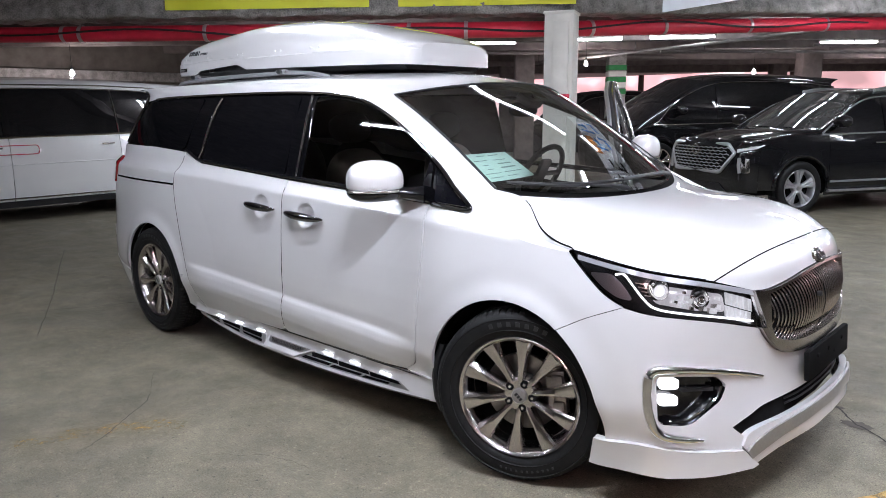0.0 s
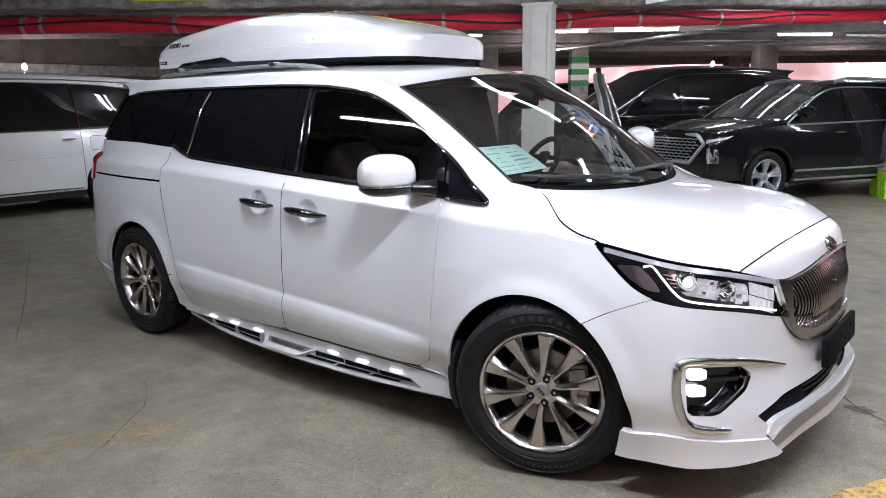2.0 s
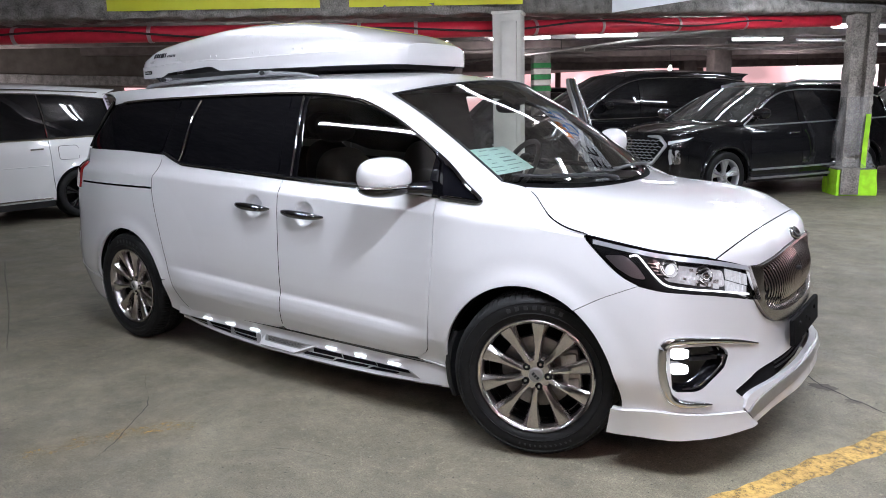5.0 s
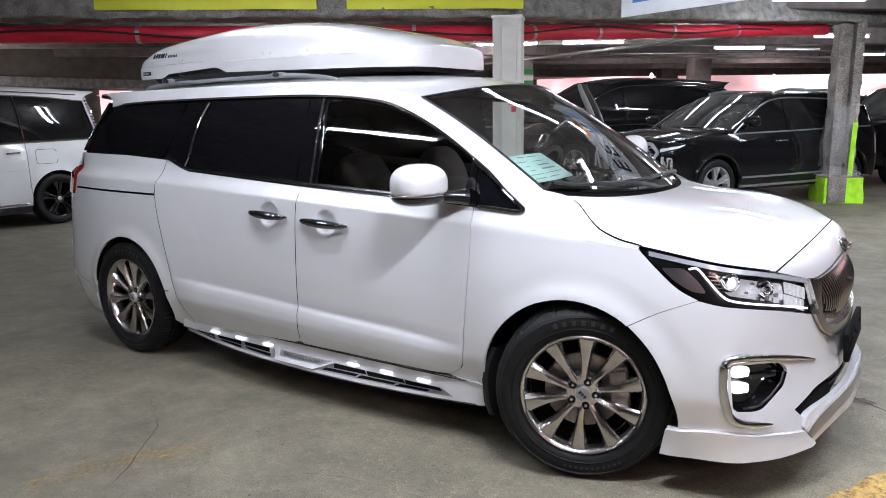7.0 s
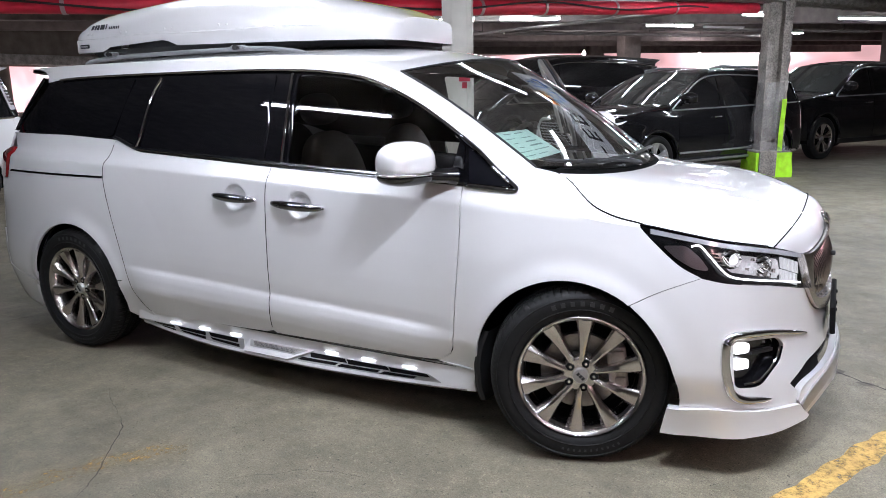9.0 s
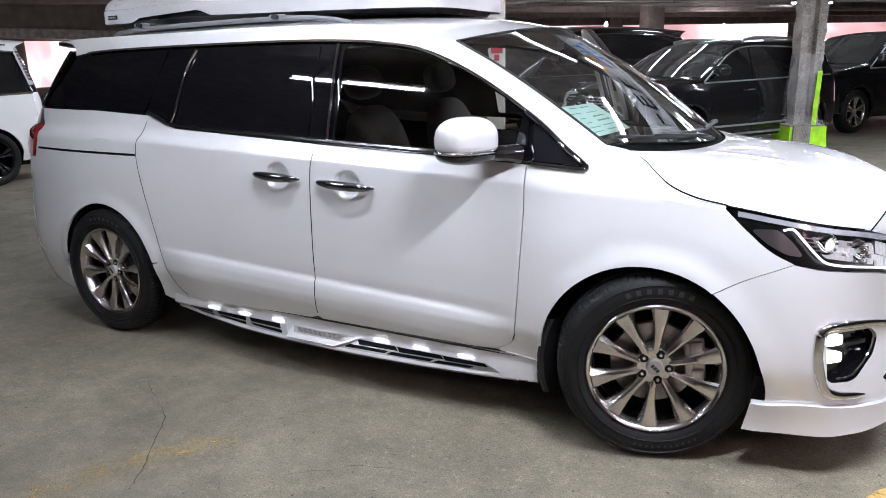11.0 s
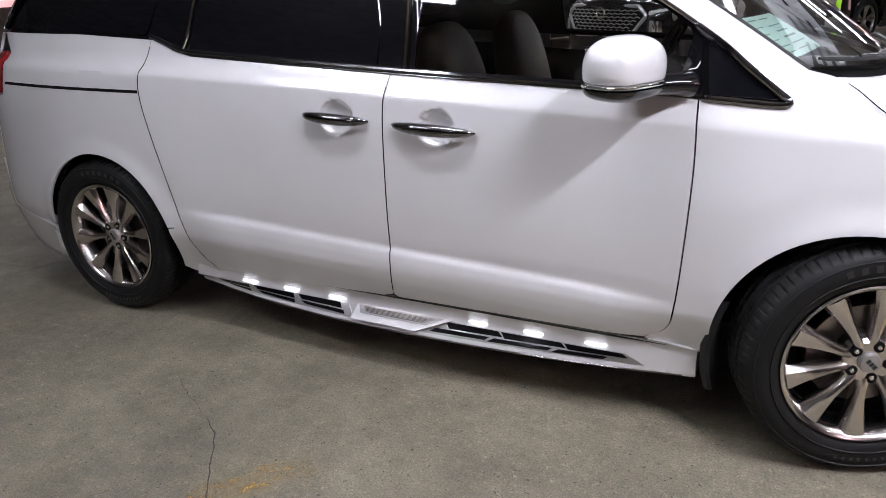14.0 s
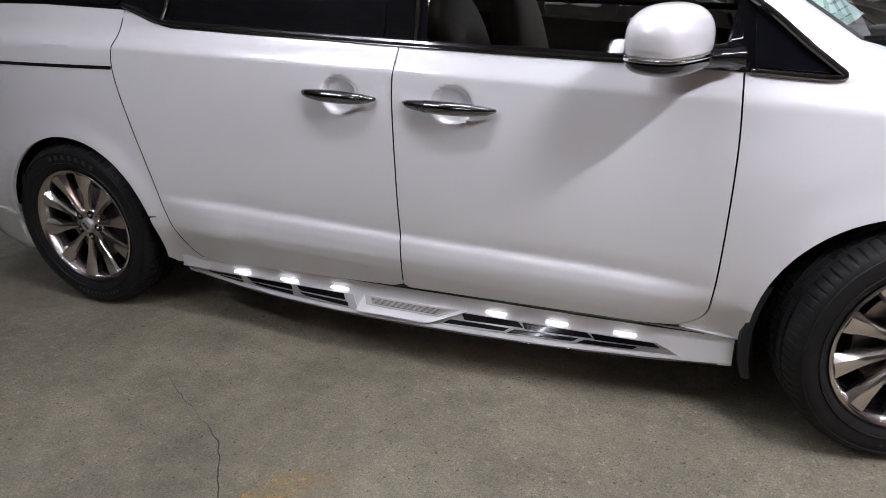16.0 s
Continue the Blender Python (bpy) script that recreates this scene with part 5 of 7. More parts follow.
    cal = merged(box(0.075, 0.05, 0.20, 0.014, pose(0.150, -0.028, 0.0)), box(0.05, 0.03, 0.06, 0.010, pose(0.155, -0.052, 0.055)), box(0.05, 0.03, 0.06, 0.010, pose(0.155, -0.052, -0.055)), box(0.03, 0.022, 0.16, 0.008, pose(0.125, -0.05, 0.0)))
    d["brake_caliper"] = make_mesh("brake_caliper", *cal, 35)
    back = revolve([(0.001, 0.03), (0.20, 0.03), (0.222, 0.0)], 48)
    d["back_plate"] = make_mesh("back_plate", back[0], [f[::-1] for f in back[1]], 40)
    mark = box(0.010, 0.002, 0.014, 0.0, None)
    d["cap_mark"] = make_mesh("cap_mark", *merged(moved(mark, pose(-0.013, -0.0925, 0.0)), moved(mark, pose(0.0, -0.0925, 0.0)), moved(mark, pose(0.013, -0.0925, 0.0))), 0)
    valve = rod([(0.2, -0.060, 0.0), (0.19, -0.085, 0.0)], 0.004, 8)
    d["valve"] = make_mesh("valve", *valve, 35)
    ribs = [(lambda v: (v[0], [f[::-1] for f in v[1]]))(revolve([(r - 0.002, -0.1165), (r, -0.1195), (r + 0.002, -0.1165)], 120)) for r in (0.285, 0.332)]
    d["sidewall_rib"] = make_mesh("sidewall_rib", *merged(*ribs), 30)
    d["sidewall_mark"] = make_mesh("sidewall_mark", *box(0.017, 0.0016, 0.019, 0.0), 0)
    d["small_mark"] = make_mesh("small_mark", *box(0.008, 0.0016, 0.010, 0.0), 0)
    return d


WM = wheel_meshes()


def add_wheel(m, turn, owner, rim_mat, caliper=True):
    """A complete wheel; m puts its middle, turn spins the spokes."""
    w = part("wheel", WM["wheel"], rim_mat, owner, "polished ten-spoke alloy wheel with black tyre")
    w.matrix_basis = m
    part("tyre", WM["tyre"], M["rubber"], w, "black rubber tyre")
    part("sidewall_rib", WM["sidewall_rib"], M["rubber"], w)
    for mk, n, a0, da in (("sidewall_mark", 7, -25, 7), ("small_mark", 11, 146, 4.2)):
        for k in range(n):
            part(mk, WM[mk], M["rubber_mark"], w).matrix_basis = pose(0, 0, 0, 0, turn + a0 + da * k, 0) @ pose(0, -0.1182, 0.309)
    for k in range(10):
        part("spoke", WM["spoke"], rim_mat, w).matrix_basis = pose(0, 0, 0, 0, turn + 36 * k, 0)
    part("hub", WM["hub"], rim_mat, w)
    part("hub_cap", WM["hub_cap"], M["silver_plastic"], w, "silver hub cap")
    part("cap_mark", WM["cap_mark"], M["black_ink"], w).matrix_basis = pose(0, 0, 0, 0, turn + 40, 0)
    for k in range(5):
        a = radians(turn + 18 + 72 * k)
        part("lug_nut", WM["lug_nut"], M["chrome"], w, "bright wheel nut").matrix_basis = pose(0.053 * math.sin(a), 0, 0.053 * math.cos(a))
        part("nut_recess_shade", WM["nut_recess_shade"], M["cavity"], w).matrix_basis = pose(0.053 * math.sin(a), 0, 0.053 * math.cos(a))
    part("valve", WM["valve"], M["black"], w).matrix_basis = pose(0, 0, 0, 0, turn + 54, 0)
    part("brake_disc", WM["brake_disc"], M["disc"], w, "bare steel brake disc")
    part("disc_bell", WM["disc_bell"], M["dark_metal"], w)
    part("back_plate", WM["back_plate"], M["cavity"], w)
    if caliper:
        part("brake_caliper", WM["brake_caliper"], M["disc"], w, "grey cast brake caliper").matrix_basis = pose(0, 0, 0, 0, -6, 0)
    return w


STEER = 19.4
n_f = Vector((math.sin(radians(STEER)), -math.cos(radians(STEER)), 0))
c_f = Vector((1.573, -0.973, 0.360)) - n_f * 0.106
add_wheel(pose(c_f.x, c_f.y, 0.3635, 0, 0, STEER), 4, van, M["rim"])
add_wheel(pose(-1.53, -0.858, 0.3635), 9, van, M["rim"], False)
add_wheel(pose(1.50, 0.858, 0.3635, 0, 0, 180 + STEER), 0, van, M["rim"])
add_wheel(pose(-1.53, 0.858, 0.3635, 0, 0, 180), 0, van, M["rim"], False)

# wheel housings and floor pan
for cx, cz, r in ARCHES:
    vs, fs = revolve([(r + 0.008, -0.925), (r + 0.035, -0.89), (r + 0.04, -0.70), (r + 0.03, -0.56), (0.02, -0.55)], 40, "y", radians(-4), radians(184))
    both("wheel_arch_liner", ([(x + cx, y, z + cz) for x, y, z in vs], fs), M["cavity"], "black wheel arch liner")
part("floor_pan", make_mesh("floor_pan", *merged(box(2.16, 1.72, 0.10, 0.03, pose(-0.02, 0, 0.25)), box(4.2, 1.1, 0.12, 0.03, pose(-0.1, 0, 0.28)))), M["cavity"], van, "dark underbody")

# mud flaps behind the front wheels and by the rear ones
flap_rows = []
for z, x0, y0 in ((0.175, 1.135, -0.955), (0.24, 1.122, -0.972), (0.34, 1.118, -0.982), (0.43, 1.135, -0.985), (0.50, 1.160, -0.975)):
    flap_rows.append([(x0 - 0.022, y0 + 0.03, z), (x0 - 0.014, y0 + 0.004, z), (x0, y0, z), (x0 + 0.012, y0 + 0.006, z), (x0 + 0.018, y0 + 0.05, z), (x0 + 0.020, -0.76, z)])
both("mud_flap", sheet(np.array(flap_rows)), M["black"], "black rubber mud flap")
both("rear_bracket", box(0.028, 0.03, 0.11, 0.008, pose(-1.935, -0.925, 0.29, 0, -14, 0)), M["paint"], "white bracket behind the rear wheel")

# ---- front end ----
head = np.vstack([HEAD_TOP, [(2.585, 0.70)], HEAD_BOT[::-1][1:], HEAD_LOW[::-1][1:-1]])[::-1]
lamp = {}
for sgn in (1, -1):
    mir = (lambda vf: vf) if sgn == 1 else flipped
    hl = part("headlight", make_mesh("headlight", *mir(panel(head, S, 0.03, lift=-0.035, depth=0))), M["lamp_house"], van, "lit projector headlight in a black housing")
    part("lens_cover", make_mesh("lens_cover", *mir(panel(head, S, 0.03, lift=-0.001, depth=0.012))), M["lens"], hl, "clear lens cover")
    top_strip = np.vstack([HEAD_TOP[2:] + np.array([0.02, -0.005]), (HEAD_TOP[2:] + np.array([0.02, -0.023]))[::-1]])[::-1]
    part("top_strip", make_mesh("top_strip", *mir(panel(top_strip, S, 0.03, lift=0.003, depth=0.006))), M["bright_strip"], hl, "bright silver strip")
    drl = catmull([(1.985, 0.918), (2.022, 0.921), (2.050, 0.885), (2.085, 0.840), (2.130, 0.808), (2.24, 0.785), (2.38, 0.760), (2.545, 0.727)], 6)
    P = S(drl[:, 0], drl[:, 1]) + outward(drl[:, 0], drl[:, 1]) * -0.010
    part("daytime_strip", make_mesh("daytime_strip", *mir(rod([Vector(p) for p in P], 0.0042, 8))), M["led_soft"], hl, "white light guide")
    amb = rounded([(1.865, 0.918), (1.965, 0.922), (2.010, 0.885), (2.045, 0.832), (1.985, 0.838), (1.92, 0.872)], 0.02)
    part("side_reflector", make_mesh("side_reflector", *mir(panel(amb, S, 0.03, lift=-0.014, depth=0.012))), M["amber"], hl, "pale lilac side reflector")
    for u0, z0, r0, mt in ((2.150, 0.866, 0.028, "projector_glow"), (2.315, 0.826, 0.027, "chrome")):
        c = S(np.array(u0), np.array(z0)) + outward(np.array(u0), np.array(z0)) * -0.028
        ang = math.degrees(math.atan2(outward(np.array(u0), np.array(z0))[1], outward(np.array(u0), np.array(z0))[0]))
        ring = revolve([(r0 * 0.80, 0.014), (r0 * 1.0, 0.020), (r0 * 1.25, 0.012), (r0 * 1.5, -0.01)], 28, "x")
        ball = revolve([(0.0005, 0.026), (r0 * 0.4, 0.023), (r0 * 0.7, 0.013), (r0 * 0.85, 0.0)], 24, "x")
        mm = pose(*c, 0, 0, ang)
        fix = lambda vf: (vf[0], [f[::-1] for f in vf[1]])
        part("projector_ring", make_mesh("projector_ring", *mir(moved(ring, mm))), M["chrome"], hl, "chrome projector ring")
        part("projector", make_mesh("projector", *mir(moved(ball, mm))), M[mt], hl, "projector lens")
    inn = rounded([(2.09, 0.905), (2.30, 0.868), (2.42, 0.842), (2.43, 0.772), (2.30, 0.790), (2.13, 0.826)], 0.02)
    part("reflector_bowl", make_mesh("reflector_bowl", *mir(panel(inn, S, 0.03, lift=-0.030, depth=0))), M["lit_reflector"], hl, "bright reflector bowl")
    for k in range(9):
        for j in range(2):
            u0, z0 = 2.428 + 0.0135 * k, 0.848 - 0.050 * j - 0.0045 * k
            q = np.array([(u0, z0), (u0 + 0.0115, z0 - 0.004), (u0 + 0.0115, z0 - 0.050), (u0, z0 - 0.046)])[::-1]
            part("reflector_facet", make_mesh("reflector_facet", *mir(panel(q, S, 0.03, lift=-0.018 - 0.004 * ((k + j) % 2), depth=0.008))), M["lamp_block"], hl)
    # random chips, most with a little glow, added as glints inside the lamp
    rnd = random.Random(5)
    for k in range(22):
        u0, z0, w = 2.20 + 0.20 * rnd.random(), 0.0, 0.007 + 0.011 * rnd.random()
        z0 = float(np.interp(u0, [2.20, 2.40], [0.850, 0.812])) + 0.055 * (rnd.random() - 0.5)
        q = np.array([(u0, z0), (u0 + w, z0 - 0.3 * w), (u0 + 0.8 * w, z0 - 1.3 * w), (u0 - 0.3 * w, z0 - w)])[::-1]
        part("glint_facet", make_mesh("glint_facet", *mir(panel(q, S, 0.03, lift=-0.022 + 0.014 * rnd.random(), depth=0.010))), M[("lamp_block", "satin", "lamp_block")[k % 3]], hl)
    for k in range(4):
        z0 = 0.900 - 0.014 * k
        q = np.array([(2.060 + 0.010 * k, z0), (2.122 + 0.004 * k, z0 - 0.006), (2.122 + 0.004 * k, z0 - 0.010), (2.060 + 0.010 * k, z0 - 0.004)])[::-1]
        part("lamp_fin", make_mesh("lamp_fin", *mir(panel(q, S, 0.03, lift=-0.020, depth=0.008))), M["silver_plastic"], hl)
    lamp[sgn] = hl

# grille: surround, dark backing and single bars
gr_out = np.vstack([GRILLE_TOP, GRILLE_OUT[::-1], [(2.585, 0.70)]])[::-1]
surround_half = panel(np.vstack([GRILLE_TOP + np.array([0, -0.004]), [(U_NOSE, 0.871)], catmull([(2.612, 0.826), (2.74, 0.846), (2.90, 0.864), (U_NOSE, 0.871)], 6)[::-1][1:], [(2.618, 0.70)], catmull([(U_NOSE, 0.612), (2.86, 0.616), (2.74, 0.628), (2.652, 0.655), (2.618, 0.70)], 6)[::-1][1:], GRILLE_OUT[::-1] + np.array([0, 0.004]), [(2.592, 0.70)]])[::-1], S, 0.03, lift=0.016, depth=0.03)
grille = part("grille", make_mesh("grille", *merged(surround_half, flipped(surround_half))), M["satin"], van, "satin chrome radiator grille with vertical bars")
# plain near-black sheet puts the depth behind the bars into its colour
back_half = panel(gr_out, S, 0.04, lift=-0.035, depth=0)
part("grille_backing", make_mesh("grille_backing", *merged(back_half, flipped(back_half))), M["cavity"], grille, "near-black backing sheet")
bars_u = np.arange(U_NOSE, 2.625, -0.0235)
for k, ub in enumerate(bars_u):
    lo_z = float(np.interp(ub, [2.618, 2.652, 2.74, 2.86, U_NOSE], [0.70, 0.655, 0.628, 0.616, 0.612]))
    zs = np.linspace(lo_z - 0.004, float(np.interp(ub, [2.612, 2.74, 2.90, U_NOSE], [0.826, 0.846, 0.864, 0.871])), 12)
    t = np.linspace(0, 1, 12)
    off = -0.018 + 0.030 * np.sin(math.pi * np.clip(t * 1.12, 0, 1)) - 0.012 * (t > 0.88)
    us = ub + 0.006 * np.sin(t * math.pi * 1.3)
    P = S(us, zs) + outward(us, zs) * off[:, None]
    for sgn in ((1,) if k == 0 else (1, -1)):
        pts = [Vector((p[0], p[1] * sgn, p[2])) for p in P]
        part("grille_bar", make_mesh("grille_bar", *rod(pts, 0.0042, 8, squash=1.0)), M["satin"], grille)
camera_eye = S(np.array(2.98), np.array(0.77)) + outward(np.array(2.98), np.array(0.77)) * 0.02
part("parking_camera", make_mesh("parking_camera", *box(0.02, 0.02, 0.02, 0.005, pose(*camera_eye))), M["black"], grille)

# badge on the nose
bd = revolve([(0.001, 0.010), (0.050, 0.009), (0.060, 0.004), (0.062, -0.006)], 36, "z")
badge = part("badge", make_mesh("badge", *moved(([(x * 0.56, y, z) for x, y, z in bd[0]], bd[1]), pose(2.368, 0, 0.908, 0, 52, 0))), M["chrome"], van, "oval chrome badge")
bi = revolve([(0.001, 0.0115), (0.044, 0.0105), (0.046, 0.006)], 30, "z")
part("badge_field", make_mesh("badge_field", *moved(([(x * 0.5, y, z) for x, y, z in bi[0]], bi[1]), pose(2.368, 0, 0.908, 0, 52, 0))), M["black"], badge)
for yy in (-0.022, 0.0, 0.022):
    part("badge_mark", make_mesh("badge_mark", *box(0.028, 0.008, 0.004, 0.001, pose(2.368, 0, 0.908, 0, 52, 0) @ pose(0, yy, 0.013))), M["chrome"], badge)

# number plate holder, blank
plate = part("plate_holder", make_mesh("plate_holder", *box(0.022, 0.53, 0.118, 0.006, pose(2.435, 0, 0.512, 0, -4, 0))), M["cavity"], van, "black number plate holder without a plate")
for yy, zz in ((-0.16, 0.535), (0.16, 0.535), (-0.02, 0.53), (0.06, 0.50)):
    part("screw", make_mesh("screw", *moved(revolve([(0.001, 0.003), (0.008, 0.002), (0.009, -0.004)], 10, "x"), pose(2.4475, yy, zz))), M["cavity"], plate)

# lower intake
ink = np.vstack([INTAKE_Z + np.array([0, 0.012]), [(U_NOSE, 0.345), (2.80, 0.342), (2.60, 0.328), (2.40, 0.30), (2.385, 0.34)]])[::-1]
ih = panel(ink, S, 0.04, lift=-0.05, depth=0)
intake = part("lower_intake", make_mesh("lower_intake", *merged(ih, flipped(ih))), M["cavity"], van, "black lower air intake")
for k in range(3):
    zz = 0.372 + 0.018 * k
    us = np.linspace(2.62, U_NOSE, 14)
    P = S(us, us * 0 + zz) + outward(us, us * 0 + zz) * -0.030
    pts = [Vector(p) for p in P] + [Vector((p[0], -p[1], p[2])) for p in P[::-1]]
    part("intake_slat", make_mesh("intake_slat", *rod(pts, 0.004, 6)), M["black"], intake)
blank = np.vstack([catmull([(2.415, 0.352), (2.50, 0.383), (2.60, 0.408), (2.72, 0.416)], 5), [(2.70, 0.345), (2.60, 0.335), (2.45, 0.315)]])[::-1]
for f in ((lambda vf: vf), flipped):
    part("intake_blank", make_mesh("intake_blank", *f(panel(blank, S, 0.03, lift=-0.018, depth=0.01))), M["cavity"], intake, "grained black blanking panel")

# fog lamp corners
C_LINE = catmull([(2.590, 0.514), (2.46, 0.546), (2.306, 0.576), (2.17, 0.592), (2.115, 0.580), (2.102, 0.52), (2.100, 0.44), (2.100, 0.375), (2.128, 0.344), (2.20, 0.331), (2.262, 0.322)], 6)
C_RAD = list(np.interp(np.linspace(0, 1, len(C_LINE)), [0, 0.08, 0.25, 0.42, 0.55, 0.8, 0.93, 1], [0.004, 0.010, 0.015, 0.018, 0.018, 0.018, 0.012, 0.004]))
for f in ((lambda vf: vf), flipped):
    fog = part("fog_light", make_mesh("fog_light", *f(panel(FOG_IN * 1.0, S, 0.02, lift=-0.045, depth=0))), M["gloss_black"], van, "lit twin-cell fog lamp in a black pocket")
    wall_pts = S(FOG_IN[:, 0], FOG_IN[:, 1])
    wo = outward(FOG_IN[:, 0], FOG_IN[:, 1])
    rim_rows = np.array([np.vstack([wall_pts, wall_pts[:1]]) - np.vstack([wo, wo[:1]]) * dd for dd in (0.0, 0.046)])
    part("pocket_wall", make_mesh("pocket_wall", *f(sheet(rim_rows))), M["gloss_black"], fog)
    part("chrome_surround", make_mesh("chrome_surround", *f(rod([Vector(q) for q in S(C_LINE[:, 0], C_LINE[:, 1]) + outward(C_LINE[:, 0], C_LINE[:, 1]) * 0.002], C_RAD, 12))), M["chrome"], fog, "chrome bracket round the fog lamp")
    for (u0, u1, z0, z1) in ((2.150, 0.0, 0.514, 0.556), (2.142, 0.0, 0.455, 0.495)):
        q = rounded([(u0, z0), (u0 + 0.074, z0 - 0.002), (u0 + 0.078, z1 - 0.008), (u0 + 0.004, z1)], 0.014)
        part("fog_cell", make_mesh("fog_cell", *f(panel(q, S, 0.02, lift=-0.016, depth=0.02))), M["led"], fog, "glowing white lamp cell")
    edge = S(np.array([2.40, 2.378, 2.31, 2.24, 2.205, 2.16]), np.array([0.50, 0.462, 0.425, 0.398, 0.394, 0.396]))
    eo = outward(np.array([2.40, 2.378, 2.31, 2.24, 2.205, 2.16]), np.full(6, 0.45))
    part("pocket_trim", make_mesh("pocket_trim", *f(rod([Vector(p) for p in edge - eo * 0.008], 0.006, 8))), M["chrome"], fog)
    fin = np.array([(2.24, 0.512), (2.375, 0.500), (2.37, 0.487), (2.24, 0.498)])[::-1]
    part("pocket_fin", make_mesh("pocket_fin", *f(panel(fin, S, 0.03, lift=-0.02, depth=0.02))), M["black"], fog)

# ---- side details ----
def handle(u0, z0, u1, z1, key_right):
    us = np.linspace(u0, u1, 15)
    zs = np.linspace(z0, z1, 15)
    t = np.linspace(0, 1, 15)
    lift = 0.006 + 0.030 * np.sin(math.pi * t) ** 0.45
    P = S(us, zs)
    P[:, 1] = np.linspace(S(np.array(u0), np.array(z0))[1], S(np.array(u1), np.array(z1))[1], 15) - lift
    made = []
    rad = list(0.004 + 0.0150 * np.sin(math.pi * t) ** 0.5)
    for f in ((lambda vf: vf), flipped):
        h = part("door_handle", make_mesh("door_handle", *f(rod([Vector(p) for p in P], rad, 14, squash=1.15))), M["dark_chrome"], van, "chrome door handle")
        made.append(h)
        k = 11 if key_right else 3
        c = Vector(P[k]) + Vector((0, -rad[k] * 0.9, 0))
        part("handle_button", make_mesh("handle_button", *f(box(0.016, 0.008, 0.010, 0.004, pose(*c)))), M["black"], h)
        k = 12 if key_right else 4
        ring = rod([Vector(P[k]) - Vector((0.0015, 0, 0)), Vector(P[k]) + Vector((0.0015, 0, 0))], rad[k] + 0.0008, 14, squash=1.15)
        part("handle_joint", make_mesh("handle_joint", *f(ring)), M["black"], h)
    return made


handle(-0.365, 0.991, -0.085, 0.978, True)
handles_front = handle(0.012, 0.973, 0.328, 0.961, False)

# the front door on the far side stands open
hinge = pose(1.02, 0.965, 0, 0, 0, -66) @ pose(-1.02, -0.965, 0)
open_door = doors_front[1]
for ob in (open_door, windows_front[1], handles_front[1]):
    ob.matrix_basis = hinge @ ob.matrix_basis
FRAME = catmull([(1.0, 1.11), (0.985, 1.285), (0.90, 1.36), (0.70, 1.47), (0.47, 1.575), (0.25, 1.640), (0.06, 1.680), (-0.004, 1.650), (-0.012, 1.40), (-0.018, 1.14)], 8)
part("door_lining", make_mesh("door_lining", *flipped(panel(fdoor, S, 0.05, lift=-0.055, depth=0.02))), M["interior"], open_door, "dark inner door lining")
part("door_frame", make_mesh("door_frame", *flipped(rod(on_side(FRAME, 0.0), 0.015, 8))), M["satin"], open_door, "bright window frame of the open door")
part("door_frame", make_mesh("door_frame", *flipped(rod(on_side(FRAME, -0.045), 0.017, 8))), M["silver_plastic"], open_door, "grey inner window frame")
part("door_seal", make_mesh("door_seal", *flipped(rod(on_side(FRAME, -0.024), 0.016, 8))), M["black"], open_door, "black rubber door seal")


def blob(c, half, n=(2.6, 2.6, 2.6), z_cut=None, nu=28, nv=20):
    """A rounded block: a superellipsoid about c."""
    rows = []
    for v in np.linspace(-math.pi / 2, math.pi / 2, nv):
        row = []
        for u in np.linspace(-math.pi, math.pi, nu):
            f = lambda w, e: math.copysign(abs(w) ** (2 / e), w)
            x, y, z = f(math.cos(v), n[2]) * f(math.cos(u), n[0]), f(math.cos(v), n[2]) * f(math.sin(u), n[1]), f(math.sin(v), n[2])
            z = z * half[2]
            if z_cut:
                z = min(max(z, z_cut[0]), z_cut[1])
            row.append((c[0] + x * half[0], c[1] + y * half[1], c[2] + z))
        rows.append(row)
    return sheet(np.array(rows))


for f in ((lambda vf: vf), flipped):
    turn = pose(0.832, -1.045, 0, 0, 0, -24) if f is not flipped else pose(1.03, -1.05, 0.05, 0, 0, -24)
    mirror = part("wing_mirror", make_mesh("wing_mirror", *f(moved(blob((0, 0, 1.196), (0.092, 0.126, 0.090), (2.7, 2.9, 2.5), (-0.034, 1)), turn)), 40), M["paint"], van, "white door mirror with clear indicator strip")
    part("indicator", make_mesh("indicator", *f(moved(blob((0, 0, 1.154), (0.094, 0.129, 0.009), (2.7, 2.9, 4)), turn)), 40), M["chrome"], mirror, "clear indicator strip")
    part("mirror_base", make_mesh("mirror_base", *f(moved(blob((0, 0, 1.150), (0.091, 0.125, 0.046), (2.7, 2.9, 2.6), (-1, -0.006)), turn)), 40), M["gloss_black"], mirror, "gloss black underside")
    part("mirror_arm", make_mesh("mirror_arm", *f(rod([(0.90 if f is not flipped else 1.03, -0.99, 1.143 if f is not flipped else 1.185), (0.955 if f is not flipped else 1.02, -0.925, 1.138), (0.985, -0.895, 1.135)], [0.038, 0.042, 0.052], 14, squash=0.75))), M["gloss_black"], mirror)
    part("mirror_sail", make_mesh("mirror_sail", *f(panel(rounded([(0.955, 1.112), (1.02, 1.106), (1.012, 1.26), (0.985, 1.275)], 0.01), S, 0.04, lift=-0.002, depth=0.01))), M["dark_glass"], mirror)
    part("mirror_glass", make_mesh("mirror_glass", *f(moved(box(0.010, 0.15, 0.09, 0.004, pose(-0.080, 0, 1.205)), turn))), M["chrome"], mirror, "mirror glass")

# running boards with lit slots
def board_y(x):
    """Outer edge of the board."""
    return -0.985 + np.where(x < 0, 0.068, 0.042) * np.abs(x) ** 2.2


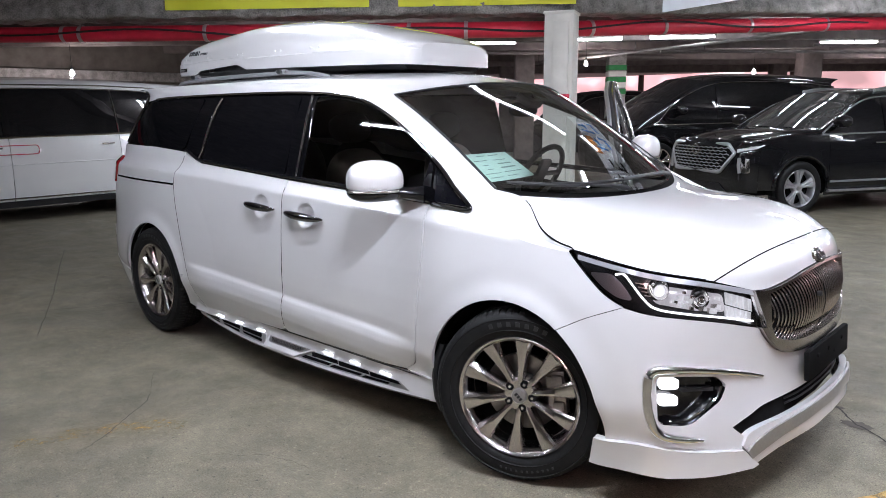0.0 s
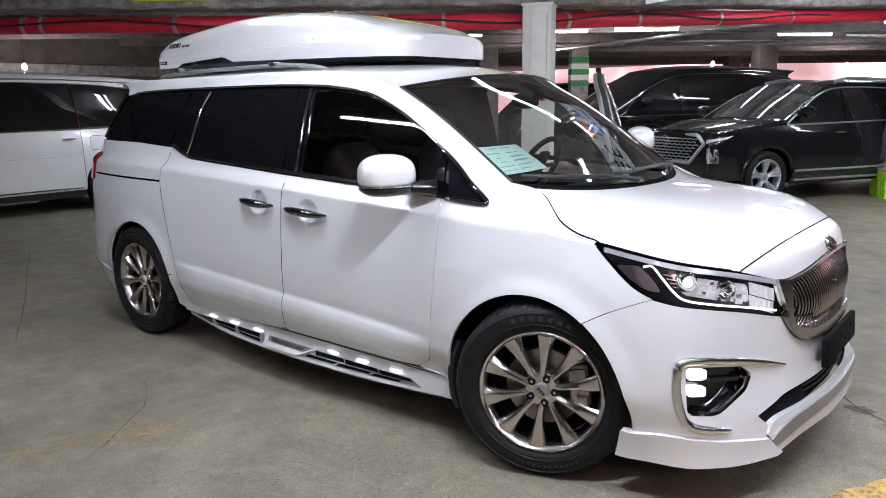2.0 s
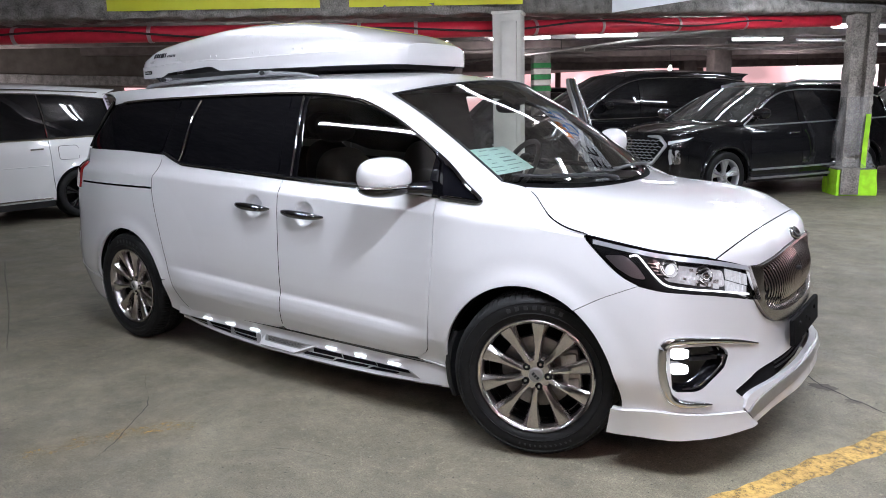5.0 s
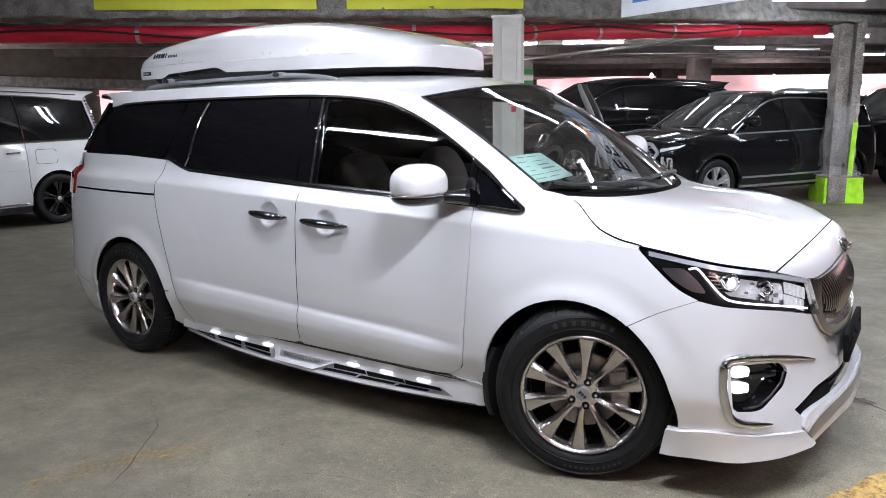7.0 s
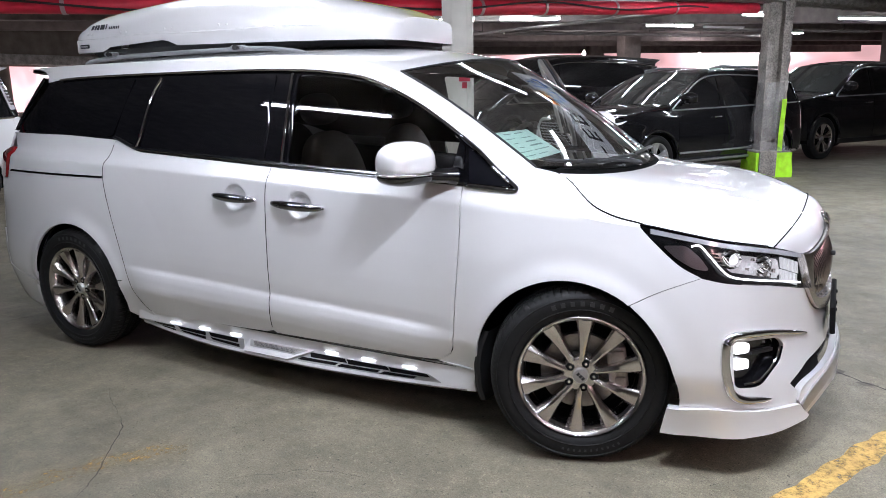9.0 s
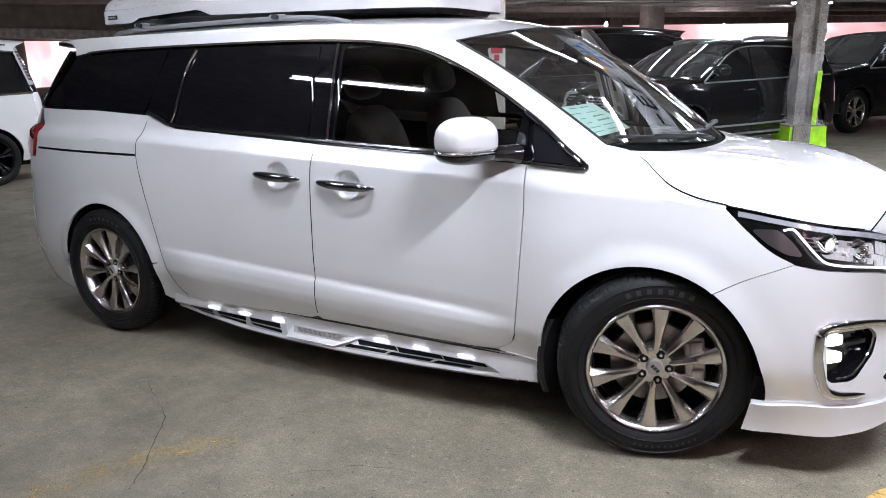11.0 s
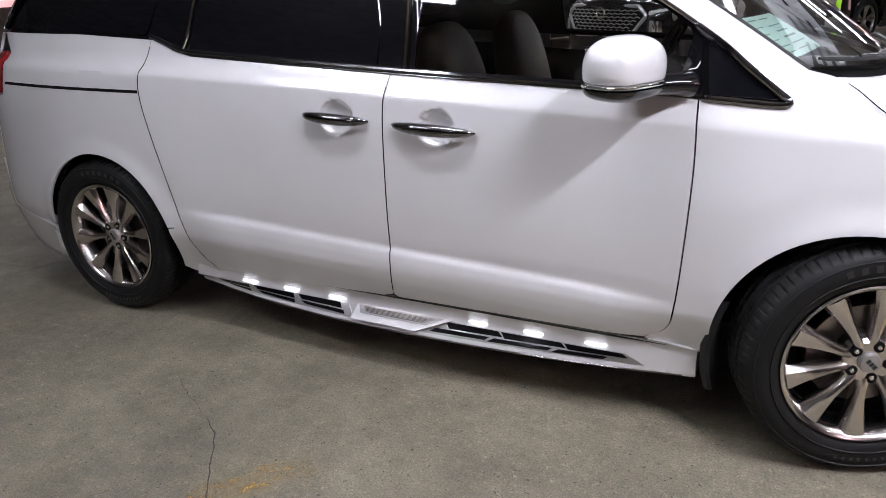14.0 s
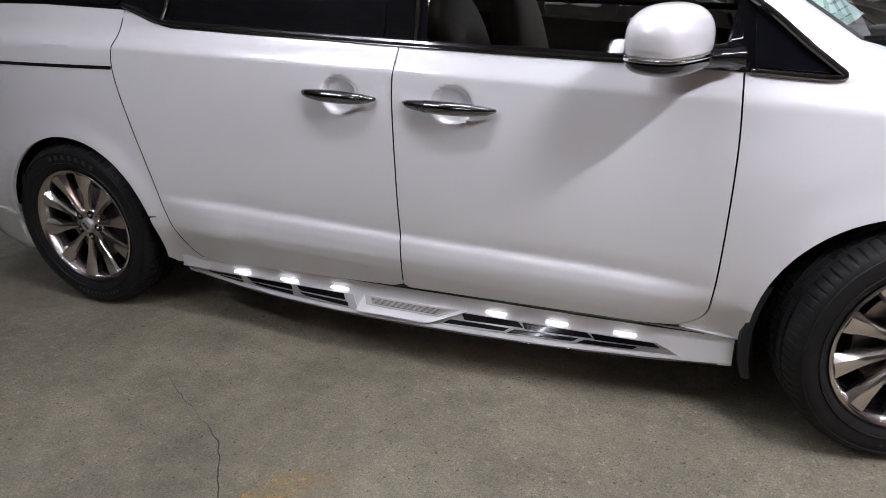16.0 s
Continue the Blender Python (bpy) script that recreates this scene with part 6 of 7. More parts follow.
def B(x, s):
    """Sloping top of the board: s from 0 at the door to 1 at the outer edge."""
    y = -0.944 + (board_y(x) + 0.944) * s
    z = 0.249 + (0.190 + np.where(x < 0, 0.034, 0.018) * np.abs(x) ** 2.2 - 0.249) * s
    return np.stack([x + 0 * s, y, z], -1)


xs = np.linspace(-1.03, 1.09, 70)
prof_rows = []
for x in xs:
    e = smooth(-1.03, -0.90, x) * smooth(1.09, 1.0, x)
    b0, b1 = B(x, np.array(0.0)), B(x, np.array(1.0))
    prof_rows.append([(x, -0.905, 0.335), (x, -0.935, 0.322), (x, -0.938, 0.300), (x, -0.938, 0.275), tuple(b0), tuple(b1), (x, b1[1] - 0.001, b1[2] - 0.004), (x, b1[1] + 0.002, b1[2] - 0.014), (x, b1[1] + 0.012, b1[2] - 0.018), (x, -0.80, b1[2] - 0.012)])
board_vf = sheet(np.array(prof_rows))
for f in ((lambda vf: vf), flipped):
    board = part("running_board", make_mesh("running_board", *f((board_vf[0], [q[::-1] for q in board_vf[1]])), 28), M["paint"], van, "white running board with lit slots")

    def pad(q, mat, name, lift, depth, label="", r=0.004):
        out = rounded(q, r, 4)
        a = sum(out[i][0] * out[(i + 1) % len(out)][1] - out[(i + 1) % len(out)][0] * out[i][1] for i in range(len(out)))
        out = out if a > 0 else out[::-1]
        vf = panel(out, lambda u, v: B(u, 1 - v), 0.03, lift=lift, depth=depth)
        return part(name, make_mesh(name, *f(vf), 35), mat, board, label)
    # v runs from 0 at the outer edge to 1 at the door
    pad([(-0.97, 0.62), (-0.80, 0.24), (-0.20, 0.10), (-0.235, 0.90), (-0.88, 0.90)], M["silver_plastic"], "silver_insert", 0.002, 0.003, "satin silver tread insert", 0.012)
    pad([(0.09, 0.10), (0.93, 0.20), (0.90, 0.55), (0.86, 0.90), (0.215, 0.90)], M["silver_plastic"], "silver_insert", 0.002, 0.003, "satin silver tread insert", 0.012)
    for x0, x1, x2, x3 in ((-0.90, -0.735, -0.855, -0.728), (-0.708, -0.495, -0.690, -0.488), (-0.474, -0.262, -0.462, -0.243)):
        pad([(x0 + 0.015, 0.57), (x1, 0.53), (x1 - 0.012, 0.86), (x0 - 0.008, 0.87)], M["gloss_black"], "slot", 0.0035, 0.003, "", 0.010)
        pad([(x2 + 0.025, 0.32), (x3, 0.22), (x3 - 0.008, 0.44), (x2, 0.49)], M["gloss_black"], "slot", 0.0035, 0.003, "", 0.010)
    for x0, x1, x2, x3 in ((0.215, 0.420, 0.138, 0.360), (0.434, 0.655, 0.370, 0.596), (0.669, 0.868, 0.610, 0.790)):
        pad([(x0, 0.52), (x1 + 0.006, 0.58), (x1 - 0.014, 0.86), (x0 - 0.016, 0.85)], M["gloss_black"], "slot", 0.0035, 0.003, "", 0.010)
        pad([(x2, 0.22), (x3, 0.27), (x3 + 0.018, 0.47), (x2 + 0.026, 0.45)], M["gloss_black"], "slot", 0.0035, 0.003, "", 0.010)
    for x in (-0.735, -0.517, -0.292, 0.325, 0.538, 0.762):
        bar = box(0.072, 0.010, 0.0045, 0.002, pose(x, -0.946, 0.2585, 12, 0, 0))
        part("step_light", make_mesh("step_light", *f(bar)), M["step_led"], board, "glowing white step light")
    pad([(-0.205, 0.05), (0.085, 0.05), (0.225, 0.96), (-0.185, 0.96)], M["paint"], "middle_step", 0.014, 0.016, "", 0.012)
    pad([(-0.165, 0.46), (0.120, 0.44), (0.195, 0.94), (-0.178, 0.94)], M["silver_plastic"], "grip_frame", 0.0165, 0.003, "", 0.014)
    pad([(-0.140, 0.54), (0.112, 0.52), (0.165, 0.88), (-0.155, 0.88)], M["disc"], "grip_plate", 0.0175, 0.003, "ribbed grey grip plate", 0.010)
    for k in range(5):
        pad([(-0.135 - 0.004 * k, 0.575 + 0.06 * k), (0.105 + 0.008 * k, 0.56 + 0.06 * k), (0.107 + 0.008 * k, 0.58 + 0.06 * k), (-0.135 - 0.004 * k, 0.595 + 0.06 * k)], M["black"], "grip_rib", 0.0185, 0.002, "", 0.001)
    ends = np.linspace(0, 1, 40)
    taper = np.minimum(1, np.minimum(ends, 1 - ends) * 9)
    groove = rod([(x, -0.9375, 0.3125) for x in np.linspace(-0.93, 1.0, 40)], list(0.0012 + 0.0082 * taper), 10)
    seal = rod([(x, -0.9425, 0.3025) for x in np.linspace(-0.93, 1.0, 40)], list(0.0008 + 0.0030 * taper), 6)
    bright = rod([(x, -0.9435, 0.3205) for x in np.linspace(-0.22, 0.72, 40)], list(0.0006 + 0.0026 * taper), 6)
    part("sill_strip", make_mesh("sill_strip", *f(groove)), M["dark_chrome"], board, "dark polished sill strip")
    part("bright_line", make_mesh("bright_line", *f(bright)), M["chrome"], board)
    part("board_seal", make_mesh("board_seal", *f(seal)), M["black"], board)
    edge_line = rod([tuple(B(x, np.array(1.0)) + np.array([0, -0.0005, -0.010])) for x in np.linspace(-0.98, 1.05, 40)], 0.003, 6)
    part("board_edge", make_mesh("board_edge", *f(edge_line)), M["chrome"], board)

# black seams where lofted panels meet
both("bonnet_seam", rod([Vector(p) + Vector((0.0, 0.002, 0.000)) for p in be[1:-1]], 0.0028, 6), M["cavity"])
part("bonnet_seam", make_mesh("bonnet_seam", *rod([Vector(p) + Vector((0.002, 0, 0)) for p in bonnet[-1]], 0.0028, 6)), M["cavity"], van)
both("windscreen_seal", rod([Vector(p) + Vector((0, 0.004, 0.001)) for p in pe], 0.007, 8), M["black"])
part("roof_seam", make_mesh("roof_seam", *rod([Vector(p) for p in roof[-1]], 0.006, 6)), M["black"], van)

# cowl and wipers
cw = np.array([[(p[0] + d, p[1] * (1 + 0.02 * d), p[2] + h) for p in ws[-1]] for d, h in ((-0.02, -0.002), (0.015, -0.026), (0.05, -0.045), (0.09, -0.055))])
part("cowl", make_mesh("cowl", *sheet(cw), 40), M["cavity"], van, "black cowl panel")


def on_glass(t, v, lift):
    """Point on the windscreen: t from top to bottom, v from -1 on the right to 1."""
    i = t * 19
    a, b = int(i), min(int(i) + 1, 19)
    e = pe[a] + (pe[b] - pe[a]) * (i - a)
    c = mid_ws[a] + (mid_ws[b] - mid_ws[a]) * (i - a)
    k = v * v
    return Vector((c[0] + (e[0] - c[0]) * k + lift * 0.55, v * abs(e[1]), c[2] + (e[2] - c[2]) * k + lift * 0.83))


for (t0, v0), (t1, v1), piv in (((0.965, -0.94), (0.975, -0.50), (0.995, -0.20)), ((0.955, -0.50), (0.928, 0.12), (0.985, 0.60))):
    blade = [on_glass(t0 + (t1 - t0) * k, v0 + (v1 - v0) * k, 0.020) for k in np.linspace(0, 1, 12)]
    wp = part("wiper", make_mesh("wiper", *rod(blade, [0.004] + [0.008] * 10 + [0.004], 8)), M["black"], van, "black windscreen wiper")
    arm = [on_glass(piv[0], piv[1], 0.014), on_glass((piv[0] + t1) / 2 - 0.004, (piv[1] + v1) / 2, 0.026), on_glass((t0 + t1) / 2, (v0 + v1) / 2, 0.028)]
    part("wiper_arm", make_mesh("wiper_arm", *rod(arm, [0.012, 0.010, 0.006], 8)), M["black"], wp)

# roof rails and spoiler
rail = catmull([(-1.72, -0.585, 1.668), (-1.62, -0.598, 1.690), (-1.3, -0.602, 1.706), (-0.7, -0.604, 1.714), (-0.30, -0.606, 1.712), (-0.10, -0.606, 1.695), (0.0, -0.606, 1.676)], 6)
both("roof_rail", rod([Vector(p) for p in rail], [0.006] + [0.0105] * (len(rail) - 2) + [0.006], 10, squash=1.2), M["rail"], "grey roof rail")
sp_top = [[(roof[0][j][0] - d * (1 - 0.9 * abs(j / 12 - 1) ** 3), roof[0][j][1] * 1.0, roof[0][j][2] + h * (1 - 0.4 * abs(j / 12 - 1) ** 5)) for j in range(25)] for d, h in ((-0.14, 0.006), (0.0, 0.004), (0.05, -0.006), (0.080, -0.018), (0.083, -0.026), (0.075, -0.032), (0.0, -0.036), (-0.14, -0.030))]
part("spoiler", make_mesh("spoiler", *sheet(np.array(sp_top)), 50), M["paint"], van, "white roof spoiler")

# ---- cabin ----
dash = catmull([(1.60, 1.075), (1.40, 1.085), (1.15, 1.075), (0.98, 1.03), (0.93, 0.93), (1.0, 0.75), (1.05, 0.5)], 6)
part("dashboard", make_mesh("dashboard", *sheet(np.array([[(x, y, z - 0.04 * (abs(y) / 0.7) ** 4) for x, z in dash] for y in np.linspace(-0.70, 0.70, 15)])), 50), M["interior"], van, "dark dashboard")
part("cabin_floor", make_mesh("cabin_floor", *box(3.2, 1.60, 0.04, 0.01, pose(-0.5, 0, 0.40))), M["interior"], van)
part("headliner", make_mesh("headliner", *sheet(roof[2:-1] - np.array([0.02, 0, 0.035])), 60), M["leather"], van, "beige headliner")
sw = [(0.185 * math.cos(a), 0.185 * math.sin(a), 0) for a in np.linspace(0, 2 * math.pi, 41)]
swm = pose(0.71, 0.38, 1.12, 0, -62, 0)
part("steering_wheel", make_mesh("steering_wheel", *moved(merged(rod(sw, 0.016, 10, False), box(0.20, 0.09, 0.03, 0.012), rod([(0, -0.17, 0), (0, 0.17, 0)], 0.014, 8)), swm)), M["interior"], van, "dark leather steering wheel")
for xx, rows_y in ((0.10, (-0.40, 0.40)), (-0.85, (-0.42, 0.42)), (-1.6, (-0.42, 0.42))):
    for yy in rows_y:
        seat = part("seat", make_mesh("seat", *blob((xx + 0.28, yy, 0.62), (0.27, 0.25, 0.10), (3.5, 3.5, 2.8))), M["interior"], van, "dark leather seat")
        part("backrest", make_mesh("backrest", *moved(blob((0, 0, 0.32), (0.085, 0.24, 0.36), (3, 3.2, 2.8)), pose(xx, yy, 0.62, 0, -14, 0))), M["leather"] if xx > 0 else M["interior"], seat, "brown leather backrest")
        part("headrest", make_mesh("headrest", *moved(blob((0, 0, 0.80), (0.06, 0.14, 0.085), (2.8, 2.8, 2.6)), pose(xx, yy, 0.62, 0, -14, 0))), M["interior"], seat)
part("rear_view_mirror", make_mesh("rear_view_mirror", *merged(blob((0.86, 0.0, 1.50), (0.02, 0.12, 0.04), (3, 3, 3)), rod([(0.86, 0, 1.52), (0.93, 0, 1.565)], 0.012, 8))), M["black"], van)
part("sensor_box", make_mesh("sensor_box", *box(0.10, 0.12, 0.05, 0.015, pose(0.90, 0.0, 1.545, 0, 30, 0))), M["black"], van)

# ---- what lies behind the windscreen ----
def leaf_on_glass(name, corners, mat, label, cat, bars=(), bend=0.0):
    """A sheet resting on the inside of the windscreen; corners as (t, v)."""
    tl, tr, br, bl = (np.array(c) for c in corners)
    def spot(a, b, lift):
        q = (tl * (1 - a) + tr * a) * (1 - b) + (bl * (1 - a) + br * a) * b
        return on_glass(q[0], q[1], lift)
    ob = thing(name, label, cat)
    g = np.array([[tuple(spot(a, b, -0.022 + bend * math.sin(a * 3))) for a in np.linspace(0, 1, 12)] for b in np.linspace(0, 1, 12)])
    s = sheet(g)
    g2 = sheet(g - np.array([0.55, 0, 0.83]) * 0.0012)
    part("sheet", make_mesh("sheet", *merged(s, (g2[0], [f[::-1] for f in g2[1]])), 40), mat, ob)
    for a0, b0, a1, b1, m in bars:
        q = np.array([[tuple(spot(a, b, -0.0205 + bend * math.sin(a * 3))) for a in (a0, (a0 + a1) / 2, a1)] for b in (b0, b1)])
        part("printed_bar", make_mesh("printed_bar", *sheet(q), 0), m, ob)
    return ob

# ---- roof box ----
roof_box = thing("roof_box", "glossy white roof cargo box on dark cross bars", "roof box")
BX = np.linspace(-2.02, 0.37, 60)
bx_half = np.interp(BX, [-2.02, -1.99, -1.90, -1.2, -0.4, 0.0, 0.2, 0.32, 0.37], [0.405, 0.425, 0.44, 0.465, 0.465, 0.45, 0.42, 0.36, 0.27])
bx_top = np.interp(BX, [-2.02, -1.98, -1.90, -1.78, -1.5, -1.2, -0.9, -0.55, -0.2, 0.1, 0.28, 0.37], [1.90, 1.945, 1.985, 2.008, 2.035, 2.06, 2.068, 2.052, 2.015, 1.955, 1.91, 1.85])
bx_top = np.convolve(np.pad(bx_top, 2, mode="edge"), np.ones(5) / 5, "valid")
bx_low = np.interp(BX, [-2.02, -1.72, -1.66, -1.15, -1.05, 0.37], [1.752, 1.752, 1.778, 1.800, 1.766, 1.742])
def lid_y(x, z):
    """Where the lid's right side lies at that length and height."""
    hw, zt, zl = (float(np.interp(x, BX, v)) for v in (bx_half, bx_top, bx_low))
    zs = 1.838 + 0.25 * (zl - 1.766)
    s_ = min(1, max(0, (z - zs) / (zt - zs))) ** 1.35
    return -(hw - 0.004) * (1 - 0.05 * s_) * math.sqrt(1 - s_ * s_) ** (2 / 3.6)


rows = []
for x, hw, zt, zl in zip(BX, bx_half, bx_top, bx_low):
    ring = []
    zs = 1.838 + 0.25 * (zl - 1.766)
    for y, z in ((-hw, zl), (-hw - 0.004, zl + 0.012), (-hw - 0.003, zs - 0.004), (-hw + 0.004, zs)):
        ring.append((x, y, z))
    for a in np.linspace(0, math.pi, 25)[1:-1]:
        c, s_ = math.cos(a), math.sin(a)
        ring.append((x, -(hw - 0.004) * (1 - 0.05 * s_) * math.copysign(abs(c) ** (2 / 3.6), c), zs + (zt - zs) * s_ ** (2 / 2.7)))
    for y, z in ((hw - 0.004, zs), (hw + 0.003, zs - 0.004), (hw + 0.004, zl + 0.012), (hw, zl)):
        ring.append((x, y, z))
    rows.append(ring)
lid = sheet(np.array(rows))
n_r = len(rows[0])
lid[1].append(tuple(range(n_r))[::-1])
lid[1].append(tuple(range((len(rows) - 1) * n_r, len(rows) * n_r)))
part("lid", make_mesh("lid", lid[0], [f[::-1] for f in lid[1]], 32), M["paint"], roof_box)
base_rows = [[(x, s * (hw - 0.03 - d), z) for s, d, z in ((-1, 0.0, 1.815), (-1, 0.0, 1.765), (-1, 0.06, 1.722), (1, 0.06, 1.722), (1, 0.0, 1.765), (1, 0.0, 1.815))] for x, hw in zip(BX[2:-2] * 0.98, bx_half[2:-2])]
bs = sheet(np.array(base_rows))
bs[1].append(tuple(range(6)))
bs[1].append(tuple(range((len(base_rows) - 1) * 6, len(base_rows) * 6))[::-1])
part("base_tray", make_mesh("base_tray", *bs, 40), M["black"], roof_box, "dark grey base tray")
for x in (-1.45, -0.45):
    part("cross_bar", make_mesh("cross_bar", *rod([(x, -0.63, 1.722), (x, 0.63, 1.722)], 0.022, 10, squash=0.6)), M["black"], roof_box)
    for s in (-1, 1):
        part("bar_foot", make_mesh("bar_foot", *box(0.10, 0.034, 0.026, 0.010, pose(x, s * 0.604, 1.722))), M["rail"], roof_box, "grey clamp foot")
part("lock", make_mesh("lock", *box(0.07, 0.012, 0.022, 0.004, pose(-1.55, -0.418, 1.775))), M["chrome"], roof_box, "metal lock")
part("tag_plate", make_mesh("tag_plate", *box(0.085, 0.010, 0.024, 0.004, pose(-1.895, -0.447, 1.790, 0, 0, -2))), M["black"], roof_box, "small dark maker's plate")
for k in range(5):
    part("tag_mark", make_mesh("tag_mark", *box(0.010, 0.004, 0.010, 0.001, pose(-1.922 + 0.014 * k, -0.4535, 1.790))), M["silver_plastic"], roof_box)
for k, (w, gap_x) in enumerate(((0.026, 0), (0.022, 0.031), (0.024, 0.058), (0.018, 0.086), (0.026, 0.108), (0.012, 0.138), (0.014, 0.170), (0.014, 0.188), (0.012, 0.206), (0.014, 0.222), (0.014, 0.240), (0.014, 0.258))):
    h = 0.034 if k < 6 else 0.018
    xk = -1.83 + gap_x
    part("maker_mark", make_mesh("maker_mark", *box(w * 0.8, 0.004, h, 0.002, pose(xk, lid_y(xk, 1.90) - 0.001, 1.892 + h / 2 - 0.006, math.degrees(math.atan((lid_y(xk, 1.915) - lid_y(xk, 1.885)) / 0.03)) * -1, 0, -2))), M["black_ink"], roof_box)
for x in (-1.87, -1.83, -1.55, -1.50, -1.15, -1.09, -0.72, -0.66, -0.36, -0.28):
    part("rivet", make_mesh("rivet", *moved(revolve([(0.001, -0.004), (0.006, -0.003), (0.007, 0.004)], 10), pose(x, -float(np.interp(x, BX, bx_half)) + 0.004, 1.862))), M["paint"], roof_box)

paper = leaf_on_glass("notice_paper", ((0.65, -0.965), (0.635, -0.73), (0.833, -0.69), (0.90, -0.97)), M["paper"], "pale green printed notice behind the windscreen", "paper",
                      [(0.22, 0.090, 0.42, 0.120, M["faint_ink"]), (0.50, 0.090, 0.74, 0.120, M["faint_ink"]), (0.08, 0.268, 0.36, 0.292, M["faint_ink"]), (0.50, 0.278, 0.80, 0.302, M["faint_ink"]), (0.18, 0.438, 0.30, 0.462, M["faint_ink"]), (0.52, 0.414, 0.82, 0.456, M["faint_ink"]),
                       (0.20, 0.588, 0.33, 0.612, M["faint_ink"]), (0.50, 0.556, 0.84, 0.604, M["faint_ink"]), (0.08, 0.738, 0.40, 0.762, M["faint_ink"]), (0.48, 0.728, 0.88, 0.752, M["faint_ink"]), (0.10, 0.878, 0.36, 0.902, M["faint_ink"]), (0.46, 0.868, 0.70, 0.892, M["faint_ink"])])

# ---- parked cars around ----
RIMS = {}


def simple_wheel(owner, m, r, rim_mat, spokes=5):
    k = r / 0.3635
    sc = Matrix.Scale(k, 4)
    if rim_mat.name not in RIMS:
        RIMS[rim_mat.name] = {}
        for key in ("wheel", "hub", "spoke"):
            RIMS[rim_mat.name][key] = WM[key].copy()
            RIMS[rim_mat.name][key].materials.clear()
    rm = RIMS[rim_mat.name]
    w = part("wheel", rm["wheel"], rim_mat, owner, "alloy wheel with black tyre")
    w.matrix_basis = m @ sc
    part("tyre", WM["tyre"], M["rubber"], w)
    part("hub", rm["hub"], rim_mat, w)
    part("hub_cap", WM["hub_cap"], M["dark_metal"], w)
    part("back_plate", WM["back_plate"], M["cavity"], w)
    for j in range(spokes):
        for d in (-9, 9):
            part("spoke", rm["spoke"], rim_mat, w).matrix_basis = pose(0, 0, 0, 0, 360 / spokes * j + d, 0)


def parked_car(name, label, cat, m, p, paint, rim_mat):
    """A parked car from a few profile lines; x forward, y to its left, the near side panels split into doors."""
    plan_c = catmull(p["plan"], 12)
    rn = np.concatenate([[0], np.cumsum(np.hypot(*np.diff(plan_c, axis=0).T))])
    pu = (np.interp(0.0, -plan_c[:, 0], rn) - rn)[::-1].copy()
    px, py = plan_c[::-1, 0].copy(), plan_c[::-1, 1].copy()
    hz, hv = zip(*p["half"])
    nz, nv = zip(*p["nose"])
    tz, tv = zip(*p["tail"])
    half_c, nose_c, tail_c = soft(hz, hv, 9), soft(nz, nv, 11), soft(tz, tv, 15)
    top_w = p["half"][2][1]

    def Sc(u, z):
        x, y = np.interp(u, pu, px), np.interp(u, pu, py)
        w = np.interp(z, ZZ, half_c) / top_w
        k = smooth(1.6, 2.2, x)
        y = y * (w * (1 - k) + k * (0.6 + 0.4 * w))
        for ax in p["axles"]:
            d = np.hypot(x - ax, z - p["r"])
            y = y + 0.02 * np.exp(-((d - p["r"] - 0.05) / 0.05) ** 2) * (z < 0.95)
        x = x + np.interp(z, ZZ, nose_c) * smooth(1.4, 2.2, x) + np.interp(z, ZZ, tail_c) * smooth(-1.4, -2.3, x)
        return np.stack([x, -y, z + 0 * x], -1)
    un, ut = pu[-1], pu[0]
    car = thing(name, label, cat, m)

    def pair(nm, vf, mat, lab="", sharp=35):
        part(nm, make_mesh(nm, *vf, sharp), mat, car, lab)
        part(nm, make_mesh(nm, *flipped(vf), sharp), mat, car, lab)
    belt = np.array(p["belt"])
    bz = lambda u: np.interp(u, belt[:, 0], belt[:, 1])
    top = catmull(p["top"], 6)
    ra = p["r"] + 0.045
    (fx, rx) = p["axles"]
    sill = p["sill"]
    run_b = lambda a, b, n=14: np.stack([np.linspace(a, b, n), bz(np.linspace(a, b, n)) - 0.003], -1)
    cuts = p["cuts"]      # rear door rear edge, pillar, front door front edge
    g = 0.004
    front_u = p["front_u"]
    arch_f = arch(fx, p["r"], ra, 8, 172, 18)
    arch_r = arch(rx, p["r"], ra, 8, 172, 18)
    nm_doors = p.get("doors", ("rear_door", "front_door"))
    pair(nm_doors[0], panel(dense(np.vstack([[(cuts[0] + g, bz(cuts[0]))], [(cuts[0] + g, sill), (cuts[1] - g, sill)], run_b(cuts[1] - g, cuts[0] + g)]), 0.06), Sc, 0.09), paint)
    pair(nm_doors[1], panel(dense(np.vstack([[(cuts[1] + g, sill), (cuts[2] - g, sill)], run_b(cuts[2] - g, cuts[1] + g)]), 0.06), Sc, 0.09), paint)
    sh = np.array(p["shoulder"])
    fend_c = np.vstack([[(cuts[2] + g, sill), (fx - ra, sill)], arch_f[::-1], [(fx + ra, sill), (front_u, sill), (front_u, sh[-1, 1])], sh[::-1][1:], run_b(sh[0, 0] - 0.01, cuts[2] + g, 6)])
    pair("front_wing", panel(dense(fend_c, 0.06), Sc, 0.08), paint)
    rear_u = p["rear_u"]
    quart = np.vstack([run_b(rear_u, cuts[0] - g)[::-1], [(rear_u, sill), (rx - ra, sill)], arch_r[::-1], [(rx + ra, sill), (cuts[0] - g, sill)]])
    pair("rear_wing", panel(dense(quart, 0.06), Sc, 0.08), paint)
